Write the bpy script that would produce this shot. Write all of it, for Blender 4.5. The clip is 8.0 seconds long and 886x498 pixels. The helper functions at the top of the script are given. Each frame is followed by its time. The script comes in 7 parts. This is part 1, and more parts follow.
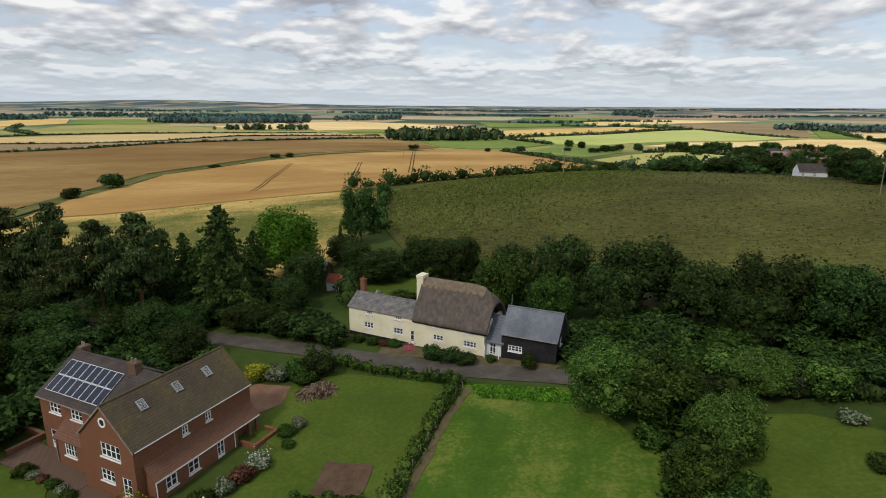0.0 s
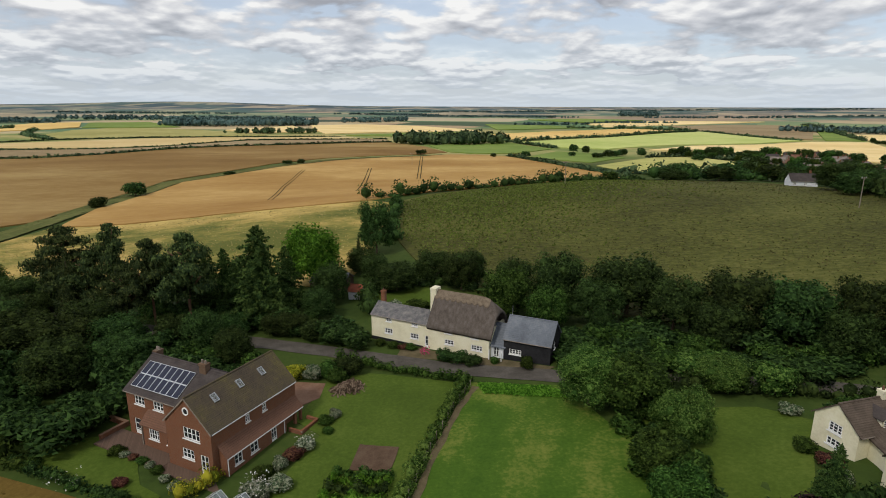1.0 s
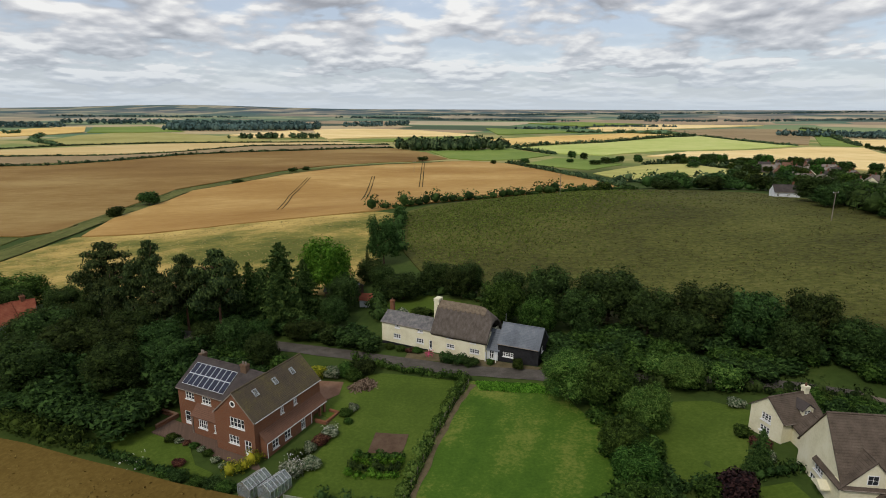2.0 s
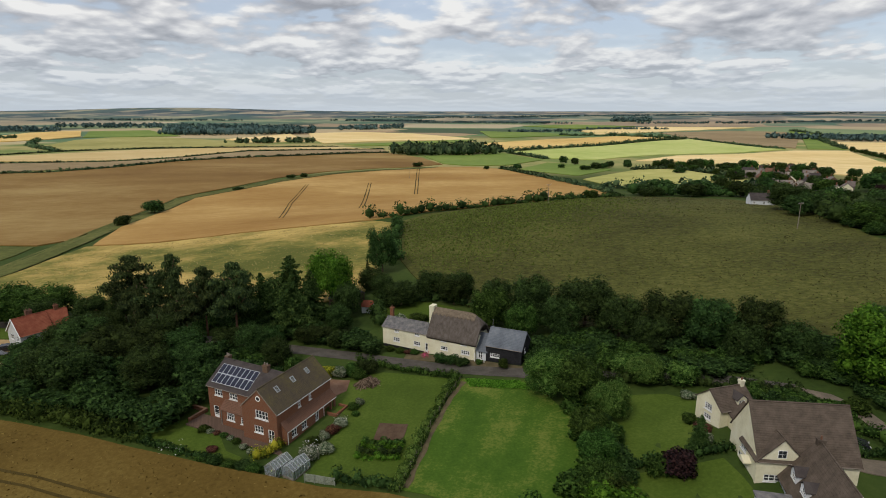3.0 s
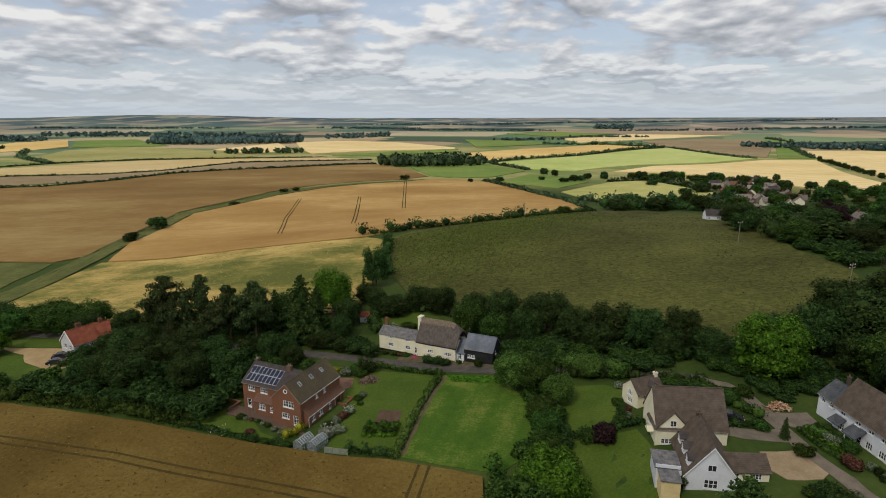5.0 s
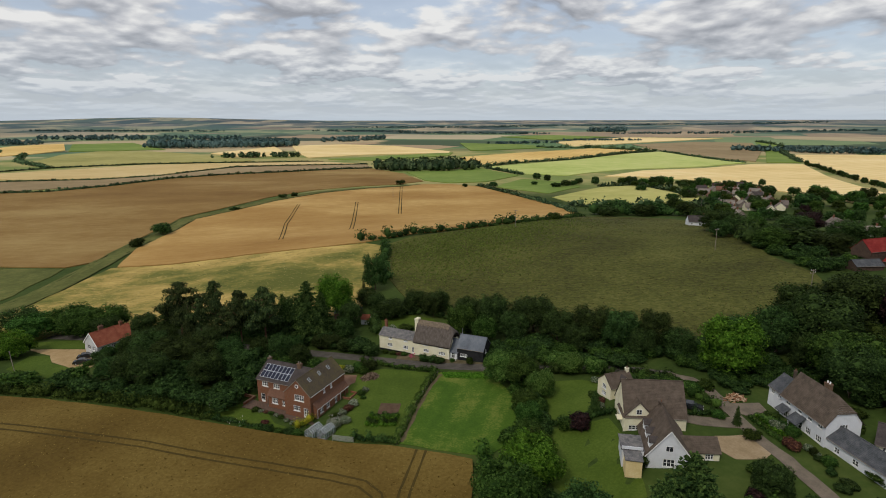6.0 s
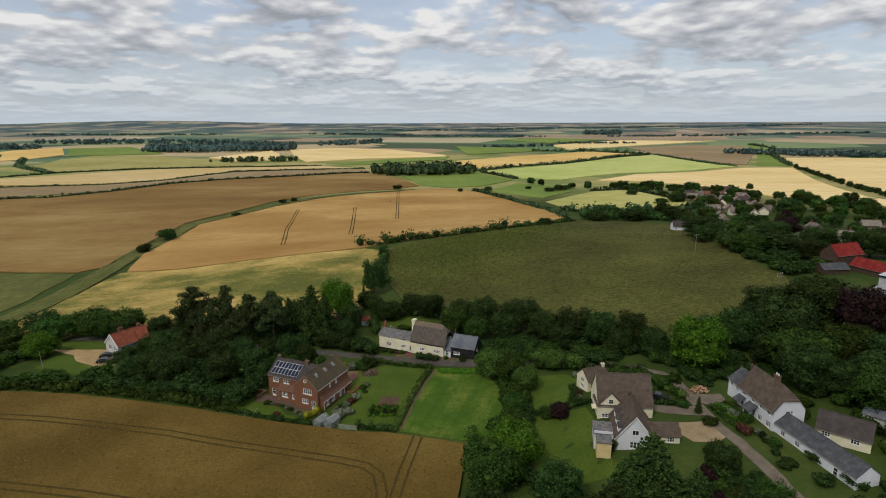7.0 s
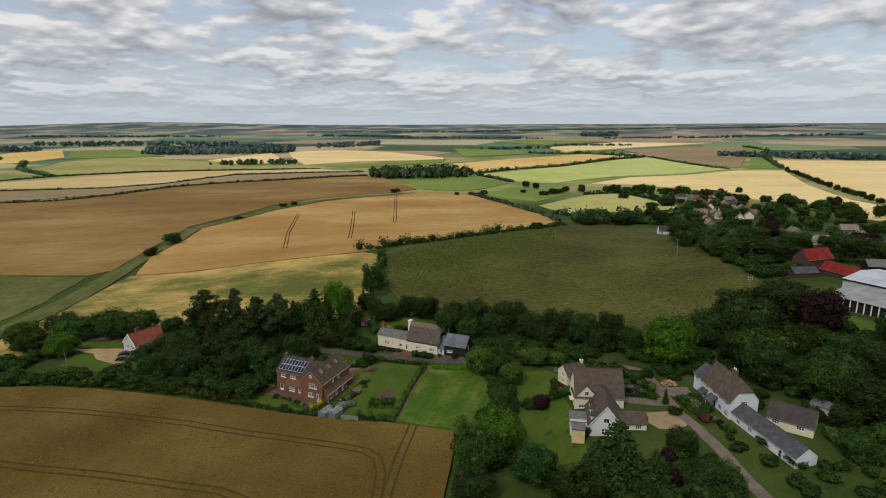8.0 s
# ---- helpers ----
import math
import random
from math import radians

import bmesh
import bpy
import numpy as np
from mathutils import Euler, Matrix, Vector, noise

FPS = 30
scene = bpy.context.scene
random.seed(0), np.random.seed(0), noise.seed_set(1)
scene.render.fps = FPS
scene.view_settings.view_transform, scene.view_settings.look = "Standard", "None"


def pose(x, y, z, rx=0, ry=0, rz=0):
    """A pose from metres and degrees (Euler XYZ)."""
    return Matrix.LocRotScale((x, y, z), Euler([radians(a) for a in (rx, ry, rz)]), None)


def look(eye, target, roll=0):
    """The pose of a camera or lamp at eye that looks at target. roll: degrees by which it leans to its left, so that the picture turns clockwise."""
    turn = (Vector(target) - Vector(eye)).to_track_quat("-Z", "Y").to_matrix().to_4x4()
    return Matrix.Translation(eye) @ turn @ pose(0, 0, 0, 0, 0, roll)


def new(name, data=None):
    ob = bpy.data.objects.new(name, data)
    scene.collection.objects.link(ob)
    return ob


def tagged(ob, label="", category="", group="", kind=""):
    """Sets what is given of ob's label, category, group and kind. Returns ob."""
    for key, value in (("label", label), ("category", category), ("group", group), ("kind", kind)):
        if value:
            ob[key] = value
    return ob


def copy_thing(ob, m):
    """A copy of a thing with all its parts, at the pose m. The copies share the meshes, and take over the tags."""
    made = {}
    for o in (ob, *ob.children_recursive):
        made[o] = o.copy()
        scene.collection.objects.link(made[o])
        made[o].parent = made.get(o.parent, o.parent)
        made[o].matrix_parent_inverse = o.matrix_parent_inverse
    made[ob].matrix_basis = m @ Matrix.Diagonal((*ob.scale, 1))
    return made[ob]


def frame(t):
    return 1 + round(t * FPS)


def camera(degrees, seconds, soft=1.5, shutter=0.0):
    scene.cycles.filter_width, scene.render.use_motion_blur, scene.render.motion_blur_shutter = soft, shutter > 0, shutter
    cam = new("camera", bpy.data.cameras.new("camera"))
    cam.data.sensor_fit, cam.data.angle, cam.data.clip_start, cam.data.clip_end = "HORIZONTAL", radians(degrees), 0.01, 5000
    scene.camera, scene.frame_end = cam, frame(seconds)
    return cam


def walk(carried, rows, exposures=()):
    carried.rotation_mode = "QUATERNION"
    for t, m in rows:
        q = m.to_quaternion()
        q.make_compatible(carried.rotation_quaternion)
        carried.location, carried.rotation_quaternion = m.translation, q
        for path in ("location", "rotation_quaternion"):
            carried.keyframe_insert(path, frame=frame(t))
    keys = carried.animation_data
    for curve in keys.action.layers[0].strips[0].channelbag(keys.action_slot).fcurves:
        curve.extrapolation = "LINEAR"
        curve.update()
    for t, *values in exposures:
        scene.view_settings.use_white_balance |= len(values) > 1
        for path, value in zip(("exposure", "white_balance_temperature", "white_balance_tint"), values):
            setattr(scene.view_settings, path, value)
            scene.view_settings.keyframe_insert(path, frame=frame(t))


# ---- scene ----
cam = camera(75.8, 8.0, soft=0.95)
PATH = [
    (0, (-0.136, -0.398, 41.2), (-0.167, 1.543, 40.717), 0.4),
    (0.5, (-0.411, -5.752, 43.872), (-0.455, -3.812, 43.389), 0.3),
    (1, (-0.592, -11.349, 46.538), (-0.645, -9.409, 46.055), 0.2),
    (1.5, (-0.601, -16.975, 49.129), (-0.66, -15.034, 48.65), 0.2),
    (3, (0.058, -34.337, 56.912), (0.019, -32.394, 56.441), -0.0),
    (3.5, (0.213, -40.044, 59.389), (0.187, -38.099, 58.922), -0.0),
    (4, (0.445, -45.67, 61.725), (0.431, -43.724, 61.262), -0.1),
    (4.5, (0.7, -51.544, 64.058), (0.697, -49.597, 63.6), -0.1),
    (6, (0.926, -69.609, 70.851), (0.95, -67.66, 70.404), -0.1),
    (6.5, (1.102, -75.79, 72.93), (1.132, -73.84, 72.486), -0.1),
    (7, (1.463, -82.049, 75.01), (1.498, -80.098, 74.57), -0.2),
    (7.5, (1.928, -88.268, 77.321), (1.967, -86.317, 76.881), -0.2),
    (8, (2.506, -94.53, 79.41), (2.548, -92.579, 78.973), -0.2),
]
walk(cam, [(t, look(eye, target, roll)) for t, eye, target, roll in PATH], [(0, 0.22), (1.5, 0.19), (3.5, 0.08), (6, 0.02), (8, 0.0)])

# ---- world, sun ----
SUN_EL, SUN_AZ = 48.0, 215.0  # degrees: height, and bearing clockwise from +y
world = bpy.data.worlds.new("sky")
scene.world = world
world.use_nodes = True
wt = world.node_tree
wt.nodes.clear()


def wnode(kind):
    return wt.nodes.new(kind)


def wmath(op, a, b=None):
    n = wnode("ShaderNodeMath")
    n.operation = op
    for i, v in enumerate((a, b)):
        if v is None:
            continue
        if isinstance(v, (int, float)):
            n.inputs[i].default_value = v
        else:
            wt.links.new(v, n.inputs[i])
    return n.outputs[0]


def wramp(fac, stops):
    n = wnode("ShaderNodeValToRGB")
    while len(n.color_ramp.elements) < len(stops):
        n.color_ramp.elements.new(0.5)
    for e, (p, c) in zip(n.color_ramp.elements, stops):
        e.position, e.color = p, (*c, 1)
    wt.links.new(fac, n.inputs[0])
    return n.outputs[0]


def wmix(fac, a, b):
    n = wnode("ShaderNodeMix")
    n.data_type = "RGBA"
    for v, i in ((fac, 0), (a, 6), (b, 7)):
        if isinstance(v, tuple):
            n.inputs[i].default_value = (*v, 1)
        elif isinstance(v, float):
            n.inputs[i].default_value = v
        else:
            wt.links.new(v, n.inputs[i])
    return n.outputs[2]


sky = wnode("ShaderNodeTexSky")
sky.sky_type, sky.sun_disc = "NISHITA", False
sky.sun_elevation, sky.sun_rotation, sky.altitude = radians(SUN_EL), radians(SUN_AZ), 100
tc = wnode("ShaderNodeTexCoord")
sep = wnode("ShaderNodeSeparateXYZ")
wt.links.new(tc.outputs["Generated"], sep.inputs[0])
zz = wmath("MAXIMUM", sep.outputs[2], 0.0)


def wnoise(vec, scale, detail, rough=0.55, bend=0.0):
    n = wnode("ShaderNodeTexNoise")
    n.inputs["Scale"].default_value, n.inputs["Detail"].default_value = scale, detail
    n.inputs["Roughness"].default_value, n.inputs["Distortion"].default_value = rough, bend
    wt.links.new(vec, n.inputs["Vector"])
    return n.outputs[0]


low_sky = wramp(zz, [(0.06, (1, 1, 1)), (0.14, (0, 0, 0))])  # smaller heaps towards the skyline


def heaps(scale, tall, seed, lift):
    """Density of one layer of heaped clouds; lift raises the line of sight by a share of its height."""
    rise = wmath("LOGARITHM", wmath("MULTIPLY", wmath("ADD", zz, 0.045), 1.0 + lift), 2.718)
    c = wnode("ShaderNodeCombineXYZ")
    wt.links.new(wmath("MULTIPLY", sep.outputs[0], scale), c.inputs[0])
    wt.links.new(wmath("MULTIPLY", sep.outputs[1], scale), c.inputs[1])
    wt.links.new(wmath("ADD", wmath("MULTIPLY", rise, scale * tall), seed), c.inputs[2])
    puffs = wnode("ShaderNodeTexVoronoi")
    puffs.feature = "SMOOTH_F1"
    puffs.inputs["Scale"].default_value, puffs.inputs["Smoothness"].default_value = 2.6, 0.6
    puffs.inputs["Detail"].default_value, puffs.inputs["Roughness"].default_value = 1.6, 0.6
    wt.links.new(c.outputs[0], puffs.inputs["Vector"])
    base = wmath("ADD", wmath("MULTIPLY", wnoise(c.outputs[0], 0.42, 1), 0.30), wmath("MULTIPLY", wnoise(c.outputs[0], 1.0, 6, 0.52, 0.25), 0.80))
    return wmath("SUBTRACT", base, wmath("MULTIPLY", puffs.outputs["Distance"], 0.14))


def cloud_field(lift):
    high, low = heaps(5.6, 0.56, 3.7, lift), heaps(10.5, 0.42, 1.9, lift)
    return wmath("ADD", wmath("MULTIPLY", low, low_sky), wmath("MULTIPLY", high, wmath("SUBTRACT", 1.0, low_sky)))


big, above, far_above = cloud_field(0.0), cloud_field(0.06), cloud_field(0.20)
cover = wramp(big, [(0.35, (0.10, 0.10, 0.10)), (0.42, (1, 1, 1))])
rim = wmath("ADD", wmath("MULTIPLY", wmath("SUBTRACT", big, above), 3.6), wmath("MULTIPLY", wmath("SUBTRACT", big, far_above), 2.6))
shade = wmath("ADD", wmath("ADD", 1.02, wmath("MULTIPLY", big, -1.15)), rim)
cloud_col = wramp(shade, [(0.10, (0.285, 0.295, 0.325)), (0.36, (0.40, 0.41, 0.44)), (0.60, (0.535, 0.54, 0.565)), (0.98, (0.83, 0.82, 0.80))])
sky_bg = wnode("ShaderNodeBackground")
wt.links.new(wmix(0.55, sky.outputs[0], (4.9, 5.3, 6.2)), sky_bg.inputs[0])  # thin high veil
sky_bg.inputs[1].default_value = 0.11
haze = wramp(zz, [(0.0, (0.97, 0.97, 0.97)), (0.03, (0.72, 0.72, 0.72)), (0.07, (0.36, 0.36, 0.36)), (0.13, (0.08, 0.08, 0.08)), (0.25, (0.0, 0.0, 0.0))])
cloud_bg = wnode("ShaderNodeBackground")
wt.links.new(wmix(haze, cloud_col, (0.50, 0.565, 0.63)), cloud_bg.inputs[0])
cloud_bg.inputs[1].default_value = 1.0
mixer = wnode("ShaderNodeMixShader")
wt.links.new(wmath("MAXIMUM", wmath("MULTIPLY", cover, 0.93), wmath("MULTIPLY", haze, 0.9)), mixer.inputs[0])
wt.links.new(sky_bg.outputs[0], mixer.inputs[1])
wt.links.new(cloud_bg.outputs[0], mixer.inputs[2])
wout = wnode("ShaderNodeOutputWorld")
wt.links.new(mixer.outputs[0], wout.inputs[0])

sun = new("sun", bpy.data.lights.new("sun", "SUN"))
sun.data.energy, sun.data.angle, sun.data.color = 1.5, radians(10), (1.0, 0.93, 0.82)
az, el = radians(SUN_AZ), radians(SUN_EL)
sun.matrix_world = look((0, 0, 300), Vector((0, 0, 300)) - Vector((math.sin(az) * math.cos(el), math.cos(az) * math.cos(el), math.sin(el))))

# ---- materials ----


def material(name, cols, scale=1.0, rough=0.85, bump=0.0, bump_scale=None, world_space=False, rand=0.0, island=0.0, metal=0.0,
             leaf=0.0, rows=None, stretch=(1, 1, 1), fine=9.0, spec=0.12, mixes=(0.6, 0.4), span=(0.36, 0.64)):
    """Colours along two sizes of noise; rand and island vary the value by thing and by loose piece; rows: (period, angle, depth)."""
    mat = bpy.data.materials.new(name)
    mat.use_nodes = True
    t = mat.node_tree
    t.nodes.clear()
    mk, ln = t.nodes.new, t.links.new
    geo = mk("ShaderNodeNewGeometry")
    src = geo.outputs["Position"] if world_space else mk("ShaderNodeTexCoord").outputs["Object"]
    mp = mk("ShaderNodeMapping")
    mp.inputs["Scale"].default_value = stretch
    ln(src, mp.inputs[0])

    def noi(sc, det, rg=0.6):
        n = mk("ShaderNodeTexNoise")
        n.inputs["Scale"].default_value, n.inputs["Detail"].default_value, n.inputs["Roughness"].default_value = sc, det, rg
        ln(mp.outputs[0], n.inputs["Vector"])
        return n.outputs[0]

    def mth(op, a, b):
        n = mk("ShaderNodeMath")
        n.operation = op
        for i, v in enumerate((a, b)):
            if isinstance(v, (int, float)):
                n.inputs[i].default_value = v
            else:
                ln(v, n.inputs[i])
        return n.outputs[0]

    fac = mth("ADD", mth("MULTIPLY", noi(scale, 4), mixes[0]), mth("MULTIPLY", noi(scale * fine, 5, 0.7), mixes[1]))
    if rows:
        period, angle, depth = rows
        rot = mk("ShaderNodeMapping")
        rot.inputs["Rotation"].default_value = (0, 0, radians(angle))
        ln(src, rot.inputs[0])
        wv = mk("ShaderNodeTexWave")
        wv.inputs["Scale"].default_value = 0.314 / period
        wv.inputs["Distortion"].default_value, wv.inputs["Detail"].default_value = 1.6, 3
        ln(rot.outputs[0], wv.inputs["Vector"])
        fac = mth("ADD", fac, mth("MULTIPLY", mth("SUBTRACT", wv.outputs["Fac"], 0.5), depth))
    if island:
        fac = mth("ADD", fac, mth("MULTIPLY", mth("SUBTRACT", geo.outputs["Random Per Island"], 0.5), island))
    ramp = mk("ShaderNodeValToRGB")
    while len(ramp.color_ramp.elements) < len(cols):
        ramp.color_ramp.elements.new(0.5)
    for i, (e, c) in enumerate(zip(ramp.color_ramp.elements, cols)):
        e.position, e.color = span[0] + (span[1] - span[0]) * i / max(1, len(cols) - 1), (*c, 1)
    ln(fac, ramp.inputs[0])
    col = ramp.outputs[0]
    if rand:
        hsv = mk("ShaderNodeHueSaturation")
        r = mk("ShaderNodeObjectInfo").outputs["Random"]
        ln(mth("ADD", 1 - rand / 2, mth("MULTIPLY", r, rand)), hsv.inputs["Value"])
        ln(mth("ADD", 0.5 - 0.04 * rand, mth("MULTIPLY", r, 0.08 * rand)), hsv.inputs["Hue"])
        ln(col, hsv.inputs["Color"])
        col = hsv.outputs[0]
    b = mk("ShaderNodeBsdfPrincipled")
    b.inputs["Roughness"].default_value, b.inputs["Metallic"].default_value = rough, metal
    b.inputs["Specular IOR Level"].default_value = spec
    ln(col, b.inputs["Base Color"])
    if bump:
        bp = mk("ShaderNodeBump")
        bp.inputs["Strength"].default_value, bp.inputs["Distance"].default_value = min(1.0, bump), bump
        ln(noi(bump_scale or scale * fine, 6, 0.7) if not rows else fac, bp.inputs["Height"])
        ln(bp.outputs[0], b.inputs["Normal"])
    out = mk("ShaderNodeOutputMaterial")
    if leaf:
        tr = mk("ShaderNodeBsdfTranslucent")
        ln(col, tr.inputs[0])
        mx = mk("ShaderNodeMixShader")
        mx.inputs[0].default_value = leaf
        ln(b.outputs[0], mx.inputs[1])
        ln(tr.outputs[0], mx.inputs[2])
        ln(mx.outputs[0], out.inputs[0])
    else:
        ln(b.outputs[0], out.inputs[0])
    return mat


def brick_material(name, a, b, mortar, w, h, rough=0.9, offset=0.5, bump=0.01, patch=0.35, stains=None):
    """Courses of bricks or tiles on upright or sloping faces, with stains over them."""
    mat = material(name, stains or [a, b], scale=0.6 if not stains else 0.35, rough=rough)
    t = mat.node_tree
    bs = next(n for n in t.nodes if n.type == "BSDF_PRINCIPLED")
    stain = bs.inputs["Base Color"].links[0].from_socket
    mk, ln = t.nodes.new, t.links.new
    tcn, sp, cb = mk("ShaderNodeTexCoord"), mk("ShaderNodeSeparateXYZ"), mk("ShaderNodeCombineXYZ")
    ln(tcn.outputs["Object"], sp.inputs[0])
    ad = mk("ShaderNodeMath")
    ln(sp.outputs[0], ad.inputs[0])
    ln(sp.outputs[1], ad.inputs[1])
    ln(ad.outputs[0], cb.inputs[0])
    ln(sp.outputs[2], cb.inputs[1])
    br = mk("ShaderNodeTexBrick")
    br.offset = offset
    for key, v in (("Color1", (*a, 1)), ("Color2", (*b, 1)), ("Mortar", (*mortar, 1)), ("Scale", 1.0), ("Mortar Size", 0.012),
                   ("Brick Width", w), ("Row Height", h), ("Bias", 0.0)):
        br.inputs[key].default_value = v
    ln(cb.outputs[0], br.inputs["Vector"])
    mx = mk("ShaderNodeMix")
    mx.data_type = "RGBA"
    mx.inputs[0].default_value = patch
    ln(br.outputs["Color"], mx.inputs[6])
    ln(stain, mx.inputs[7])
    ln(mx.outputs[2], bs.inputs["Base Color"])
    bp = mk("ShaderNodeBump")
    bp.inputs["Distance"].default_value, bp.inputs["Strength"].default_value = bump, 0.8
    bp.invert = True
    ln(br.outputs["Fac"], bp.inputs["Height"])
    ln(bp.outputs[0], bs.inputs["Normal"])
    return mat


def glass_material(name, tint, alpha=0.75, rough=0.06, ior=1.45):
    mat = bpy.data.materials.new(name)
    mat.use_nodes = True
    b = mat.node_tree.nodes["Principled BSDF"]
    b.inputs["Base Color"].default_value = (*tint, 1)
    b.inputs["Roughness"].default_value = rough
    b.inputs["Transmission Weight"].default_value = alpha
    b.inputs["IOR"].default_value = ior
    return mat


M = {}
M["rough_grass"] = material("rough_grass", [(0.0668, 0.0725, 0.0194), (0.1033, 0.117, 0.0292), (0.1701, 0.1521, 0.054)], 0.06, 0.95, 0.25, 2.0, True, fine=14)
M["lawn"] = material("lawn", [(0.0454, 0.0743, 0.0091), (0.063, 0.0999, 0.0122), (0.0906, 0.1277, 0.0204)], 0.10, 0.95, 0.06, 6.0, True, fine=22, mixes=(0.5, 0.5))
M["paddock"] = material("paddock", [(0.0374, 0.0839, 0.0083), (0.0576, 0.1134, 0.0115), (0.1485, 0.1716, 0.0324)], 0.16, 0.95, 0.15, 3.0, True, rows=(2.4, 20, 0.025), fine=16, mixes=(0.62, 0.38))
M["green_field"] = material("green_field", [(0.0353, 0.0371, 0.0092), (0.0617, 0.0629, 0.0142), (0.0873, 0.0947, 0.0199), (0.1279, 0.1205, 0.0335)], 0.03, 0.95, 0.5, 0.7, True, fine=26, mixes=(0.40, 0.60), stretch=(0.8, 1.1, 1), span=(0.38, 0.63))
M["wheat_near"] = material("wheat_near", [(0.078, 0.0486, 0.0093), (0.117, 0.0754, 0.0159), (0.1677, 0.117, 0.0292)], 0.035, 0.95, 0.12, 2.2, True, fine=46, mixes=(0.55, 0.45))
# wheat brightened for sun; broad mottling is crop variation and painted cloud shadow
M["wheat_sunlit"] = material("wheat_sunlit", [(0.2992, 0.1622, 0.0443), (0.4007, 0.2401, 0.0763), (0.5624, 0.3843, 0.1453)], 0.009, 0.95, 0.25, 0.5, True, fine=24, mixes=(0.78, 0.22), stretch=(0.6, 1.1, 1))
# the same wheat at 0.6 of its colour: cloud shade painted in
M["wheat_shaded"] = material("wheat_shaded", [(0.1775, 0.0965, 0.0261), (0.2378, 0.1431, 0.045), (0.3338, 0.2289, 0.0855)], 0.009, 0.95, 0.25, 0.5, True, fine=24, mixes=(0.78, 0.22), stretch=(0.6, 1.1, 1))
M["pale_grass"] = material("pale_grass", [(0.1091, 0.1183, 0.0248), (0.2053, 0.1867, 0.0445), (0.385, 0.2801, 0.0828), (0.5134, 0.3734, 0.1191)], 0.026, 0.95, 0.3, 0.7, True, fine=22, stretch=(0.75, 1.2, 1), mixes=(0.80, 0.20), span=(0.40, 0.58))
M["stubble"] = material("stubble", [(0.6871, 0.499, 0.2024), (0.7902, 0.5988, 0.2733), (0.8704, 0.6874, 0.3644)], 0.006, 0.95, 0.1, 0.3, True, fine=10, rows=(14, 60, 0.06), stretch=(0.6, 1.4, 1))
# stubble colour cut to about 0.74, shade put into this field's colour
M["stubble_shaded"] = material("stubble_shaded", [(0.5111, 0.3677, 0.1478), (0.5878, 0.4412, 0.1995), (0.6474, 0.5066, 0.266)], 0.006, 0.95, 0.1, 0.3, True, fine=10, rows=(14, 60, 0.06), stretch=(0.6, 1.4, 1))
M["gold"] = material("gold", [(0.5927, 0.3881, 0.117), (0.6915, 0.4704, 0.1602), (0.7683, 0.5645, 0.2218)], 0.006, 0.95, 0.1, 0.3, True, fine=10, rows=(12, 20, 0.05))
M["pale_green"] = material("pale_green", [(0.3675, 0.4463, 0.1122), (0.4725, 0.5227, 0.1584), (0.5644, 0.5737, 0.2244)], 0.005, 0.95, 0.1, 0.3, True, fine=10, rows=(16, 70, 0.05))
M["mid_green"] = material("mid_green", [(0.1283, 0.195, 0.0384), (0.1755, 0.247, 0.0504), (0.243, 0.299, 0.072)], 0.006, 0.95, 0.1, 0.3, True, fine=10)
M["dull_crop"] = material("dull_crop", [(0.224, 0.168, 0.084), (0.2912, 0.2128, 0.112), (0.3472, 0.2688, 0.1456)], 0.005, 0.95, 0.1, 0.3, True, fine=10)
M["olive_crop"] = material("olive_crop", [(0.26, 0.25, 0.075), (0.35, 0.32, 0.105), (0.44, 0.39, 0.15)], 0.006, 0.95, 0.1, 0.3, True, fine=10)
# olive crop brightened by about a quarter, with sunlight put into its colour
M["olive_sunlit"] = material("olive_sunlit", [(0.325, 0.325, 0.0938), (0.4375, 0.416, 0.1313), (0.55, 0.507, 0.1875)], 0.006, 0.95, 0.1, 0.3, True, fine=10)
M["track"] = material("track", [(0.0645, 0.079, 0.0184), (0.1034, 0.1134, 0.0294), (0.1723, 0.1671, 0.0505)], 0.05, 0.95, 0.2, 1.0, True)
M["soil"] = material("soil", [(0.0702, 0.0441, 0.027), (0.0972, 0.0622, 0.0405), (0.1188, 0.0829, 0.054)], 0.6, 0.95, 0.05, 5, True)
M["tramline"] = material("tramline", [(0.0534, 0.038, 0.0095), (0.0772, 0.0538, 0.0132)], 0.5, 0.95, 0, 5, True)
M["dirt"] = material("dirt", [(0.075, 0.066, 0.032), (0.115, 0.092, 0.050), (0.15, 0.12, 0.07)], 0.8, 0.95, 0.03, 8, True)
M["gravel_red"] = material("gravel_red", [(0.15, 0.085, 0.055), (0.20, 0.115, 0.075), (0.25, 0.155, 0.105)], 0.5, 0.95, 0.02, 12, True)
M["tarmac"] = material("tarmac", [(0.06, 0.0528, 0.044), (0.084, 0.0752, 0.064), (0.116, 0.104, 0.088)], 0.5, 0.9, 0.01, 20, True)
M["gravel"] = material("gravel", [(0.2924, 0.2, 0.0924), (0.3698, 0.256, 0.1254), (0.43, 0.312, 0.165)], 0.3, 0.95, 0.02, 12, True)
M["gravel_brown"] = material("gravel_brown", [(0.238, 0.175, 0.098), (0.301, 0.224, 0.133), (0.35, 0.273, 0.175)], 0.3, 0.95, 0.02, 12, True)
M["drive"] = material("drive", [(0.12, 0.1, 0.076), (0.16, 0.132, 0.1), (0.208, 0.168, 0.128)], 0.4, 0.95, 0.02, 12, True)
M["far_land"] = None
M["paving"] = brick_material("paving", (0.105, 0.07, 0.052), (0.15, 0.098, 0.072), (0.07, 0.055, 0.042), 0.2, 0.1)
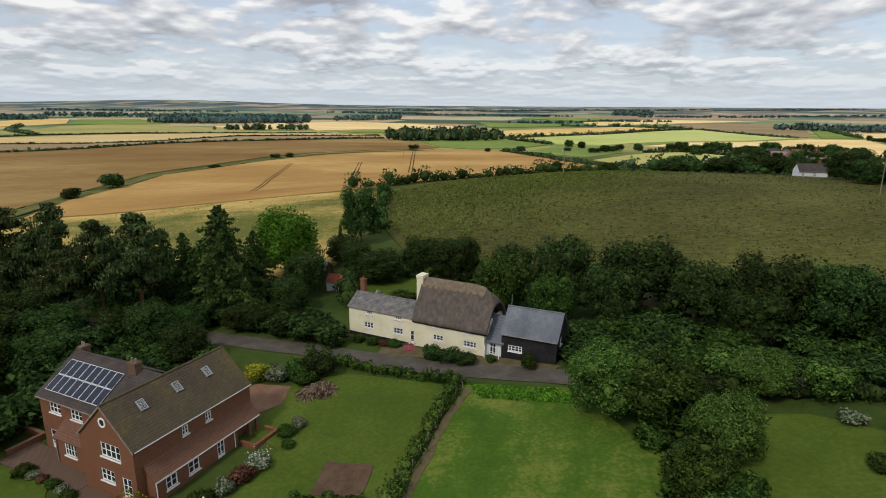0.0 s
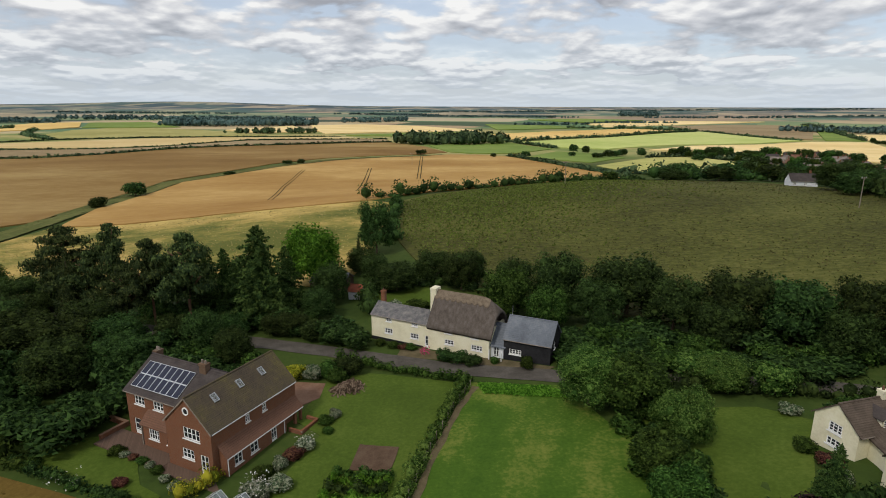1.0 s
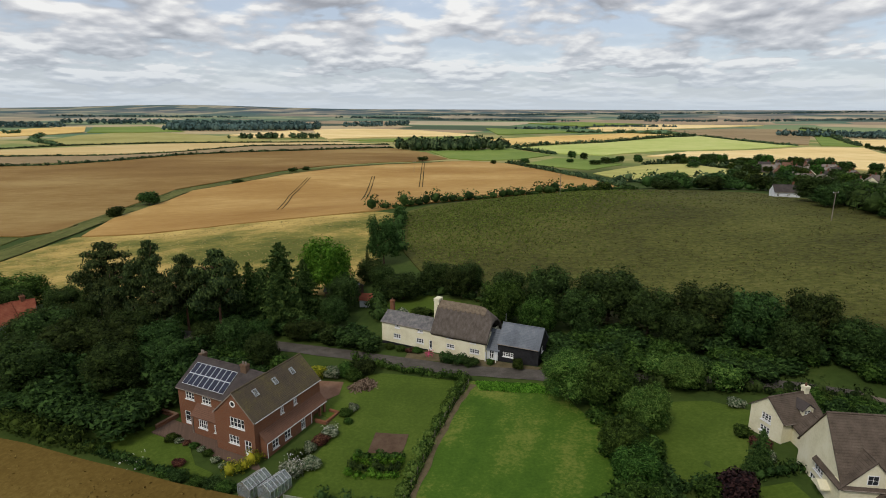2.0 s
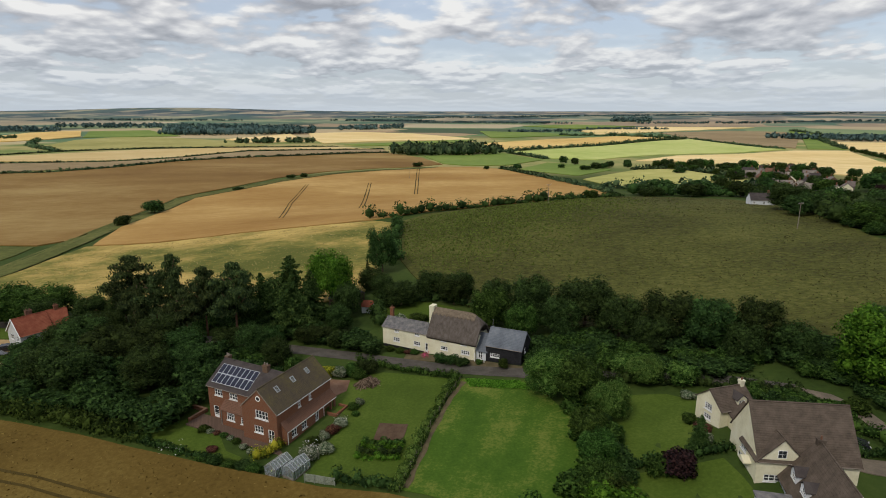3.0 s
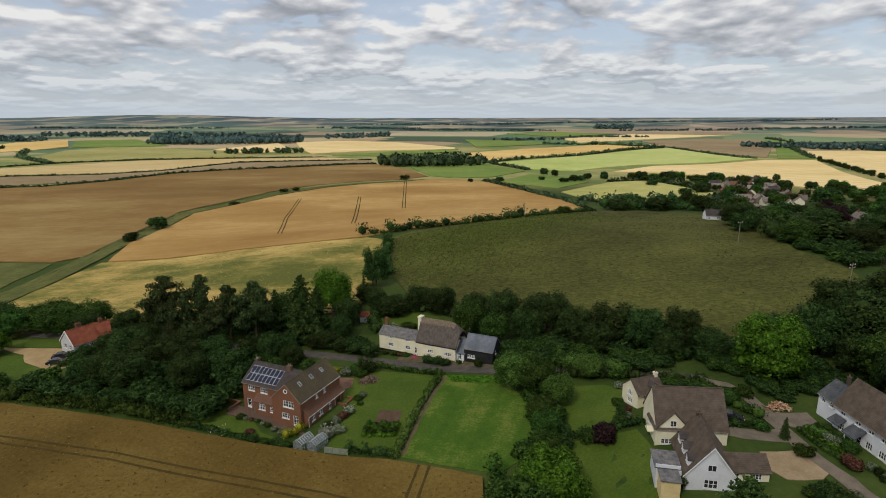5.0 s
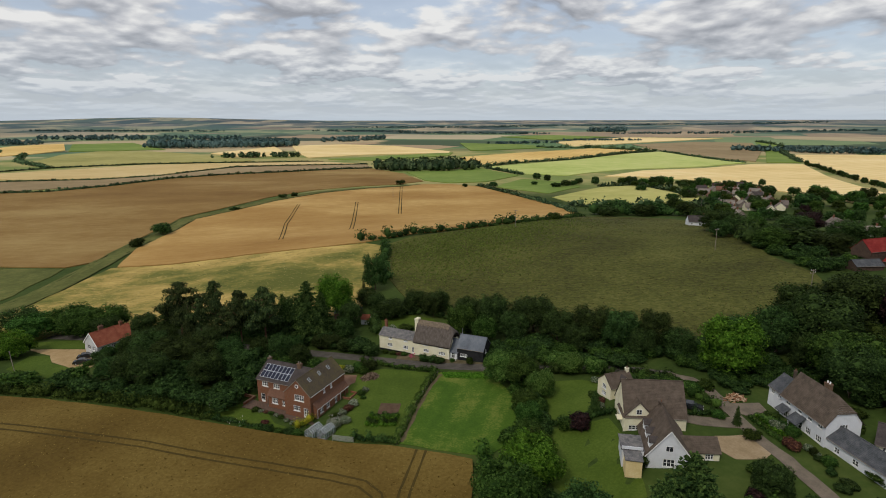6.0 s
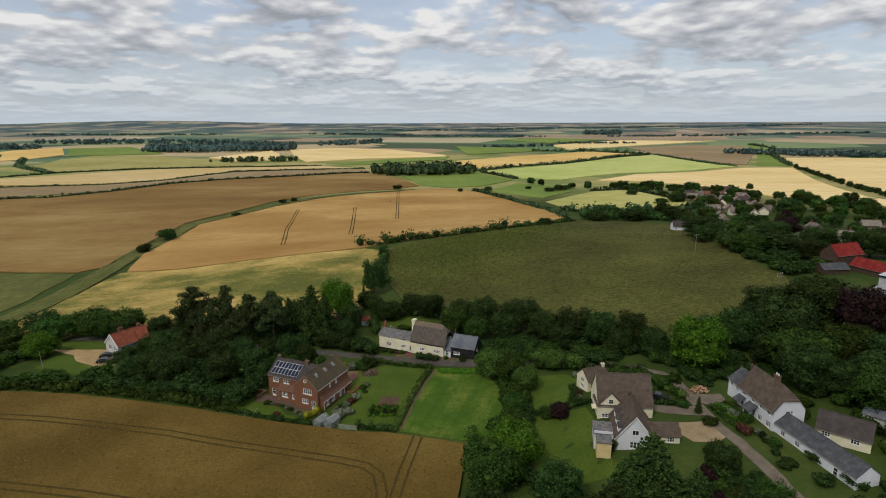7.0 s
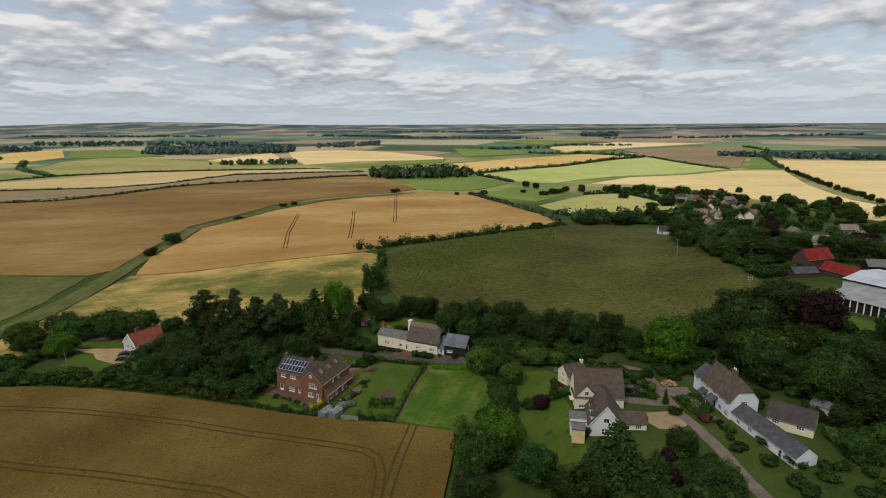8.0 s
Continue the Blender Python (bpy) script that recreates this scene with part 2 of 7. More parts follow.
M["tuft_brown"] = material("tuft_brown", [(0.0536, 0.0468, 0.0195), (0.083, 0.0732, 0.0292), (0.1219, 0.1073, 0.0439)], 0.05, 0.95, island=0.9, leaf=0.2)
M["tuft_green"] = material("tuft_green", [(0.047, 0.0486, 0.0142), (0.0677, 0.0752, 0.0203), (0.0845, 0.1061, 0.0265)], 0.05, 0.95, island=0.9, leaf=0.2)
M["tuft_fresh"] = material("tuft_fresh", [(0.0638, 0.0905, 0.0166), (0.0911, 0.1266, 0.0215), (0.1275, 0.1628, 0.0331)], 0.05, 0.95, island=0.9, leaf=0.2)
M["tuft_wheat"] = material("tuft_wheat", [(0.085, 0.055, 0.012), (0.14, 0.092, 0.022), (0.22, 0.155, 0.042)], 0.05, 0.95, island=0.9, leaf=0.15)
M["tuft_straw"] = material("tuft_straw", [(0.24, 0.19, 0.07), (0.34, 0.26, 0.10), (0.46, 0.37, 0.16)], 0.05, 0.95, island=0.9, leaf=0.2)
M["leaf_dark"] = material("leaf_dark", [(0.0273, 0.0501, 0.0154), (0.0492, 0.0881, 0.0237), (0.0835, 0.1387, 0.0353)], 0.5, 0.75, rand=0.7, island=0.5, leaf=0.46, spec=0.06)
M["leaf_mid"] = material("leaf_mid", [(0.0308, 0.062, 0.0131), (0.0598, 0.1155, 0.0213), (0.1092, 0.184, 0.035)], 0.5, 0.75, rand=0.7, island=0.5, leaf=0.46, spec=0.06)
M["leaf_bright"] = material("leaf_bright", [(0.0453, 0.1212, 0.0116), (0.0906, 0.2155, 0.0174), (0.1552, 0.3097, 0.0339)], 0.5, 0.7, rand=0.2, island=0.5, leaf=0.4, spec=0.06)
M["leaf_sage"] = material("leaf_sage", [(0.0459, 0.1053, 0.0208), (0.0945, 0.189, 0.0364), (0.189, 0.3038, 0.065)], 0.5, 0.75, rand=0.3, island=0.6, leaf=0.42, spec=0.06)
M["leaf_lime"] = material("leaf_lime", [(0.144, 0.1725, 0.0132), (0.272, 0.285, 0.022), (0.448, 0.405, 0.033)], 0.9, 0.7, rand=0.3, island=0.8, leaf=0.3)
M["leaf_pale"] = material("leaf_pale", [(0.06, 0.10, 0.045), (0.14, 0.19, 0.09), (0.36, 0.38, 0.26)], 1.2, 0.75, rand=0.3, island=1.0, leaf=0.25)
M["leaf_copper"] = material("leaf_copper", [(0.0135, 0.0075, 0.0083), (0.0285, 0.0135, 0.0142), (0.0488, 0.0225, 0.021)], 0.5, 0.7, rand=0.2, island=0.7, leaf=0.15)
M["leaf_red"] = material("leaf_red", [(0.06, 0.02, 0.018), (0.12, 0.045, 0.03), (0.19, 0.09, 0.05)], 0.9, 0.75, rand=0.3, island=0.9, leaf=0.2)
M["needle"] = material("needle", [(0.0322, 0.0515, 0.021), (0.0595, 0.0895, 0.0297), (0.1091, 0.143, 0.0436)], 0.5, 0.8, rand=0.4, island=0.5, leaf=0.34, spec=0.06)
M["needle_green"] = material("needle_green", [(0.0271, 0.0577, 0.0165), (0.0541, 0.1017, 0.0254), (0.0974, 0.1594, 0.0381)], 0.5, 0.8, rand=0.25, island=0.5, leaf=0.36, spec=0.06)
M["far_leaf"] = material("far_leaf", [(0.0358, 0.0683, 0.0312), (0.065, 0.1072, 0.0469), (0.1056, 0.1544, 0.0656)], 0.01, 0.9, rand=0.3, island=0.7, leaf=0.15)
# leaf colour of far woods, with air haze painted in as a blue tint
M["hazed_leaf"] = material("hazed_leaf", [(0.0633, 0.1185, 0.1131), (0.0949, 0.158, 0.1479), (0.1266, 0.1974, 0.174)], 0.01, 0.9, island=0.5, leaf=0.15)
M["flower_white"] = material("flower_white", [(0.5, 0.5, 0.42), (0.75, 0.74, 0.68)], 3, 0.8, island=0.8)
M["flower_pink"] = material("flower_pink", [(0.35, 0.03, 0.10), (0.55, 0.06, 0.18)], 3, 0.8, island=0.8)
M["bark"] = material("bark", [(0.07, 0.05, 0.035), (0.13, 0.095, 0.065), (0.19, 0.14, 0.10)], 2.5, 0.95, 0.03, 8)
M["bark_red"] = material("bark_red", [(0.12, 0.065, 0.04), (0.19, 0.11, 0.07)], 2.5, 0.95, 0.03, 8)
M["brick_red"] = brick_material("brick_red", (0.165, 0.062, 0.032), (0.225, 0.092, 0.046), (0.19, 0.135, 0.095), 0.225, 0.075)
M["brick_brown"] = brick_material("brick_brown", (0.12, 0.072, 0.045), (0.16, 0.10, 0.062), (0.15, 0.12, 0.09), 0.225, 0.075)
M["tile_brown"] = brick_material("tile_brown", (0.082, 0.063, 0.043), (0.122, 0.092, 0.060), (0.045, 0.034, 0.025), 0.3, 0.21, bump=0.02, patch=0.6, stains=[(0.060, 0.050, 0.040), (0.085, 0.070, 0.052), (0.105, 0.090, 0.048), (0.16, 0.14, 0.045)])
M["tile_rust"] = brick_material("tile_rust", (0.145, 0.078, 0.052), (0.195, 0.105, 0.07), (0.075, 0.043, 0.03), 0.3, 0.16, bump=0.02, patch=0.5)
M["tile_moss"] = material("tile_moss", [(0.075, 0.055, 0.036), (0.135, 0.095, 0.052), (0.17, 0.145, 0.06)], 0.5, 0.9, 0.02, 6, rows=(0.34, 0, 0.12))
M["tile_dark"] = material("tile_dark", [(0.0451, 0.0393, 0.0383), (0.0661, 0.0552, 0.0522), (0.0855, 0.0753, 0.0697)], 0.8, 0.85, 0.02, 6)
M["tile_umber"] = material("tile_umber", [(0.066, 0.051, 0.039), (0.098, 0.076, 0.059), (0.135, 0.106, 0.083)], 0.9, 0.85, 0.02, 6)
M["tile_red_brown"] = material("tile_red_brown", [(0.156, 0.0468, 0.0265), (0.2262, 0.0686, 0.039), (0.2652, 0.1014, 0.0585)], 0.8, 0.85, 0.02, 6)
M["tile_orange"] = material("tile_orange", [(0.16, 0.0246, 0.0153), (0.232, 0.0381, 0.0224), (0.296, 0.0677, 0.0415)], 0.8, 0.85, 0.02, 6, rand=0.3)
M["tile_grey"] = material("tile_grey", [(0.1445, 0.123, 0.108), (0.204, 0.1722, 0.148), (0.272, 0.2296, 0.196)], 0.8, 0.85, 0.02, 6, rand=0.5)
M["slate"] = material("slate", [(0.0443, 0.0484, 0.0543), (0.0768, 0.0815, 0.0886), (0.1181, 0.121, 0.1269)], 0.9, 0.6, 0.02, 5, fine=6)
M["slate_pale"] = material("slate_pale", [(0.095, 0.107, 0.125), (0.130, 0.145, 0.168), (0.18, 0.195, 0.218)], 0.5, 0.65, 0.01, 5, stretch=(1, 1, 0.4))
M["slate_stone"] = material("slate_stone", [(0.085, 0.085, 0.09), (0.15, 0.145, 0.145), (0.24, 0.225, 0.205)], 1.3, 0.8, 0.03, 5)
M["thatch"] = material("thatch", [(0.0688, 0.0553, 0.0455), (0.1012, 0.0839, 0.0719), (0.1376, 0.1205, 0.1058)], 0.9, 0.98, 0.04, 14, stretch=(2, 2, 0.6))
M["thatch_ridge"] = material("thatch_ridge", [(0.11, 0.085, 0.06), (0.16, 0.125, 0.09), (0.21, 0.17, 0.125)], 2, 0.98, 0.06, 12)
M["render_cream"] = material("render_cream", [(0.62, 0.575, 0.40), (0.72, 0.675, 0.49), (0.77, 0.735, 0.57)], 0.5, 0.9, 0.01, 8)
M["render_white"] = material("render_white", [(0.5576, 0.5727, 0.602), (0.6396, 0.6557, 0.688), (0.6888, 0.7055, 0.7396)], 0.4, 0.9, 0.01, 8)
M["render_yellow"] = material("render_yellow", [(0.62, 0.47, 0.22), (0.70, 0.55, 0.28), (0.76, 0.62, 0.35)], 0.5, 0.9, 0.01, 8)
M["board_black"] = material("board_black", [(0.012, 0.012, 0.014), (0.02, 0.02, 0.022), (0.03, 0.03, 0.032)], 1.2, 0.7, 0.01, 12)
M["board_brown"] = material("board_brown", [(0.05, 0.033, 0.026), (0.075, 0.05, 0.038), (0.1, 0.07, 0.05)], 1.2, 0.8, 0.01, 12)
M["white_paint"] = material("white_paint", [(0.76, 0.76, 0.74), (0.83, 0.83, 0.82)], 1.5, 0.5)
M["grey_paint"] = material("grey_paint", [(0.42, 0.43, 0.43), (0.55, 0.56, 0.56)], 0.7, 0.6)
M["glass"] = glass_material("glass", (0.035, 0.04, 0.045), 0.15)
M["glass_clear"] = glass_material("glass_clear", (0.90, 0.95, 0.95), 0.88, 0.08, 1.12)
M["glass_dull"] = glass_material("glass_dull", (0.62, 0.68, 0.70), 0.80, 0.25, 1.15)
M["solar_cell"] = material("solar_cell", [(0.0135, 0.0165, 0.0338), (0.0225, 0.027, 0.0488)], 1.0, 0.2, spec=0.3)
M["alu"] = material("alu", [(0.62, 0.64, 0.66), (0.75, 0.77, 0.79)], 2.0, 0.35, metal=0.8)
M["lead"] = material("lead", [(0.30, 0.32, 0.34), (0.42, 0.44, 0.46)], 1.0, 0.5, metal=0.3)
M["sheet_roof"] = material("sheet_roof", [(0.36, 0.40, 0.44), (0.48, 0.52, 0.56), (0.58, 0.62, 0.65)], 0.15, 0.5, 0.02, 3)
M["sheet_weathered"] = material("sheet_weathered", [(0.20, 0.205, 0.21), (0.29, 0.295, 0.30), (0.38, 0.38, 0.38)], 0.25, 0.8, 0.02, 3)
M["wood_grey"] = material("wood_grey", [(0.15, 0.125, 0.10), (0.23, 0.195, 0.16), (0.30, 0.26, 0.22)], 2, 0.9, 0.02, 9)
M["wood_fence"] = material("wood_fence", [(0.17, 0.19, 0.14), (0.24, 0.26, 0.20), (0.30, 0.32, 0.26)], 2, 0.9, 0.02, 9)
M["log"] = material("log", [(0.0784, 0.0528, 0.0347), (0.1344, 0.095, 0.0645), (0.2016, 0.1478, 0.1042)], 1.5, 0.95, island=0.8)
M["rubble"] = material("rubble", [(0.22, 0.11, 0.06), (0.34, 0.19, 0.10), (0.45, 0.33, 0.22)], 1.5, 0.95, island=1.0)
M["car_black"] = material("car_black", [(0.012, 0.013, 0.016), (0.02, 0.021, 0.025)], 0.5, 0.2, spec=0.6)
M["rubber"] = material("rubber", [(0.015, 0.015, 0.015), (0.03, 0.03, 0.03)], 2, 0.8)
M["lamp_glass"] = material("lamp_glass", [(0.5, 0.5, 0.5), (0.7, 0.7, 0.7)], 2, 0.2)
M["door_blue"] = material("door_blue", [(0.10, 0.12, 0.16), (0.14, 0.16, 0.2)], 2, 0.5)
M["inside_shade"] = material("inside_shade", [(0.02, 0.02, 0.02), (0.03, 0.028, 0.026)], 1, 0.9)


def far_land_material():
    """Ground sheet: rough grass close by, and far off a patchwork of fields that are too distant to tell apart, blued
    for haze.
    """
    mat = material("ground_grass", [(0.027, 0.047, 0.009), (0.043, 0.070, 0.013), (0.066, 0.090, 0.020)], 0.05, 0.95, 0.2, 1.5, True, fine=14)
    t = mat.node_tree
    mk, ln = t.nodes.new, t.links.new
    bs = next(n for n in t.nodes if n.type == "BSDF_PRINCIPLED")
    near = bs.inputs["Base Color"].links[0].from_socket
    geo = mk("ShaderNodeNewGeometry")
    mp = mk("ShaderNodeMapping")
    mp.inputs["Scale"].default_value, mp.inputs["Rotation"].default_value = (1 / 430, 1 / 300, 0), (0, 0, 0.3)
    ln(geo.outputs["Position"], mp.inputs[0])
    vo = mk("ShaderNodeTexVoronoi")
    vo.distance = "CHEBYCHEV"
    vo.inputs["Scale"].default_value = 1.0
    ln(mp.outputs[0], vo.inputs["Vector"])
    sp = mk("ShaderNodeSeparateColor")
    ln(vo.outputs["Color"], sp.inputs[0])
    rp = mk("ShaderNodeValToRGB")
    rp.color_ramp.interpolation = "CONSTANT"
    fields = [(0.0, (0.40, 0.29, 0.17)), (0.14, (0.12, 0.20, 0.085)), (0.30, (0.48, 0.38, 0.22)), (0.44, (0.07, 0.105, 0.055)), (0.58, (0.11, 0.19, 0.10)), (0.72, (0.20, 0.27, 0.12)), (0.84, (0.52, 0.43, 0.27)), (0.93, (0.06, 0.085, 0.05))]
    while len(rp.color_ramp.elements) < len(fields):
        rp.color_ramp.elements.new(0.5)
    for e, (p, c) in zip(rp.color_ramp.elements, fields):
        e.position, e.color = p, (*c, 1)
    ln(sp.outputs[0], rp.inputs[0])
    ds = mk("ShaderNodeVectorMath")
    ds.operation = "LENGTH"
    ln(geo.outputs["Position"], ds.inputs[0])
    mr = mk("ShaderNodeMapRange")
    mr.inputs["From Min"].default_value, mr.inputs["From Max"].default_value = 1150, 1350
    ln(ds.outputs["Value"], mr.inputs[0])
    mx = mk("ShaderNodeMix")
    mx.data_type = "RGBA"
    ln(mr.outputs[0], mx.inputs[0])
    mid_rp = mk("ShaderNodeValToRGB")
    for e, (p, c) in zip(mid_rp.color_ramp.elements, ((0.42, (0.18, 0.23, 0.065)), (0.58, (0.38, 0.33, 0.13)))):
        e.position, e.color = p, (*c, 1)
    mid_nz = mk("ShaderNodeTexNoise")
    mid_nz.inputs["Scale"].default_value, mid_nz.inputs["Detail"].default_value = 0.012, 4
    ln(geo.outputs["Position"], mid_nz.inputs["Vector"])
    ln(mid_nz.outputs[0], mid_rp.inputs[0])
    mid_mr = mk("ShaderNodeMapRange")
    mid_mr.inputs["From Min"].default_value, mid_mr.inputs["From Max"].default_value = 420, 560
    ln(ds.outputs["Value"], mid_mr.inputs[0])
    mid_mx = mk("ShaderNodeMix")
    mid_mx.data_type = "RGBA"
    ln(mid_mr.outputs[0], mid_mx.inputs[0])
    ln(near, mid_mx.inputs[6])
    ln(mid_rp.outputs[0], mid_mx.inputs[7])
    ln(mid_mx.outputs[2], mx.inputs[6])
    mr2 = mk("ShaderNodeMapRange")  # beyond the valley woods take over from corn, tinted blue to paint haze
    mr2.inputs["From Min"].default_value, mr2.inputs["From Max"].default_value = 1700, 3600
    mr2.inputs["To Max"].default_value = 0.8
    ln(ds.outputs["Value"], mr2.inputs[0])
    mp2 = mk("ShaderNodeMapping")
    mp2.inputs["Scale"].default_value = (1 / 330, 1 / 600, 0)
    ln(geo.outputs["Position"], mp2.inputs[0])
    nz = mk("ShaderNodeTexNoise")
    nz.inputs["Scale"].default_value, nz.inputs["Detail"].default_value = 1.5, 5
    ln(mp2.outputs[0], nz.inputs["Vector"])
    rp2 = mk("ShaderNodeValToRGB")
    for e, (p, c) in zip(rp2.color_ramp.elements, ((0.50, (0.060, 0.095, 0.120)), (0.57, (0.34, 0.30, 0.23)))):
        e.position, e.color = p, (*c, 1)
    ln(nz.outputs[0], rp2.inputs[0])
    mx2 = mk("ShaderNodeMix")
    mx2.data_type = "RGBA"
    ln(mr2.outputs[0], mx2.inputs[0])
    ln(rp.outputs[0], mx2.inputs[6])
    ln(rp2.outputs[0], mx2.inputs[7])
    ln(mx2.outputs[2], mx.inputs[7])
    ln(mx.outputs[2], bs.inputs["Base Color"])
    return mat


M["far_land"] = far_land_material()

# ---- land ----
# broad swells of the ground: height, centre x, y, half-widths
SWELLS = [
    (7.2, -30, 190, 90, 80), (6.2, 130, 140, 110, 110), (0.6, 60, 10, 70, 90), (18.0, 250, 0, 220, 220), (-0.5, -200, 250, 90, 120),
    (2.8, -60, 450, 200, 150), (1.4, 0, 60, 60, 60), (4.7, -90, 60, 60, 60), (7.0, 60, 220, 90, 80), (0.8, -150, -150, 200, 200),
    (6.5, 150, -150, 200, 200), (7.6, 300, 350, 200, 200), (-1.5, -500, 500, 300, 300), (30, -2050, 4350, 900, 450), (1.0, 55, 24, 28, 20), (2.4, 39, 30, 9, 16),
]


def height(x, y):
    """The ground's height at x, y; the land rises slowly towards the skyline."""
    z = 0.9
    for a, cx, cy, sx, sy in SWELLS:
        z = z + a * np.exp(-(((x - cx) / sx) ** 2) - ((y - cy) / sy) ** 2)
    u = np.clip((np.hypot(x, y) - 1500) / 3700, 0, 1)
    return z + 53.5 * u * u * (3 - 2 * u)


def hz(x, y):
    return float(height(x, y))


def mesh_ob(name, verts, faces, mat, parent=None, smooth=False, label=""):
    me = bpy.data.meshes.new(name)
    me.from_pydata(verts, [], faces)
    me.materials.append(mat)
    if smooth:
        me.polygons.foreach_set("use_smooth", [True] * len(me.polygons))
    me.update()
    ob = new(name, me)
    if parent:
        ob.parent = parent
    if label:
        tagged(ob, label)
    return ob


def land_axis():
    step, v, out = 5.0, 0.0, [0.0]
    while v < 5300:
        if v > 170:
            step *= 1.07
        v += step
        out.append(v)
    return np.array([-a for a in out[:0:-1]] + out)


def build_ground():
    ax = land_axis()
    X, Y = np.meshgrid(ax, ax + 60)
    Z = height(X, Y)
    n = len(ax)
    verts = np.stack([X.ravel(), Y.ravel(), Z.ravel()], 1).tolist()
    faces = [(j * n + i, j * n + i + 1, (j + 1) * n + i + 1, (j + 1) * n + i) for j in range(n - 1) for i in range(n - 1)]
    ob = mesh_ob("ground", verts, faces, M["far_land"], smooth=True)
    tagged(ob, "rolling farmland with rough grass and distant patchwork fields", "ground", kind="structure")


build_ground()


def clip_half(poly, axis, value, keep_less):
    out = []
    for i, p in enumerate(poly):
        q = poly[(i + 1) % len(poly)]
        a, b = p[axis] - value, q[axis] - value
        if not keep_less:
            a, b = -a, -b
        if a <= 0:
            out.append(p)
        if (a < 0 < b) or (b < 0 < a):
            f = a / (a - b)
            out.append((p[0] + f * (q[0] - p[0]), p[1] + f * (q[1] - p[1])))
    return out


def resample(points, step, closed=False):
    pts = list(points) + ([points[0]] if closed else [])
    out = []
    for a, b in zip(pts, pts[1:]):
        n = max(1, int(math.dist(a, b) / step))
        out += [(a[0] + (b[0] - a[0]) * i / n, a[1] + (b[1] - a[1]) * i / n) for i in range(n)]
    if not closed:
        out.append(pts[-1])
    return out


def drape(name, poly, mat, lift, step, label, category="field", wobble=0.0, seed=1):
    """A sheet cut to the outline poly that follows the ground, with a skirt down to it."""
    rng = random.Random(seed)
    if wobble:
        poly = [(x + rng.uniform(-wobble, wobble), y + rng.uniform(-wobble, wobble)) for x, y in resample(poly, step, True)]
    verts, faces = [], []
    xs, ys = [p[0] for p in poly], [p[1] for p in poly]
    nx, ny = max(1, math.ceil((max(xs) - min(xs)) / step)), max(1, math.ceil((max(ys) - min(ys)) / step))
    x0, y0 = min(xs), min(ys)
    for i in range(nx):
        strip = clip_half(clip_half(poly, 0, x0 + (i + 1) * step, True), 0, x0 + i * step, False)
        if len(strip) < 3:
            continue
        for j in range(ny):
            cell = clip_half(clip_half(strip, 1, y0 + (j + 1) * step, True), 1, y0 + j * step, False)
            if len(cell) < 3:
                continue
            k = len(verts)
            verts += [(x, y, hz(x, y) + lift) for x, y in cell]
            faces.append(tuple(range(k, k + len(cell))))
    ring = resample(poly, step, True)
    k = len(verts)
    for x, y in ring:
        z = hz(x, y)
        verts += [(x, y, z + lift), (x, y, z - 0.3)]
    n = len(ring)
    faces += [(k + 2 * i, k + 2 * i + 1, k + 2 * ((i + 1) % n) + 1, k + 2 * ((i + 1) % n)) for i in range(n)]
    ob = mesh_ob(name, verts, faces, mat)
    bm = bmesh.new()
    bm.from_mesh(ob.data)
    bmesh.ops.remove_doubles(bm, verts=bm.verts, dist=0.01)
    top = [f for f in bm.faces if abs(f.normal.z) > 0.5]
    for f in top:
        if f.normal.z < 0:
            f.normal_flip()
    bm.to_mesh(ob.data)
    bm.free()
    return tagged(ob, label, category, kind="structure")


def ribbon(name, path, width, mat, lift, label, category, step=3.0, wobble=0.0, seed=2):
    """A strip along a path on the ground."""
    rng = random.Random(seed)
    pts = resample(path, step)
    verts, faces = [], []
    for i, p in enumerate(pts):
        a, b = pts[max(0, i - 1)], pts[min(len(pts) - 1, i + 1)]
        d = math.dist(a, b) or 1
        nx, ny = -(b[1] - a[1]) / d, (b[0] - a[0]) / d
        for s in (-1, 1):
            w = s * (width / 2 + rng.uniform(-wobble, wobble))
            x, y = p[0] + nx * w, p[1] + ny * w
            verts.append((x, y, hz(x, y) + lift))
    for i in range(len(pts) - 1):
        faces.append((2 * i, 2 * i + 2, 2 * i + 3, 2 * i + 1))
    ob = mesh_ob(name, verts, faces, mat)
    return tagged(ob, label, category, kind="structure")


# the wide tan wheat field and its neighbours round the footpath
TRACK = [(-165, 60), (-160, 100), (-158, 138), (-158, 163), (-162, 193), (-168, 235), (-170, 277), (-175, 330), (-156, 372), (-140, 412), (-109, 463), (-69, 494), (-35, 512), (-14, 528)]
drape("field", [(-620, 470), (-434, 489), (-386, 501), (-351, 544), (-321, 619), (-268, 666), (-202, 697), (-131, 740), (-91, 752), (-40, 668), (-13, 565), (-42, 527), (-74, 515), (-116, 484), (-147, 432), (-163, 383), (-182, 336), (-177, 281), (-174.5, 245), (-169, 206), (-176, 196), (-229, 203), (-420, 212)],
      M["wheat_shaded"], 0.5, 14, "ripe brown wheat field on a gentle slope, painted darker for shade", wobble=0.8)
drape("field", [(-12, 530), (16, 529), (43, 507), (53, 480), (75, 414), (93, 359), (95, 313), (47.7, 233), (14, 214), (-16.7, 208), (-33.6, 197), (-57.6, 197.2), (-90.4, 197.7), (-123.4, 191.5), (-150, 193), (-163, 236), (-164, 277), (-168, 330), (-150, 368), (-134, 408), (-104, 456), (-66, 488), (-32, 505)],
      M["wheat_sunlit"], 0.5, 10, "ripe tan wheat field beside a grassy footpath", wobble=0.6)
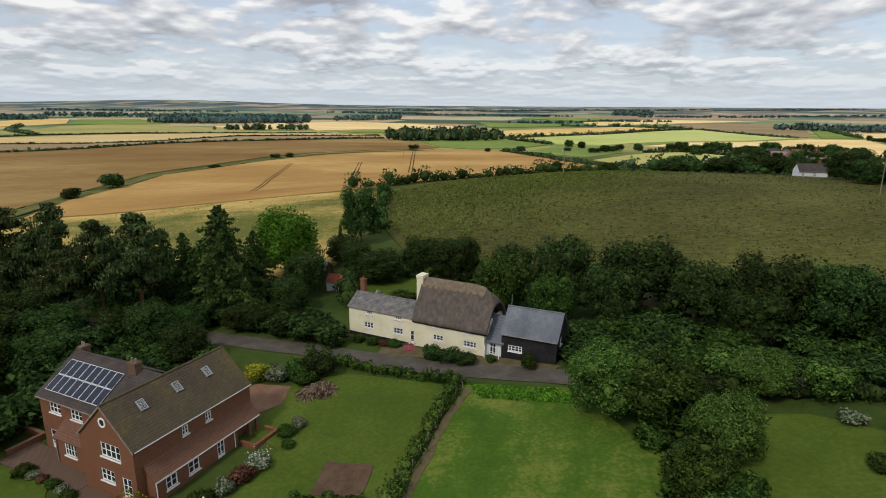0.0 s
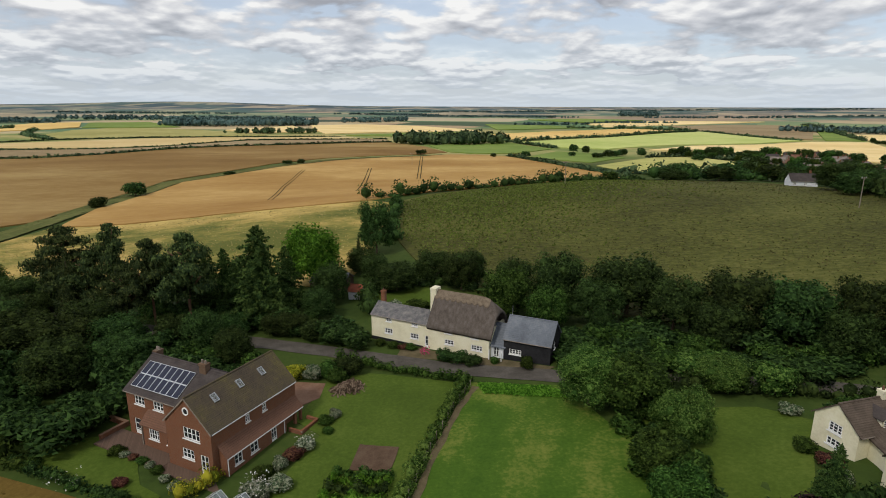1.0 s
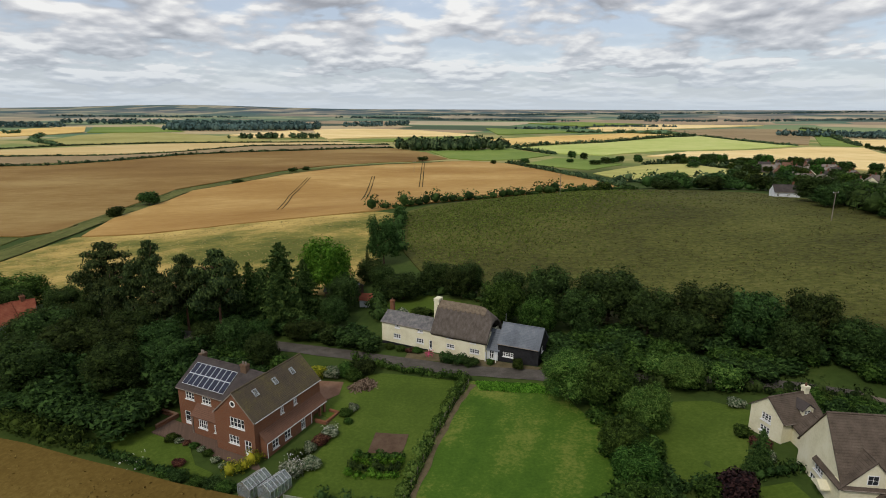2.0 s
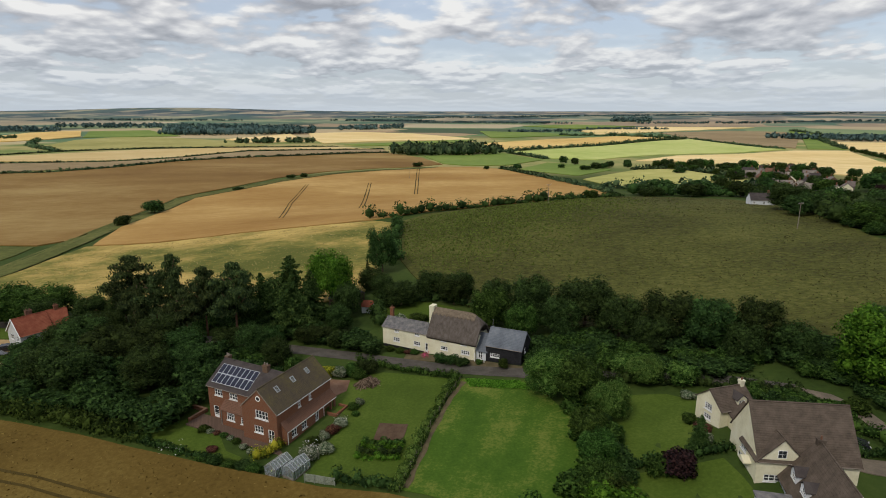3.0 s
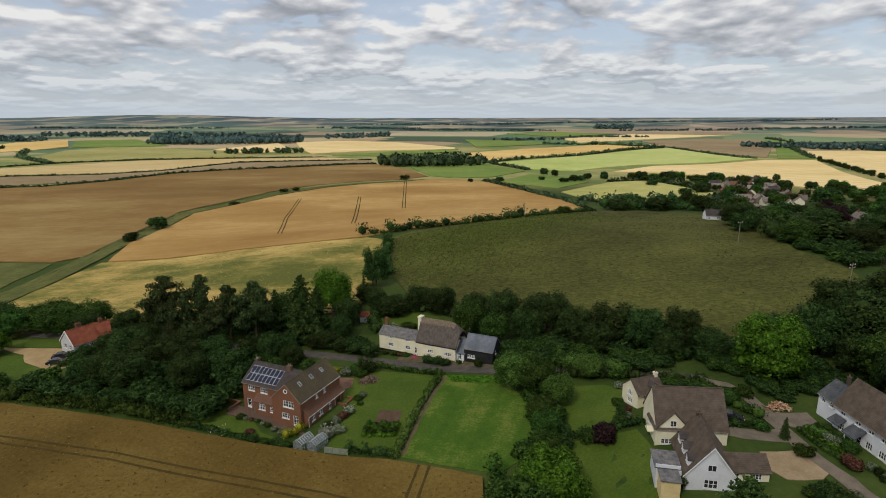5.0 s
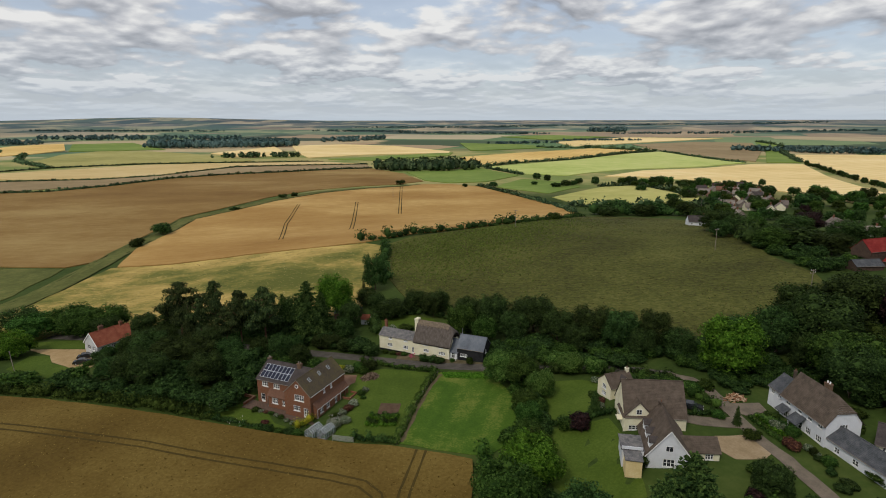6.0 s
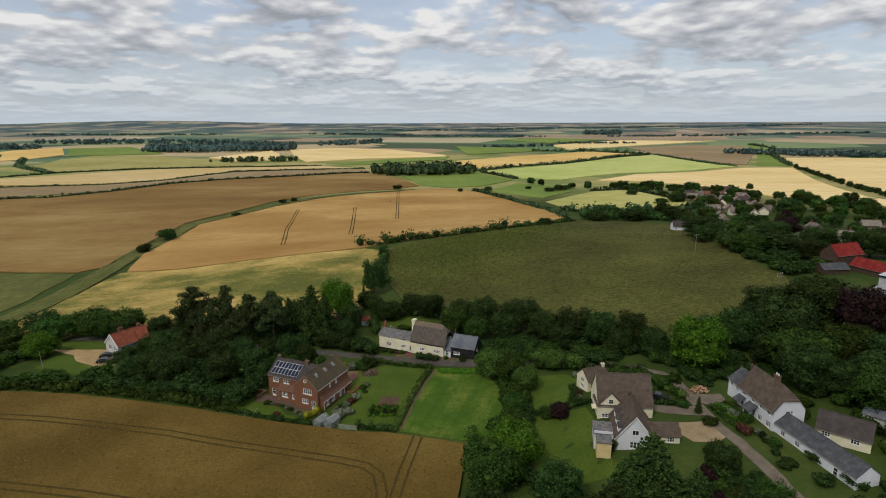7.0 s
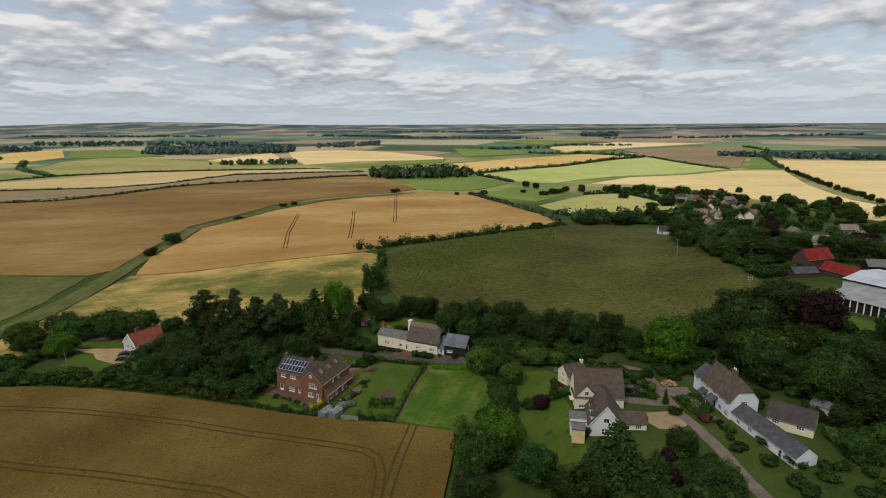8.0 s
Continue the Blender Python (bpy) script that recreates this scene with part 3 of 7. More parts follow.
drape("field", [(-740, 560), (-509, 592), (-402, 614), (-351, 653), (-294, 780), (-219, 802), (-108, 824), (-93, 774), (-206, 713), (-327, 632), (-356, 555), (-441, 499), (-660, 478)], M["dull_crop"], 0.7, 30, "strip of brown ripening crop between hedges")
drape("field", [(-640, 640), (-508, 760), (-463, 820), (-380, 854), (-273, 868), (-191, 885), (-130, 850), (-297, 798), (-354, 660), (-409, 626), (-502, 618)], M["stubble_shaded"], 0.8, 30, "pale straw-coloured stubble field")
drape("field", [(-677, 917), (-745, 1088), (-735, 1213), (-631, 1205), (-509, 1122), (-316, 918), (-325, 888), (-432, 872), (-500, 830), (-570, 790)], M["olive_crop"], 1.0, 40, "olive green ripening crop field")
drape("field", [(-1005, 1176), (-1091, 1434), (-1042, 1566), (-834, 1241), (-816, 1093), (-850, 977)], M["gold"], 1.4, 50, "golden wheat field beside a wood")
drape("field", [(-1001, 1537), (-880, 1623), (-621, 1267), (-801, 1199)], M["mid_green"], 1.4, 50, "green pasture below a wood")
drape("field", [(-460, 1118), (-406, 1394), (-280, 1055), (-352, 1000)], M["stubble"], 1.4, 50, "straw-coloured field with scattered trees")
drape("field", [(-375, 1446), (-253, 1525), (-104, 1423), (31, 1174), (29, 1117), (-135, 1060), (-230, 977), (-289, 1141)], M["stubble"], 1.4, 50, "large pale straw-coloured field")
drape("field", [(-186, 934), (-108, 1011), (37, 1135), (27, 1033), (-108, 915)], M["mid_green"], 1.2, 40, "narrow green field")
drape("field", [(45, 986), (166, 1107), (364, 1279), (419, 1274), (462, 1161), (373, 1091), (241, 930), (139, 863), (64, 782)], M["gold"], 1.2, 40, "golden wheat field on a rise")
drape("field", [(73, 763), (235, 905), (400, 1089), (477, 1140), (472, 928), (491, 833), (386, 762), (269, 722), (206, 674), (164, 630), (110, 658)], M["pale_green"], 1.0, 40, "pale green field of young crop")
drape("field", [(531, 1484), (763, 1617), (884, 1534), (691, 1143), (523, 861), (484, 955), (492, 1179)], M["dull_crop"], 1.4, 50, "dull brown field of ripening crop")
drape("field", [(205, 618), (282, 703), (374, 734), (489, 807), (564, 802), (471, 608), (392, 422), (384, 367), (330, 250), (310, 300), (305, 360), (300, 430), (290, 548), (240, 607)], M["stubble"], 0.8, 30, "long pale stubble field behind the village")
drape("field", [(672, 1035), (1100, 980), (520, 300), (412, 395), (446, 478), (504, 615), (561, 762)], M["stubble"], 1.0, 40, "wide straw-coloured field beyond a hedge of young trees")
drape("field", [(925, 1593), (885, 1415), (701, 1085), (581, 834), (530, 842), (699, 1142)], M["mid_green"], 1.3, 50, "narrow green pasture")
drape("field", [(59, 500), (101, 591), (149, 545), (143, 490), (102, 437)], M["mid_green"], 0.5, 20, "small green meadow with scattered trees")
drape("field", [(100, 410), (164, 486), (203, 497), (207, 429), (213, 384), (190, 336), (120, 343), (109, 366)], M["olive_sunlit"], 0.5, 20, "small yellow-green paddock")
drape("field", [(-38, 692), (20, 713), (60, 763), (103, 635), (56, 554), (16, 543), (-11, 571)], M["mid_green"], 0.8, 20, "grey-green pasture below a copse")
drape("field", [(70, 1593), (226, 1482), (292, 1335), (78, 1191)], M["mid_green"], 1.6, 60, "dark green field")
drape("field", [(240, 2043), (456, 2154), (622, 1989), (380, 1777)], M["mid_green"], 2.4, 80, "distant green field")
drape("field", [(352, 1634), (658, 1939), (956, 1843), (619, 1603), (350, 1383)], M["stubble"], 2.0, 70, "distant pale stubble field")
# meadow, pasture, near wheat
drape("meadow", [(-155, 60), (-152, 130), (-152, 192), (-123, 190.5), (-90, 196.5), (-57, 196), (-33, 195), (-24, 187), (-22, 143), (-24, 105), (-60, 98), (-110, 104), (-135, 80)], M["pale_grass"], 0.25, 8, "dry straw-coloured meadow grass in patches", wobble=0.5)
drape("pasture", [(62, 66), (30, 78), (8, 90), (-8, 112), (-18, 142), (-22, 187), (-10, 202), (14, 211), (47.7, 231), (89, 282), (118, 276), (141.7, 262), (146, 234), (136, 172), (128, 140), (128, 112), (113, 80), (90, 66)], M["green_field"], 0.3, 6, "rough green and brown pasture full of thistles", wobble=0.4)
drape("field", [(-420, 208), (-229, 201), (-176, 194), (-169, 150), (-172, 100), (-185, 66), (-420, 90)], M["track"], 0.3, 12, "olive green set-aside strip below a wheat field", wobble=0.8)
WHEAT_EDGE = [(-190, 64), (-110.5, 54.5), (-93.8, 51), (-77.5, 47), (-61.9, 43), (-47, 38.8), (-32.8, 34.2), (-24.7, 31.8), (-16.9, 29.4), (-8.1, 27.6), (2.8, 24), (7.5, 21.5)]
drape("field", WHEAT_EDGE + [(6, 8), (3, -8), (-2, -40), (-8, -130), (-260, -130)], M["wheat_near"], 0.7, 5, "ripe golden brown wheat field with tractor tramlines", wobble=0.25)
for base in ([(-150, 50), (-99.8, 40.6), (-84.9, 37.7), (-70.1, 34.2), (-56.2, 31), (-42.5, 26.7), (-29.6, 22.9), (-17.5, 19), (-12, 16.6), (-9.2, 13.5), (-8, 8), (-9, -20), (-13, -80)],
             [(-150, 31), (-81.5, 15.4), (-64.6, 12.1), (-40, 6), (-20, -5)], [(-2, 25.5), (-4.4, 14), (-6, 4), (-11, -30), (-17, -90)]):
    for side in (-0.9, 0.9):
        shifted = []
        pts = resample(base, 3)
        for i, p in enumerate(pts):
            a, b = pts[max(0, i - 1)], pts[min(len(pts) - 1, i + 1)]
            d = math.dist(a, b)
            shifted.append((p[0] - (b[1] - a[1]) / d * side, p[1] + (b[0] - a[0]) / d * side))
        ribbon("tramline", shifted, 0.46, M["tramline"], 0.74, "dark wheel track through ripe wheat", "tramline", 3.0, 0.05)
for base in ([(-84, 236), (-98, 301), (-110, 389)], [(-49, 260), (-64, 396)], [(-25, 334), (-34, 505)]):
    for side in (-1.0, 1.0):
        ribbon("tramline", [(x + side, y) for x, y in base], 0.6, M["tramline"], 0.58, "dark wheel track through ripe wheat", "tramline", 10.0, 0.1)
for off in (-5.2, -1.6, 5.0):
    ribbon("verge", [(x + off, y) for x, y in TRACK], 1.3, M["rough_grass"], 0.5, "line of taller green grass beside a footpath", "verge", 4.0, 0.6)
ribbon("footpath", TRACK, 9.0, M["track"], 0.42, "grassy footpath between two wheat fields", "path", 3.5, 1.3)
# lane, drives, lawns
ribbon("road", [(-190, 110), (-135, 102), (-104, 92), (-80, 88), (-55, 80), (-30, 73), (-20.2, 70), (-12, 67), (-2.3, 63.2), (9, 60.6), (20, 58), (32, 56.2), (46, 52.5), (54, 48.5)], 3.6, M["tarmac"], 0.08, "narrow grey tarmac country lane", "road", 2.0, 0.12)
ribbon("lane", [(53, 49), (56.8, 45.5), (58.4, 41), (58.1, 32), (57.8, 22), (59.3, 14.5), (60.3, 6), (60.6, -3), (62, -20)], 2.5, M["drive"], 0.12, "pale brown gravel lane between gardens", "lane", 2.0, 0.15)
drape("verge", [(-9.5, 67.9), (-4.5, 66.4), (4, 63.4), (12, 61.2), (12.9, 62.4), (5.2, 65.8), (-4, 69.2), (-9, 71.2)], M["dirt"], 0.07, 2, "bare earth verge before a cottage", "verge", 0.2)
drape("lawn", [(-20, 50), (-19.5, 54.2), (-18.5, 60), (-13, 62.5), (-6, 60.6), (0.4, 58.4), (-1.3, 52), (-3.8, 43.6), (-5.4, 36), (-7, 29.6), (-15.5, 31), (-19.5, 32.5), (-19.4, 36), (-18, 41), (-16.5, 47)], M["lawn"], 0.06, 3, "mown green garden lawn", "lawn", 0.15)
drape("lawn", [(-47, 46), (-42, 47), (-36, 44), (-33, 38.5), (-30, 37), (-30.5, 35), (-38, 37.2), (-46, 41)], M["lawn"], 0.06, 3, "small mown lawn beside a brick terrace", "lawn", 0.15)
drape("grass_paddock", [(1.4, 58.6), (12.5, 57.0), (15.5, 52), (17, 47), (21, 42), (20.5, 36), (19, 30), (10.2, 23), (3, 25.5), (-6.6, 29.2), (-4.6, 36), (-3, 43.6), (-0.5, 52)], M["paddock"], 0.08, 3, "bright green strip of mown grass", "paddock", 0.2)
ribbon("footpath", [(1.9, 57.4), (-0.3, 52), (-2.7, 43.6), (-4.4, 36), (-6.0, 29.4)], 0.8, M["dirt"], 0.13, "narrow bare earth strip beside a garden fence", "path", 1.5, 0.15)
drape("lawn", [(20, 50.5), (34, 49), (38, 44), (34, 38), (30, 32), (20, 32.5), (19, 40)], M["lawn"], 0.06, 3, "mown green lawn beside a cream house", "lawn", 0.15)
drape("lawn", [(20, 30), (34, 29.5), (35, 18), (34, 8), (24, 6), (20, 14)], M["lawn"], 0.06, 3, "mown green back lawn", "lawn", 0.15)
drape("lawn", [(-122, 92), (-100, 90), (-92, 84), (-97, 82), (-113, 85)], M["lawn"], 0.06, 3, "green lawn beside a gravel drive", "lawn", 0.15)
drape("lawn", [(-112, 79), (-106, 78), (-101, 72), (-90, 66), (-86, 60), (-96, 62), (-112, 70)], M["lawn"], 0.06, 3, "green lawn below a gravel drive", "lawn", 0.15)
drape("gravel_drive", [(-118, 86.5), (-113.8, 84.5), (-98, 81.5), (-90, 78), (-88, 68), (-91, 66.4), (-101.6, 72.9), (-106, 78.5), (-113, 82.5)], M["gravel"], 0.1, 3, "pale gravel drive with a round turning place", "drive", 0.15)
drape("gravel_drive", [(47.3, 29.7), (55.3, 28.0), (57.4, 28.4), (57.2, 24.4), (54.2, 24.8), (46.9, 26.5)], M["drive"], 0.1, 3, "brown gravel drive beside a cream house", "drive", 0.15)
drape("gravel_drive", [(50.9, 22.0), (55.9, 22.1), (57.6, 19.0), (58.2, 16.6), (56.2, 15.2), (51.3, 15.4), (49.9, 17.8)], M["gravel_brown"], 0.1, 2, "patch of yellow gravel beside a cream house", "drive", 0.15)
drape("gravel_drive", [(59.2, 33.6), (65.0, 33.0), (64.6, 29.5), (60.1, 28.3), (59.0, 29.8)], M["drive"], 0.1, 2, "gravel forecourt before a white house", "drive", 0.15)
drape("drive", [(-25, 57), (-23, 60.2), (-18.6, 59.4), (-18.4, 55.6), (-20.8, 53.4)], M["gravel_red"], 0.09, 2, "reddish-brown gravel drive beside a house", "drive", 0.1)
drape("vegetable_bed", [(-11.3, 44.9), (-6.9, 44.3), (-7.3, 40.2), (-11.8, 40.5)], M["soil"], 0.12, 2, "bare brown soil bed in a lawn", "garden bed", 0.1)
drape("lawn", [(-20, 100), (-12, 104), (0, 96), (6, 78), (2, 73), (-10, 79), (-16, 84)], M["lawn"], 0.06, 3, "rear cottage garden grass", "lawn", 0.15)
drape("lawn", [(122, 78), (132, 72), (137, 63), (133, 53), (118, 60)], M["lawn"], 0.06, 4, "green lawn beside a large shed", "lawn", 0.15)

# ---- building kit ----


class Shape:
    """Collects faces for one mesh."""

    def __init__(self):
        self.v, self.f = [], []

    def face(self, *pts):
        k = len(self.v)
        self.v += [tuple(p) for p in pts]
        self.f.append(tuple(range(k, k + len(pts))))

    def box(self, x0, x1, y0, y1, z0, z1):
        k = len(self.v)
        self.v += [(x, y, z) for z in (z0, z1) for y in (y0, y1) for x in (x0, x1)]
        self.f += [tuple(k + i for i in q) for q in ((0, 2, 3, 1), (4, 5, 7, 6), (0, 1, 5, 4), (2, 6, 7, 3), (0, 4, 6, 2), (1, 3, 7, 5))]

    def prism(self, ring, y0, y1):
        """A ring of (x, z) drawn out along y."""
        n, k = len(ring), len(self.v)
        self.v += [(x, y0, z) for x, z in ring] + [(x, y1, z) for x, z in ring]
        self.f += [tuple(k + i for i in range(n)), tuple(k + n + i for i in reversed(range(n)))]
        self.f += [(k + i, k + n + i, k + n + (i + 1) % n, k + (i + 1) % n) for i in range(n)]

    def tube(self, a, b, ra, rb, n=8):
        a, b = Vector(a), Vector(b)
        d = (b - a).normalized()
        u = d.orthogonal().normalized()
        w = d.cross(u)
        k = len(self.v)
        for p, r in ((a, ra), (b, rb)):
            self.v += [tuple(p + (u * math.cos(2 * math.pi * i / n) + w * math.sin(2 * math.pi * i / n)) * r) for i in range(n)]
        self.f += [(k + i, k + (i + 1) % n, k + n + (i + 1) % n, k + n + i) for i in range(n)]
        self.f += [tuple(k + i for i in reversed(range(n))), tuple(k + n + i for i in range(n))]

    def moved(self, m):
        self.v = [tuple(m @ Vector(p)) for p in self.v]
        return self

    def make(self, name, mat, parent=None, label="", smooth=False):
        ob = mesh_ob(name, self.v, self.f, mat, parent, smooth, label)
        bm = bmesh.new()
        bm.from_mesh(ob.data)
        bmesh.ops.remove_doubles(bm, verts=bm.verts, dist=0.0005)
        bmesh.ops.recalc_face_normals(bm, faces=bm.faces)
        bm.to_mesh(ob.data)
        bm.free()
        return ob


def thing(name, x, y, turn, label, category, z=None, group=""):
    e = new(name)
    e.matrix_world = pose(x, y, hz(x, y) if z is None else z, 0, 0, turn)
    return tagged(e, label, category, group)


def wall_shape(width, high, openings=(), thick=0.28, gable=0.0, low=-0.8):
    """A wall in the x-z plane, outside at y = 0, with holes (x0, x1, z0, z1) and, where asked, a gable."""
    s = Shape()
    xs = sorted({0.0, width, *[v for o in openings for v in o[:2]]})
    zs = sorted({low, high, *[v for o in openings for v in o[2:]]})

    def hole(x, z):
        return any(o[0] < x < o[1] and o[2] < z < o[3] for o in openings)

    for xa, xb in zip(xs, xs[1:]):
        for za, zb in zip(zs, zs[1:]):
            if not hole((xa + xb) / 2, (za + zb) / 2):
                s.face((xa, 0, za), (xb, 0, za), (xb, 0, zb), (xa, 0, zb))
                s.face((xa, thick, za), (xa, thick, zb), (xb, thick, zb), (xb, thick, za))
    for x0, x1, z0, z1 in openings:
        s.face((x0, 0, z0), (x0, 0, z1), (x0, thick, z1), (x0, thick, z0))
        s.face((x1, 0, z1), (x1, 0, z0), (x1, thick, z0), (x1, thick, z1))
        s.face((x0, 0, z1), (x1, 0, z1), (x1, thick, z1), (x0, thick, z1))
        s.face((x1, 0, z0), (x0, 0, z0), (x0, thick, z0), (x1, thick, z0))
    s.face((0, 0, low), (0, 0, high), (0, thick, high), (0, thick, low))
    s.face((width, 0, high), (width, 0, low), (width, thick, low), (width, thick, high))
    s.face((0, 0, high), (width, 0, high), (width, thick, high), (0, thick, high))
    if gable:
        s.prism([(0, high), (width, high), (width / 2, high + gable)], 0, thick)
    return s


def fit_window(parent, m, x0, x1, z0, z1, cols=2, rows=2, paint="white_paint", door=False, sill=True):
    """A framed window or glazed door in a wall's hole; the frame is the part, its pane and sill hang on it."""
    f, b = Shape(), 0.11
    y0, y1 = 0.06, 0.14
    f.box(x0, x0 + b, y0, y1, z0, z1)
    f.box(x1 - b, x1, y0, y1, z0, z1)
    f.box(x0 + b, x1 - b, y0, y1, z1 - b, z1)
    f.box(x0 + b, x1 - b, y0, y1, z0, z0 + (0.5 if door else b))
    for i in range(1, cols):
        x = x0 + (x1 - x0) * i / cols
        f.box(x - 0.05, x + 0.05, y0 + 0.005, y1 - 0.005, z0 + b, z1 - b)
    for i in range(1, rows):
        z = z0 + (z1 - z0) * i / rows
        f.box(x0 + b, x1 - b, y0 + 0.02, y1 - 0.02, z - 0.03, z + 0.03)
    win = f.moved(m).make("door" if door else "window", M[paint], parent, "white painted glazed door" if door else "white framed window with small panes")
    p = Shape()
    p.box(x0 + b, x1 - b, 0.095, 0.105, z0 + b, z1 - b)
    pane = p.moved(m).make("pane", M["glass"], win)
    pane.visible_shadow = False
    if sill and not door:
        s = Shape()
        s.box(x0 - 0.08, x1 + 0.08, -0.1, 0.06, z0 - 0.1, z0)
        s.moved(m).make("sill", M[paint], win)
    if door:
        h = Shape()
        h.box(x1 - 0.2, x1 - 0.1, y0 - 0.05, y0, z0 + 1.0, z0 + 1.05)
        h.moved(m).make("handle", M["alu"], win)
    return win


def build_wall(parent, mat, m, width, high, wins=(), gable=0.0, paint="white_paint", low=-0.8, name="wall"):
    """A wall with its windows; wins: (x0, x1, z0, z1, cols, rows[, 'door'])."""
    wall_shape(width, high, [w[:4] for w in wins], gable=gable, low=low).moved(m).make(name, M[mat], parent)
    for w in wins:
        fit_window(parent, m, *w[:4], w[4], w[5], paint, len(w) > 6)


def slope(parent, name, mat, m, length, run, rise, courses, thick=0.12, label=""):
    """One roof slope in stepped courses: x along the eave, y up the slope's plan, from the eave at 0."""
    s = Shape()
    lip = min(0.035, 0.25 * rise / courses)
    for i in range(courses):
        a, b = i / courses, (i + 1) / courses
        za, zb = rise * a + lip, rise * b
        s.face((0, run * a, za), (length, run * a, za), (length, run * b, zb), (0, run * b, zb))
        s.face((0, run * a, rise * a), (length, run * a, rise * a), (length, run * a, za), (0, run * a, za))
    s.face((0, 0, -thick), (0, run, rise - thick), (length, run, rise - thick), (length, 0, -thick))
    s.face((0, 0, -thick), (length, 0, -thick), (length, 0, 0), (0, 0, 0))
    s.face((0, 0, -thick), (0, 0, 0), (0, run, rise), (0, run, rise - thick))
    s.face((length, 0, 0), (length, 0, -thick), (length, run, rise - thick), (length, run, rise))
    return s.moved(m).make(name, M[mat], parent, label)


def gable_roof(parent, mat, m, length, width, eave, rise, over=0.3, verge=0.15, courses=16, ridge=True, name="roof"):
    """Two slopes over a block that runs along x from 0 to length, y from 0 to width, and a ridge of half-round tiles."""
    drop = over * rise / (width / 2)
    run, up = width / 2 + over, rise + drop
    L = length + 2 * verge
    slope(parent, name, mat, m @ Matrix.Translation((-verge, -over, eave - drop)), L, run, up, courses)
    slope(parent, name, mat, m @ Matrix.Translation((length + verge, width + over, eave - drop)) @ pose(0, 0, 0, 0, 0, 180), L, run, up, courses)
    if ridge:
        r = Shape()
        n = max(2, int(L / 0.45))
        for i in range(n):
            r.tube((-verge + L * i / n, width / 2, eave + rise + 0.0), (-verge + L * (i + 1) / n - 0.02, width / 2, eave + rise + 0.0), 0.12, 0.11, 6)
        r.moved(m).make("ridge_tiles", M[mat], parent)


def chimney(parent, m, w, d, z0, z1, mat="brick_red", pots=2, cap=None):
    s = Shape()
    s.box(-w / 2, w / 2, -d / 2, d / 2, z0, z1 - 0.25)
    s.box(-w / 2 - 0.06, w / 2 + 0.06, -d / 2 - 0.06, d / 2 + 0.06, z1 - 0.25, z1)
    st = s.moved(m).make("chimney", M[mat], parent)
    for i in range(pots):
        x = (i - (pots - 1) / 2) * w * 0.5
        p = Shape()
        p.tube((x, 0, z1), (x, 0, z1 + 0.4), 0.13, 0.1, 8)
        p.moved(m).make("chimney_pot", M[cap or "tile_rust"], st)


def gutter(parent, m, length, y, z, mat="wood_grey"):
    s = Shape()
    s.tube((0, y, z), (length, y, z), 0.06, 0.06, 6)
    s.moved(m).make("gutter", M[mat], parent)


def block(parent, m, L, W, eave, rise, wall, roof, front=(), back=(), left=(), right=(), courses=16, over=0.3, paint="white_paint", low=-0.8):
    """A gabled block: front along x at y = 0, gables on the left and right ends."""
    build_wall(parent, wall, m, L, eave, front, 0, paint, low)
    build_wall(parent, wall, m @ Matrix.Translation((L, W, 0)) @ pose(0, 0, 0, 0, 0, 180), L, eave, back, 0, paint, low)
    build_wall(parent, wall, m @ Matrix.Translation((0, W - 0.28, 0)) @ pose(0, 0, 0, 0, 0, -90), W - 0.56, eave, left, 0, paint, low)
    build_wall(parent, wall, m @ Matrix.Translation((L, 0.28, 0)) @ pose(0, 0, 0, 0, 0, 90), W - 0.56, eave, right, 0, paint, low)
    for x in (0.0, L - 0.28):
        g = Shape()
        k = len(g.v)
        ring = [(0, eave), (W, eave), (W / 2, eave + rise)]
        g.v += [(x, y, z) for y, z in ring] + [(x + 0.28, y, z) for y, z in ring]
        g.f += [(0, 2, 1), (3, 4, 5), (0, 1, 4, 3), (1, 2, 5, 4), (2, 0, 3, 5)]
        g.moved(m).make("gable", M[wall], parent)
    gable_roof(parent, roof, m, L, W, eave, rise, over, courses=courses)
    gutter(parent, m, L, -over - 0.04, eave - over * rise / (W / 2) - 0.04)


def dormer(parent, m, w, deep, h, wall="render_white", roof="tile_dark"):
    """A small gabled dormer: front at y = 0, running back along +y."""
    build_wall(parent, wall, m @ Matrix.Translation((-w / 2, 0, 0)), w, h, [(0.25, w - 0.25, 0.25, h - 0.15, 2, 2)], w * 0.38, low=-0.3, name="dormer_wall")
    s = Shape()
    e0, t0 = w / 2 + 0.2, h + w * 0.42
    s.prism([(-e0, h - 0.12), (0, t0), (e0, h - 0.12), (e0, h - 0.03), (0, t0 + 0.09), (-e0, h - 0.03)], -0.15, deep)
    for sgn in (-1, 1):
        ck = Shape()
        ck.box(min(sgn * w / 2, sgn * (w / 2 - 0.1)), max(sgn * w / 2, sgn * (w / 2 - 0.1)), 0.28, deep, -0.3, h - 0.02)
        ck.moved(m).make("dormer_cheek", M[wall], parent)
    s.moved(m).make("dormer_roof", M[roof], parent)


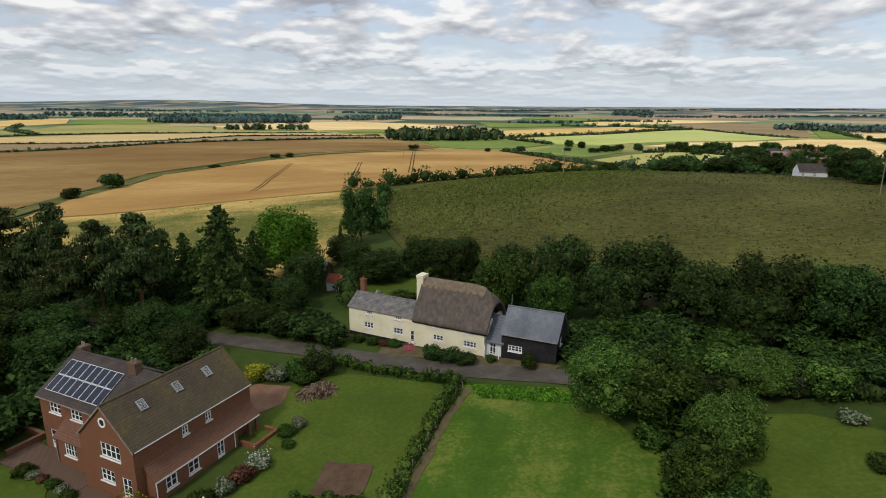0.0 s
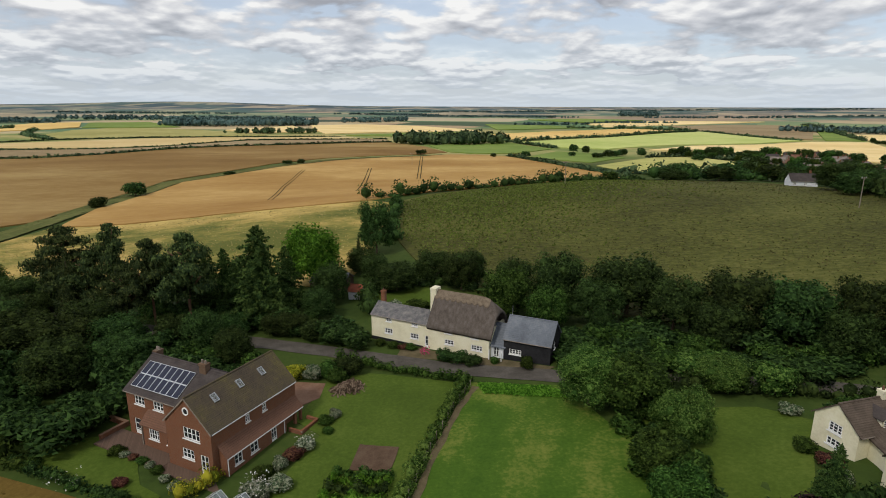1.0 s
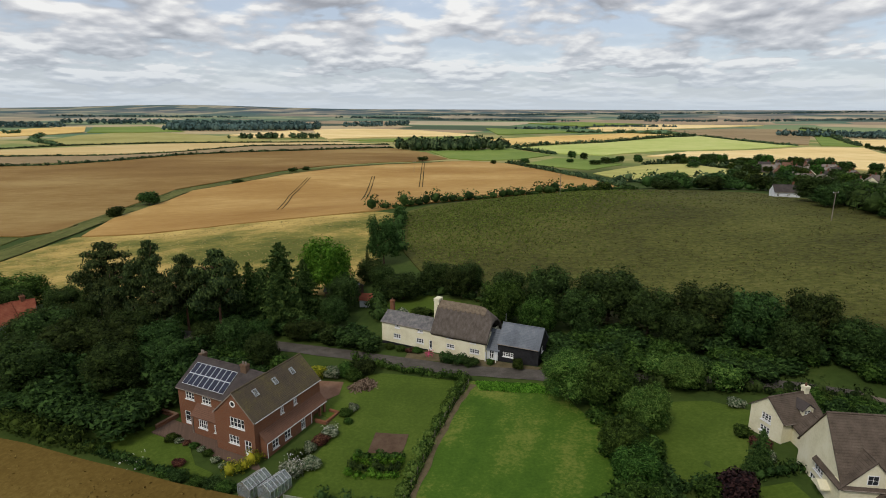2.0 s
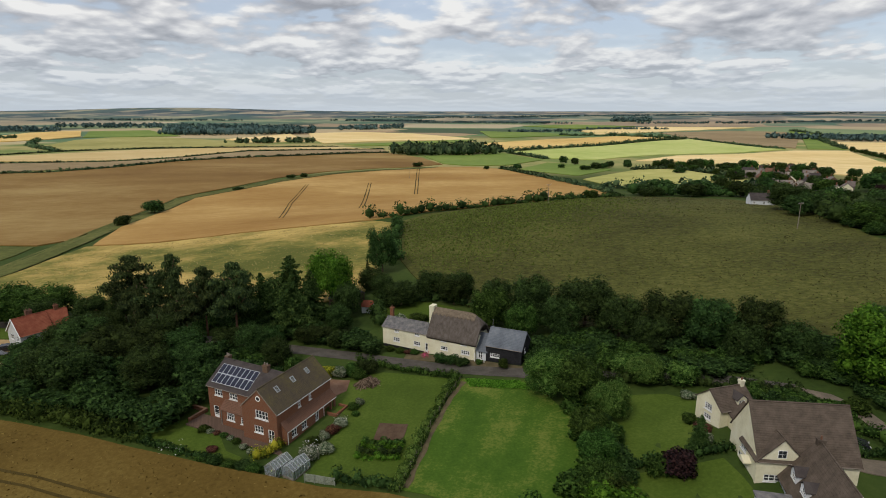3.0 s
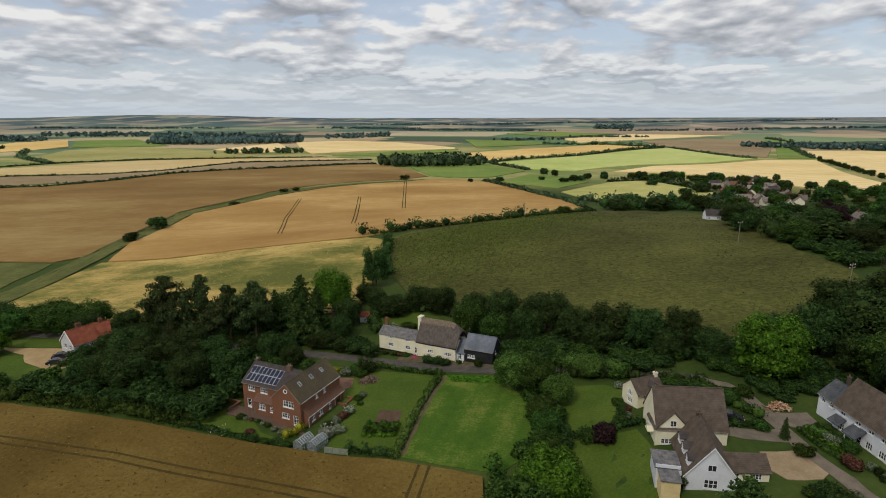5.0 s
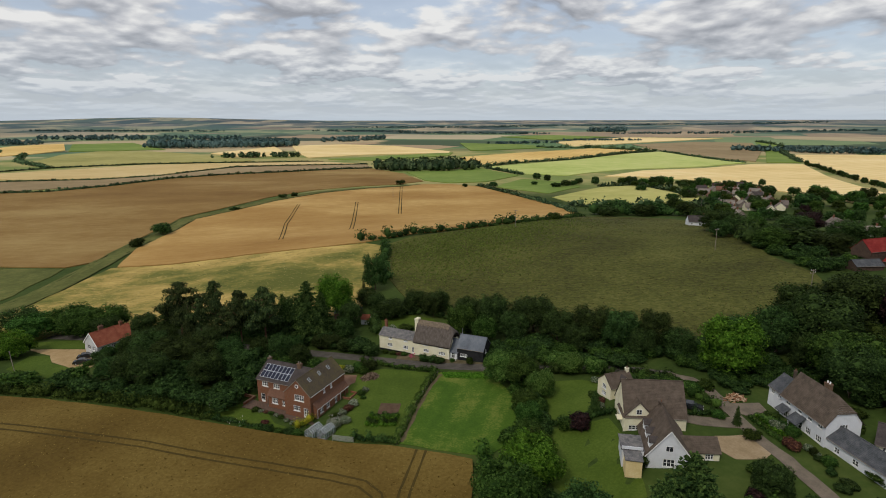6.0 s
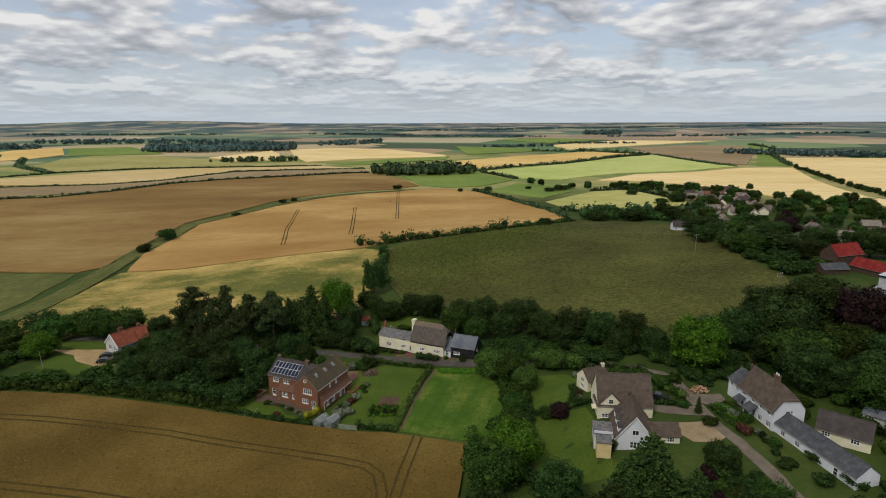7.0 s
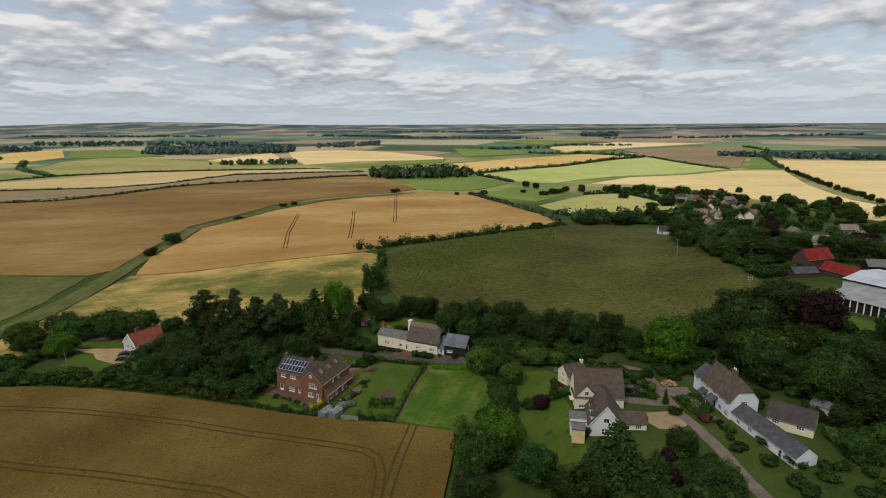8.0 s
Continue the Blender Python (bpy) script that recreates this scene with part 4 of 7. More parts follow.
# ---- the brick house with solar panels ----
def brick_house():
    # x along the facade to the east, y to the north along the main ridge; origin under the south gable's middle
    h = thing("house", -28.53, 40.74, -23.93, "red brick house with brown tiled roofs and solar panels", "house", z=9.15)
    hw, eave, rise, ln_ = 3.3, 5.3, 3.15, 12.95
    # main wing: ridge runs along y
    south = Matrix.Translation((-hw, 0, 0))
    build_wall(h, "brick_red", south, 2 * hw, eave, [(2.6, 5.0, 3.7, 5.05, 4, 2), (2.2, 3.9, 1.3, 2.45, 3, 2), (4.8, 5.95, 0.05, 2.3, 2, 3, "door")], rise)
    east = Matrix.Translation((hw, 0.28, 0)) @ pose(0, 0, 0, 0, 0, 90)
    build_wall(h, "brick_red", east, ln_ - 0.56, eave, [(4.47, 5.15, 3.85, 4.75, 2, 2), (7.05, 7.75, 3.85, 4.75, 2, 2)])
    build_wall(h, "brick_red", Matrix.Translation((hw, ln_, 0)) @ pose(0, 0, 0, 0, 0, 180), 2 * hw, eave, [(2.5, 4.3, 3.4, 4.6, 3, 2)], rise)
    build_wall(h, "brick_red", Matrix.Translation((-hw, ln_ - 0.28, 0)) @ pose(0, 0, 0, 0, 0, -90), ln_ - 0.56, eave)
    gable_roof(h, "tile_brown", Matrix.Translation((hw, 0, 0)) @ pose(0, 0, 0, 0, 0, 90), ln_, 2 * hw, eave, rise, 0.2, 0.12, 24)
    for sgn in (-1, 1):  # barge boards
        b = Shape()
        b.prism([(0, eave + rise), (0, eave + rise - 0.2), (sgn * 3.5, eave - 0.40), (sgn * 3.5, eave - 0.19)], -0.15, -0.11)
        b.make("barge_board", M["wood_grey"], h)
    gutter(h, Matrix.Translation((hw + 0.2, 0, 0)) @ pose(0, 0, 0, 0, 0, 90), ln_, -0.04, eave - 0.24, "grey_paint")
    # round window in the gable
    ring = Shape()
    for i in range(20):
        a, b = 2 * math.pi * i / 20, 2 * math.pi * (i + 1) / 20
        ring.prism([(0.3 * math.cos(a), 6.9 + 0.3 * math.sin(a)), (0.45 * math.cos(a), 6.9 + 0.45 * math.sin(a)), (0.45 * math.cos(b), 6.9 + 0.45 * math.sin(b)), (0.3 * math.cos(b), 6.9 + 0.3 * math.sin(b))], -0.06, 0.02)
    rw = ring.make("window", M["white_paint"], h, "round white framed window")
    disc = Shape()
    disc.prism([(0.3 * math.cos(2 * math.pi * i / 20), 6.9 + 0.3 * math.sin(2 * math.pi * i / 20)) for i in range(20)], -0.02, -0.01)
    disc.make("pane", M["glass"], rw)
    # skylights on the east slope
    ang = math.degrees(math.atan2(rise, hw))
    for k in (2.8, 6.4, 9.8):
        m = Matrix.Translation((1.2, k, eave + rise * (1 - 1.2 / hw) + 0.1)) @ pose(0, 0, 0, 0, ang, 0)
        f = Shape()
        f.box(-0.5, 0.5, -0.35, -0.27, -0.05, 0.08)
        f.box(-0.5, 0.5, 0.27, 0.35, -0.05, 0.08)
        f.box(-0.5, -0.42, -0.27, 0.27, -0.05, 0.08)
        f.box(0.42, 0.5, -0.27, 0.27, -0.05, 0.08)
        sk = f.moved(m).make("skylight", M["lead"], h, "grey framed roof window")
        g = Shape()
        g.box(-0.42, 0.42, -0.27, 0.27, 0.02, 0.05)
        g.moved(m).make("pane", M["glass_clear"], sk)
    # lean-to along the east side, with an open porch at its north end
    dep, top_z, low_z = 1.04, 3.4, 2.25
    lm = Matrix.Translation((hw + dep, 0.8, 0)) @ pose(0, 0, 0, 0, 0, 90)
    build_wall(h, "brick_red", lm, 9.1, low_z, [(1.05, 2.2, 0.65, 1.85, 2, 2), (3.35, 4.55, 0.65, 1.85, 2, 2), (6.6, 7.5, 0.0, 2.0, 2, 3, "door")], name="lean_to_wall")
    for y in (0.8, 9.65):
        e = Shape()
        e.prism([(hw, -0.8), (hw + dep - 0.28, -0.8), (hw + dep - 0.28, low_z), (hw, top_z - 0.1)], y, y + 0.25)
        e.make("lean_to_wall", M["brick_red"], h)
    for y in (11.6, 12.6):
        p = Shape()
        p.box(hw + dep - 0.3, hw + dep, y - 0.15, y + 0.15, -0.8, low_z)
        p.make("porch_pier", M["brick_red"], h)
    slope(h, "lean_to_roof", "tile_rust", Matrix.Translation((hw + dep + 0.2, 0.7, low_z - 0.12)) @ pose(0, 0, 0, 0, 0, 90), 12.1, dep + 0.2, top_z - low_z + 0.12, 7)
    gutter(h, Matrix.Translation((hw + dep + 0.24, 0.7, low_z - 0.15)) @ pose(0, 0, 0, 0, 0, 90), 12.0, 0, 0, "grey_paint")
    for y in (0.9, 9.5):
        d = Shape()
        d.tube((hw + dep + 0.06, y, -0.6), (hw + dep + 0.06, y, low_z - 0.15), 0.045, 0.045, 6)
        d.make("downpipe", M["white_paint"], h)
    # west wing: ridge along x
    wl, wy0, wd, we, wr = 9.25, 2.23, 8.2, 5.65, 2.68
    wm = Matrix.Translation((-hw - wl, wy0, 0))
    block(h, wm, wl, wd, we, wr, "brick_red", "tile_dark",
          front=[(1.4, 3.05, 4.0, 5.1, 3, 2), (4.5, 6.15, 4.0, 5.05, 3, 2), (0.9, 2.0, 0.05, 2.1, 1, 3, "door")], courses=18)
    # the west wing's roof runs on to the main ridge
    slope(h, "roof", "tile_dark", wm @ Matrix.Translation((wl + 0.1, -0.28, we - 0.19)), 3.1, wd / 2 + 0.28, wr + 0.19, 18)
    # canopy over the west wing's ground floor
    slope(h, "canopy_roof", "tile_rust", wm @ Matrix.Translation((3.55, -1.33, 2.6)), wl - 3.6, 1.33, 1.2, 8)
    build_wall(h, "brick_red", wm @ Matrix.Translation((3.85, -1.13, 0)), wl - 3.85, 2.6, [(0.95, 2.6, 1.05, 2.3, 4, 2), (3.8, 4.45, 1.0, 2.15, 1, 3)], name="bay_wall")
    ew = Shape()
    ew.box(3.85, 4.1, -0.85, -0.02, -0.8, 2.7)
    ew.moved(wm).make("bay_wall", M["brick_red"], h)
    p = Shape()
    p.box(3.62, 3.76, -1.2, -1.06, -0.8, 2.55)
    p.moved(wm).make("canopy_post", M["wood_grey"], h)
    chimney(h, wm @ Matrix.Translation((9.0, 3.7, 0)), 1.0, 0.7, 6.5, 9.05, "brick_brown", cap="wood_grey")
    chimney(h, wm @ Matrix.Translation((-0.3, 5.0, 0)), 0.6, 0.9, -0.8, 8.4, "brick_brown", cap="wood_grey")
    # solar panels: two rows of eight on the south slope
    ang = math.degrees(math.atan2(wr, wd / 2))
    pm = wm @ Matrix.Translation((0.6, 0.32, we + 0.32 * wr / (wd / 2) + 0.12)) @ pose(0, 0, 0, ang, 0, 0)
    for r in range(2):
        for c in range(8):
            x, y = c * 0.955, r * 1.72
            f = Shape()
            f.box(x, x + 0.925, y, y + 0.06, 0, 0.05)
            f.box(x, x + 0.925, y + 1.64, y + 1.70, 0, 0.05)
            f.box(x, x + 0.04, y + 0.06, y + 1.64, 0, 0.05)
            f.box(x + 0.885, x + 0.925, y + 0.06, y + 1.64, 0, 0.05)
            sp_ = f.moved(pm).make("solar_panel", M["alu"], h, "dark solar panel with a pale frame")
            g = Shape()
            g.box(x + 0.04, x + 0.885, y + 0.06, y + 1.64, 0.01, 0.035)
            g.moved(pm).make("solar_cell", M["solar_cell"], sp_)
    # terrace of brick paving with a low wall
    for bx in ((-14.2, -hw - 0.1, -1.3, 2.2, -1.2, -0.05), (-hw - 0.1, hw + 2.4, -1.6, -0.02, -1.2, -0.07), (hw + dep + 0.02, hw + 3.2, 9.9, 13.2, -1.2, 0.0)):
        t = Shape()
        t.box(*bx)
        t.make("terrace", M["paving"], h, "red brick paved terrace")
    w = Shape()
    w.box(-14.6, -14.2, -0.4, 3.2, -1.2, 0.45)
    w.box(-17.4, -14.6, 2.8, 3.2, -1.2, 0.45)
    w.make("garden_wall", M["brick_red"], h, "low brick garden wall")
    w = Shape()
    w.box(hw + 2.9, hw + 3.2, 9.9, 13.2, 0, 0.8)
    w.box(hw + 1.5, hw + 2.9, 12.9, 13.2, 0, 0.8)
    w.box(hw + 1.3, hw + 2.9, 9.9, 10.15, 0, 0.8)
    w.make("garden_wall", M["brick_red"], h, "low brick wall round a patio")


brick_house()


# ---- the thatched cottage ----
def thatch_mesh(L, W, eave, ridge_z, hip):
    """A thick rounded thatch: straight gable on the left, half-hip on the right, deep soft eaves."""
    nx, ny, o = 44, 28, 0.45
    s = Shape()

    def top(x, y):
        side = min(y + o, W + o - y) / (W / 2 + o)
        end = (L + o - x) / hip
        k = 1 / 9
        a, b, c = side, 0.58 + 0.42 * end, 1.0
        m = -k * math.log(math.exp(-a / k) + math.exp(-b / k) + math.exp(-c / k))
        m = max(0.0, m) / 0.93
        wave = 0.05 * noise.noise(Vector((x * 0.6, y * 0.6, 1.7)))
        return eave - 0.35 + (ridge_z - eave + 0.35) * m + wave

    grid = [[(-o * 0.3 + (L + o * 1.3) * i / nx, -o + (W + 2 * o) * j / ny) for j in range(ny + 1)] for i in range(nx + 1)]
    for col in grid:
        s.v += [(x, y, top(x, y)) for x, y in col]
    n = ny + 1
    for i in range(nx):
        for j in range(ny):
            s.f.append((i * n + j, (i + 1) * n + j, (i + 1) * n + j + 1, i * n + j + 1))
    k = len(s.v)
    for col in grid:
        for x, y in col:
            s.v.append((x, min(max(y, -0.15), W + 0.15), top(x, y) - 0.42))
    for i in range(nx):
        for j in range(ny):
            s.f.append((k + i * n + j, k + i * n + j + 1, k + (i + 1) * n + j + 1, k + (i + 1) * n + j))
    edge = [i * n for i in range(nx + 1)] + [nx * n + j for j in range(1, n)] + [i * n + ny for i in range(nx - 1, -1, -1)] + [j for j in range(ny - 1, 0, -1)]
    for a, b in zip(edge, edge[1:] + edge[:1]):
        s.f.append((a, k + a, k + b, b))
    return s, top


def cottage():
    c = thing("cottage", -14.5, 75.0, -25.5, "long cream rendered cottage, half thatched and half slated", "cottage", z=9.75)
    I = Matrix.Identity(4)
    # slated wing
    block(c, I, 10.6, 4.6, 4.5, 1.38, "render_cream", "slate_stone",
          front=[(2.8, 3.85, 3.6, 4.3, 3, 2), (7.5, 8.6, 3.65, 4.3, 3, 2), (2.5, 4.0, 1.6, 2.5, 3, 2), (7.25, 8.75, 1.6, 2.5, 3, 2), (9.85, 10.5, 0.5, 2.55, 1, 3, "door")], over=0.2, courses=12)
    chimney(c, Matrix.Translation((0.5, 3.0, 0)), 0.7, 0.6, 4, 7.6, "brick_red", 1)
    # plinth
    p = Shape()
    p.box(0.02, 9.6, -0.05, -0.005, -1.2, 0.72)
    p.make("plinth", M["board_black"], c, "black tarred plinth")
    # thatched house
    tm = Matrix.Translation((10.6, -0.25, 0.3))
    L, W = 10.05, 6.4
    build_wall(c, "render_cream", tm, L, 4.35, [(2.9, 4.1, 3.4, 4.05, 3, 2), (7.2, 8.35, 3.4, 4.05, 3, 2), (2.8, 4.35, 1.65, 2.45, 3, 2), (7.2, 9.0, 1.6, 2.45, 4, 2)], low=-1.2)
    build_wall(c, "render_cream", tm @ Matrix.Translation((L, W, 0)) @ pose(0, 0, 0, 0, 0, 180), L, 4.35, low=-1.2)
    build_wall(c, "render_cream", tm @ Matrix.Translation((0, W - 0.28, 0)) @ pose(0, 0, 0, 0, 0, -90), W - 0.56, 4.35, gable=4.0, low=-1.2)
    build_wall(c, "render_cream", tm @ Matrix.Translation((L, 0.28, 0)) @ pose(0, 0, 0, 0, 0, 90), W - 0.56, 4.9, [(2.2, 3.4, 2.6, 3.6, 2, 2)], low=-1.2)
    s, top = thatch_mesh(L, W, 4.35, 8.95, 1.7)
    s.moved(tm).make("thatched_roof", M["thatch"], c, "weathered brown straw thatch", True)
    # block ridge with a scalloped lower edge
    rd = Shape()
    n = 80
    for side in (-1, 1):
        rows_ = []
        for i in range(n + 1):
            x = -0.15 + (L - 0.9) * i / n
            low = 0.85 + 0.22 * abs(math.sin(math.pi * i / 8))
            rows_.append([(x, W / 2 + side * d, top(x, W / 2 + side * d) + 0.13) for d in (0, 0.3, 0.6, low)] + [(x, W / 2 + side * low, top(x, W / 2 + side * low) - 0.05)])
        for a, b in zip(rows_, rows_[1:]):
            for j in range(4):
                rd.face(a[j], b[j], b[j + 1], a[j + 1])
    rd.moved(tm).make("ridge_thatch", M["thatch_ridge"], c, "scalloped straw ridge")
    ch = Shape()
    ch.box(-0.9, 0.05, 2.4, 3.9, 3, 8.9)
    ch.box(-0.95, 0.1, 2.35, 3.95, 8.9, 9.3)
    ch.moved(tm).make("chimney", M["render_cream"], c, "tall cream rendered chimney stack")
    # slated link with the white door
    km = Matrix.Translation((20.62, 0.5, 0.6))
    build_wall(c, "render_white", km, 2.3, 2.5, [(0.45, 1.35, 0.25, 2.3, 2, 3, "door")], low=-1.2)
    slope(c, "link_roof", "slate_pale", km @ Matrix.Translation((-0.2, -0.3, 2.35)), 2.6, 3.0, 2.7, 10)
    slope(c, "link_roof", "slate_pale", km @ Matrix.Translation((2.4, 5.7, 2.35)) @ pose(0, 0, 0, 0, 0, 180), 2.6, 3.0, 2.7, 10)
    for x in (0.2, 2.1):
        po = Shape()
        po.box(x - 0.06, x + 0.06, -1.1, -0.98, -1.2, 2.1)
        po.moved(km).make("porch_post", M["white_paint"], c)
    st = Shape()
    st.box(0.3, 2.0, -1.3, 0.0, -1.2, 0.0)
    st.box(0.1, 2.2, -1.7, -1.3, -1.2, -0.2)
    st.moved(km).make("doorstep", M["tile_rust"], c, "brick doorstep")
    # black boarded barn
    bm_ = Matrix.Translation((22.7, 0.4, 0.75)) @ pose(0, 0, 0, 0, 0, 2.5)
    BL, BW, BE, BR = 6.9, 5.8, 3.8, 2.5
    block(c, bm_, BL, BW, BE, BR, "board_black", "slate_pale", front=[(0.85, 2.65, 1.45, 2.25, 4, 2)], right=[(1.4, 2.4, 2.5, 3.5, 2, 2)], over=0.25, courses=14, low=-1.6)
    for i in range(18):  # lapped boards on the front
        z = -0.6 + i * 0.235
        parts_ = [(0.0, BL)] if not (1.2 < z < 2.25) else [(0.0, 0.77), (2.73, BL)]
        for a, b in parts_:
            bd = Shape()
            bd.prism([(0, z), (0, z + 0.25), (1, z + 0.25), (1, z)], 0, 1)
            bd.v = [(a + (b - a) * x, -0.012 - 0.03 * (1 - (zz_ - z) / 0.25) * (1 - y), zz_) for x, y, zz_ in bd.v]
            bd.moved(bm_).make("weatherboard", M["board_black"], c)
    fx = Shape()
    fx.tube((0.3, BW / 2, BE + BR), (0.3, BW / 2, BE + BR + 1.6), 0.04, 0.03, 6)
    fx.moved(bm_).make("flue", M["alu"], c)


cottage()


# ---- the cream house with many gables ----
def cream_house():
    h = thing("house", 35.2, 24.4, -5.5, "cream and white rendered house with brown tiled gables", "house", z=14.0)
    W, E = "render_cream", "tile_umber"
    block(h, Matrix.Identity(4), 11.0, 8.0, 4.15, 5.1, W, E, left=[(3.0, 4.6, 2.6, 3.8, 3, 3), (2.4, 4.0, 0.7, 1.9, 3, 2)], courses=26)
    # rear wing with its own gable to the west
    nm = Matrix.Translation((-1.0, 13.75, 0)) @ pose(0, 0, 0, 0, 0, 23) @ Matrix.Translation((0, -2.3, 0))
    block(h, nm, 5.6, 4.6, 3.7, 1.9, W, E, left=[(1.3, 2.7, 2.5, 3.5, 3, 3), (1.3, 2.7, 1.1, 1.9, 3, 2)], front=[(1.6, 2.8, 2.2, 3.3, 3, 3)], courses=16)
    chimney(h, nm @ Matrix.Translation((5.2, 2.3, 0)), 0.6, 0.6, 4.8, 6.3, "render_cream", 1)
    dormer(h, nm @ Matrix.Translation((3.6, 0.2, 3.6)), 1.5, 1.7, 1.0, W)
    # link between the two ranges
    km = Matrix.Translation((4.6, 7.7, 0)) @ pose(0, 0, 0, 0, 0, 90)
    block(h, km, 4.4, 3.4, 3.3, 1.5, W, E, courses=10, over=0.2)
    # small front gable
    gm = Matrix.Translation((-0.1, -0.1, 0))
    build_wall(h, W, gm, 5.2, 4.0, [(0.9, 3.4, 1.2, 2.1, 4, 2)], 2.75)
    fw = Shape()
    fw.box(2.1, 3.1, -0.03, 0.0, 4.3, 5.3)
    win = fw.moved(gm).make("window", M["white_paint"], h, "white framed gable window")
    for i in range(2):
        for j in range(2):
            pn = Shape()
            pn.box(2.17 + 0.45 * i, 2.57 + 0.45 * i, -0.04, -0.03, 4.37 + 0.45 * j, 4.78 + 0.45 * j)
            pn.moved(gm).make("pane", M["glass"], win)
    gable_roof(h, E, gm @ Matrix.Translation((5.2, 0, 0)) @ pose(0, 0, 0, 0, 0, 90), 4.6, 5.2, 4.0, 2.75, 0.25, 0.2, 12)
    for x in (0.0, 4.92):
        sd = Shape()
        sd.box(x, x + 0.28, 0.28, 1.2, 4.16, 4.2)
        sd.moved(gm).make("wall_plate", M[W], h)
    # south wing with dormers on its west slope
    sm = Matrix.Translation((5.04, -10.06, 0)) @ pose(0, 0, 0, 0, 0, -6.2) @ Matrix.Translation((-3.5, 0, 0))
    sw, sl, se, sr = 7.0, 9.7, 2.5, 4.5
    build_wall(h, "render_white", sm, sw, se, [(2.6, 4.5, 0.4, 1.8, 3, 2)], sr)
    build_wall(h, "render_white", sm @ Matrix.Translation((0, sl, 0)) @ pose(0, 0, 0, 0, 0, -90), sl, se, [(2.0, 3.4, 0.8, 2.0, 3, 2), (6.0, 7.4, 0.8, 2.0, 3, 2)])
    build_wall(h, "render_white", sm @ Matrix.Translation((sw, 0.28, 0)) @ pose(0, 0, 0, 0, 0, 90), sl - 0.28, se)
    gable_roof(h, E, sm @ Matrix.Translation((sw, 0, 0)) @ pose(0, 0, 0, 0, 0, 90), sl, sw, se, sr, 0.35, 0.25, 20)
    gw = Shape()
    gw.box(2.9, 4.1, -0.04, 0.0, 3.2, 4.2)
    gwin = gw.moved(sm).make("window", M["white_paint"], h, "white framed gable window")
    for i in range(2):
        pn = Shape()
        pn.box(2.98 + 0.55 * i, 3.47 + 0.55 * i, -0.05, -0.04, 3.28, 4.12)
        pn.moved(sm).make("pane", M["glass"], gwin)
    bar = Shape()
    for sgn in (-1, 1):
        bar.prism([(sw / 2, se + sr + 0.08), (sw / 2, se + sr - 0.16), (sw / 2 + sgn * 3.85, se - 0.62), (sw / 2 + sgn * 3.85, se - 0.38)], -0.3, -0.25)
    bar.moved(sm).make("barge_board", M["white_paint"], h)
    for y in (1.6, 4.6, 7.4):
        dormer(h, sm @ Matrix.Translation((0.45, y, se + 0.6)) @ pose(0, 0, 0, 0, 0, -90), 1.5, 1.9, 1.1)
    chimney(h, sm @ Matrix.Translation((3.5, 9.6, 0)), 0.8, 0.6, 5.6, 7.3, "tile_umber", 1)
    # low east range
    em = Matrix.Translation((7.4, -8.1, 0)) @ pose(0, 0, 0, 0, 0, 1)
    build_wall(h, W, em, 6.6, 2.2, [(1.0, 2.4, 0.8, 1.8, 3, 2), (4.2, 5.6, 0.8, 1.8, 3, 2)])
    build_wall(h, W, em @ Matrix.Translation((6.6, 0.28, 0)) @ pose(0, 0, 0, 0, 0, 90), 4.0, 2.2)
    slope(h, "range_roof", E, em @ Matrix.Translation((-0.9, -0.3, 2.1)), 7.7, 2.5, 1.8, 10)
    slope(h, "range_roof", E, em @ Matrix.Translation((6.8, 4.7, 2.1)) @ pose(0, 0, 0, 0, 0, 180), 7.7, 2.5, 1.8, 10)
    # flat-roofed west range, half white and half yellow
    fm = Matrix.Translation((-2.97, -12.6, 0)) @ pose(0, 0, 0, 0, 0, -6.2)
    for nm_, mat, b in (("wall", "render_yellow", (0.6, 3.2, 1.0, 3.8, -0.8, 2.3)), ("wall", "render_white", (0.3, 3.8, 3.8, 8.6, -0.8, 2.4))):
        w = Shape()
        w.box(*b)
        w.moved(fm).make(nm_, M[mat], h, "yellow rendered flat-roofed extension" if "yellow" in mat else "white flat-roofed extension")
    for bx in ((0.45, 3.35, 0.85, 3.9, 2.32, 2.46), (0.1, 3.9, 3.92, 8.8, 2.42, 2.58)):
        r = Shape()
        r.box(*bx)
        r.moved(fm).make("flat_roof", M["slate_stone"], h, "grey felted flat roof")
    rl = Shape()
    rl.box(0.2, 3.6, 3.75, 3.88, 2.7, 3.2)
    rl.moved(fm).make("parapet", M["render_white"], h)
    # porch canopy and lamp on the west gable
    pc = Shape()
    pc.prism([(0, 2.4), (0.9, 2.9), (1.8, 2.4), (1.8, 2.25), (0, 2.25)], -0.9, 0)
    pc.moved(Matrix.Translation((0, 3.3, 0)) @ pose(0, 0, 0, 0, 0, -90)).make("porch_canopy", M["render_cream"], h)


cream_house()


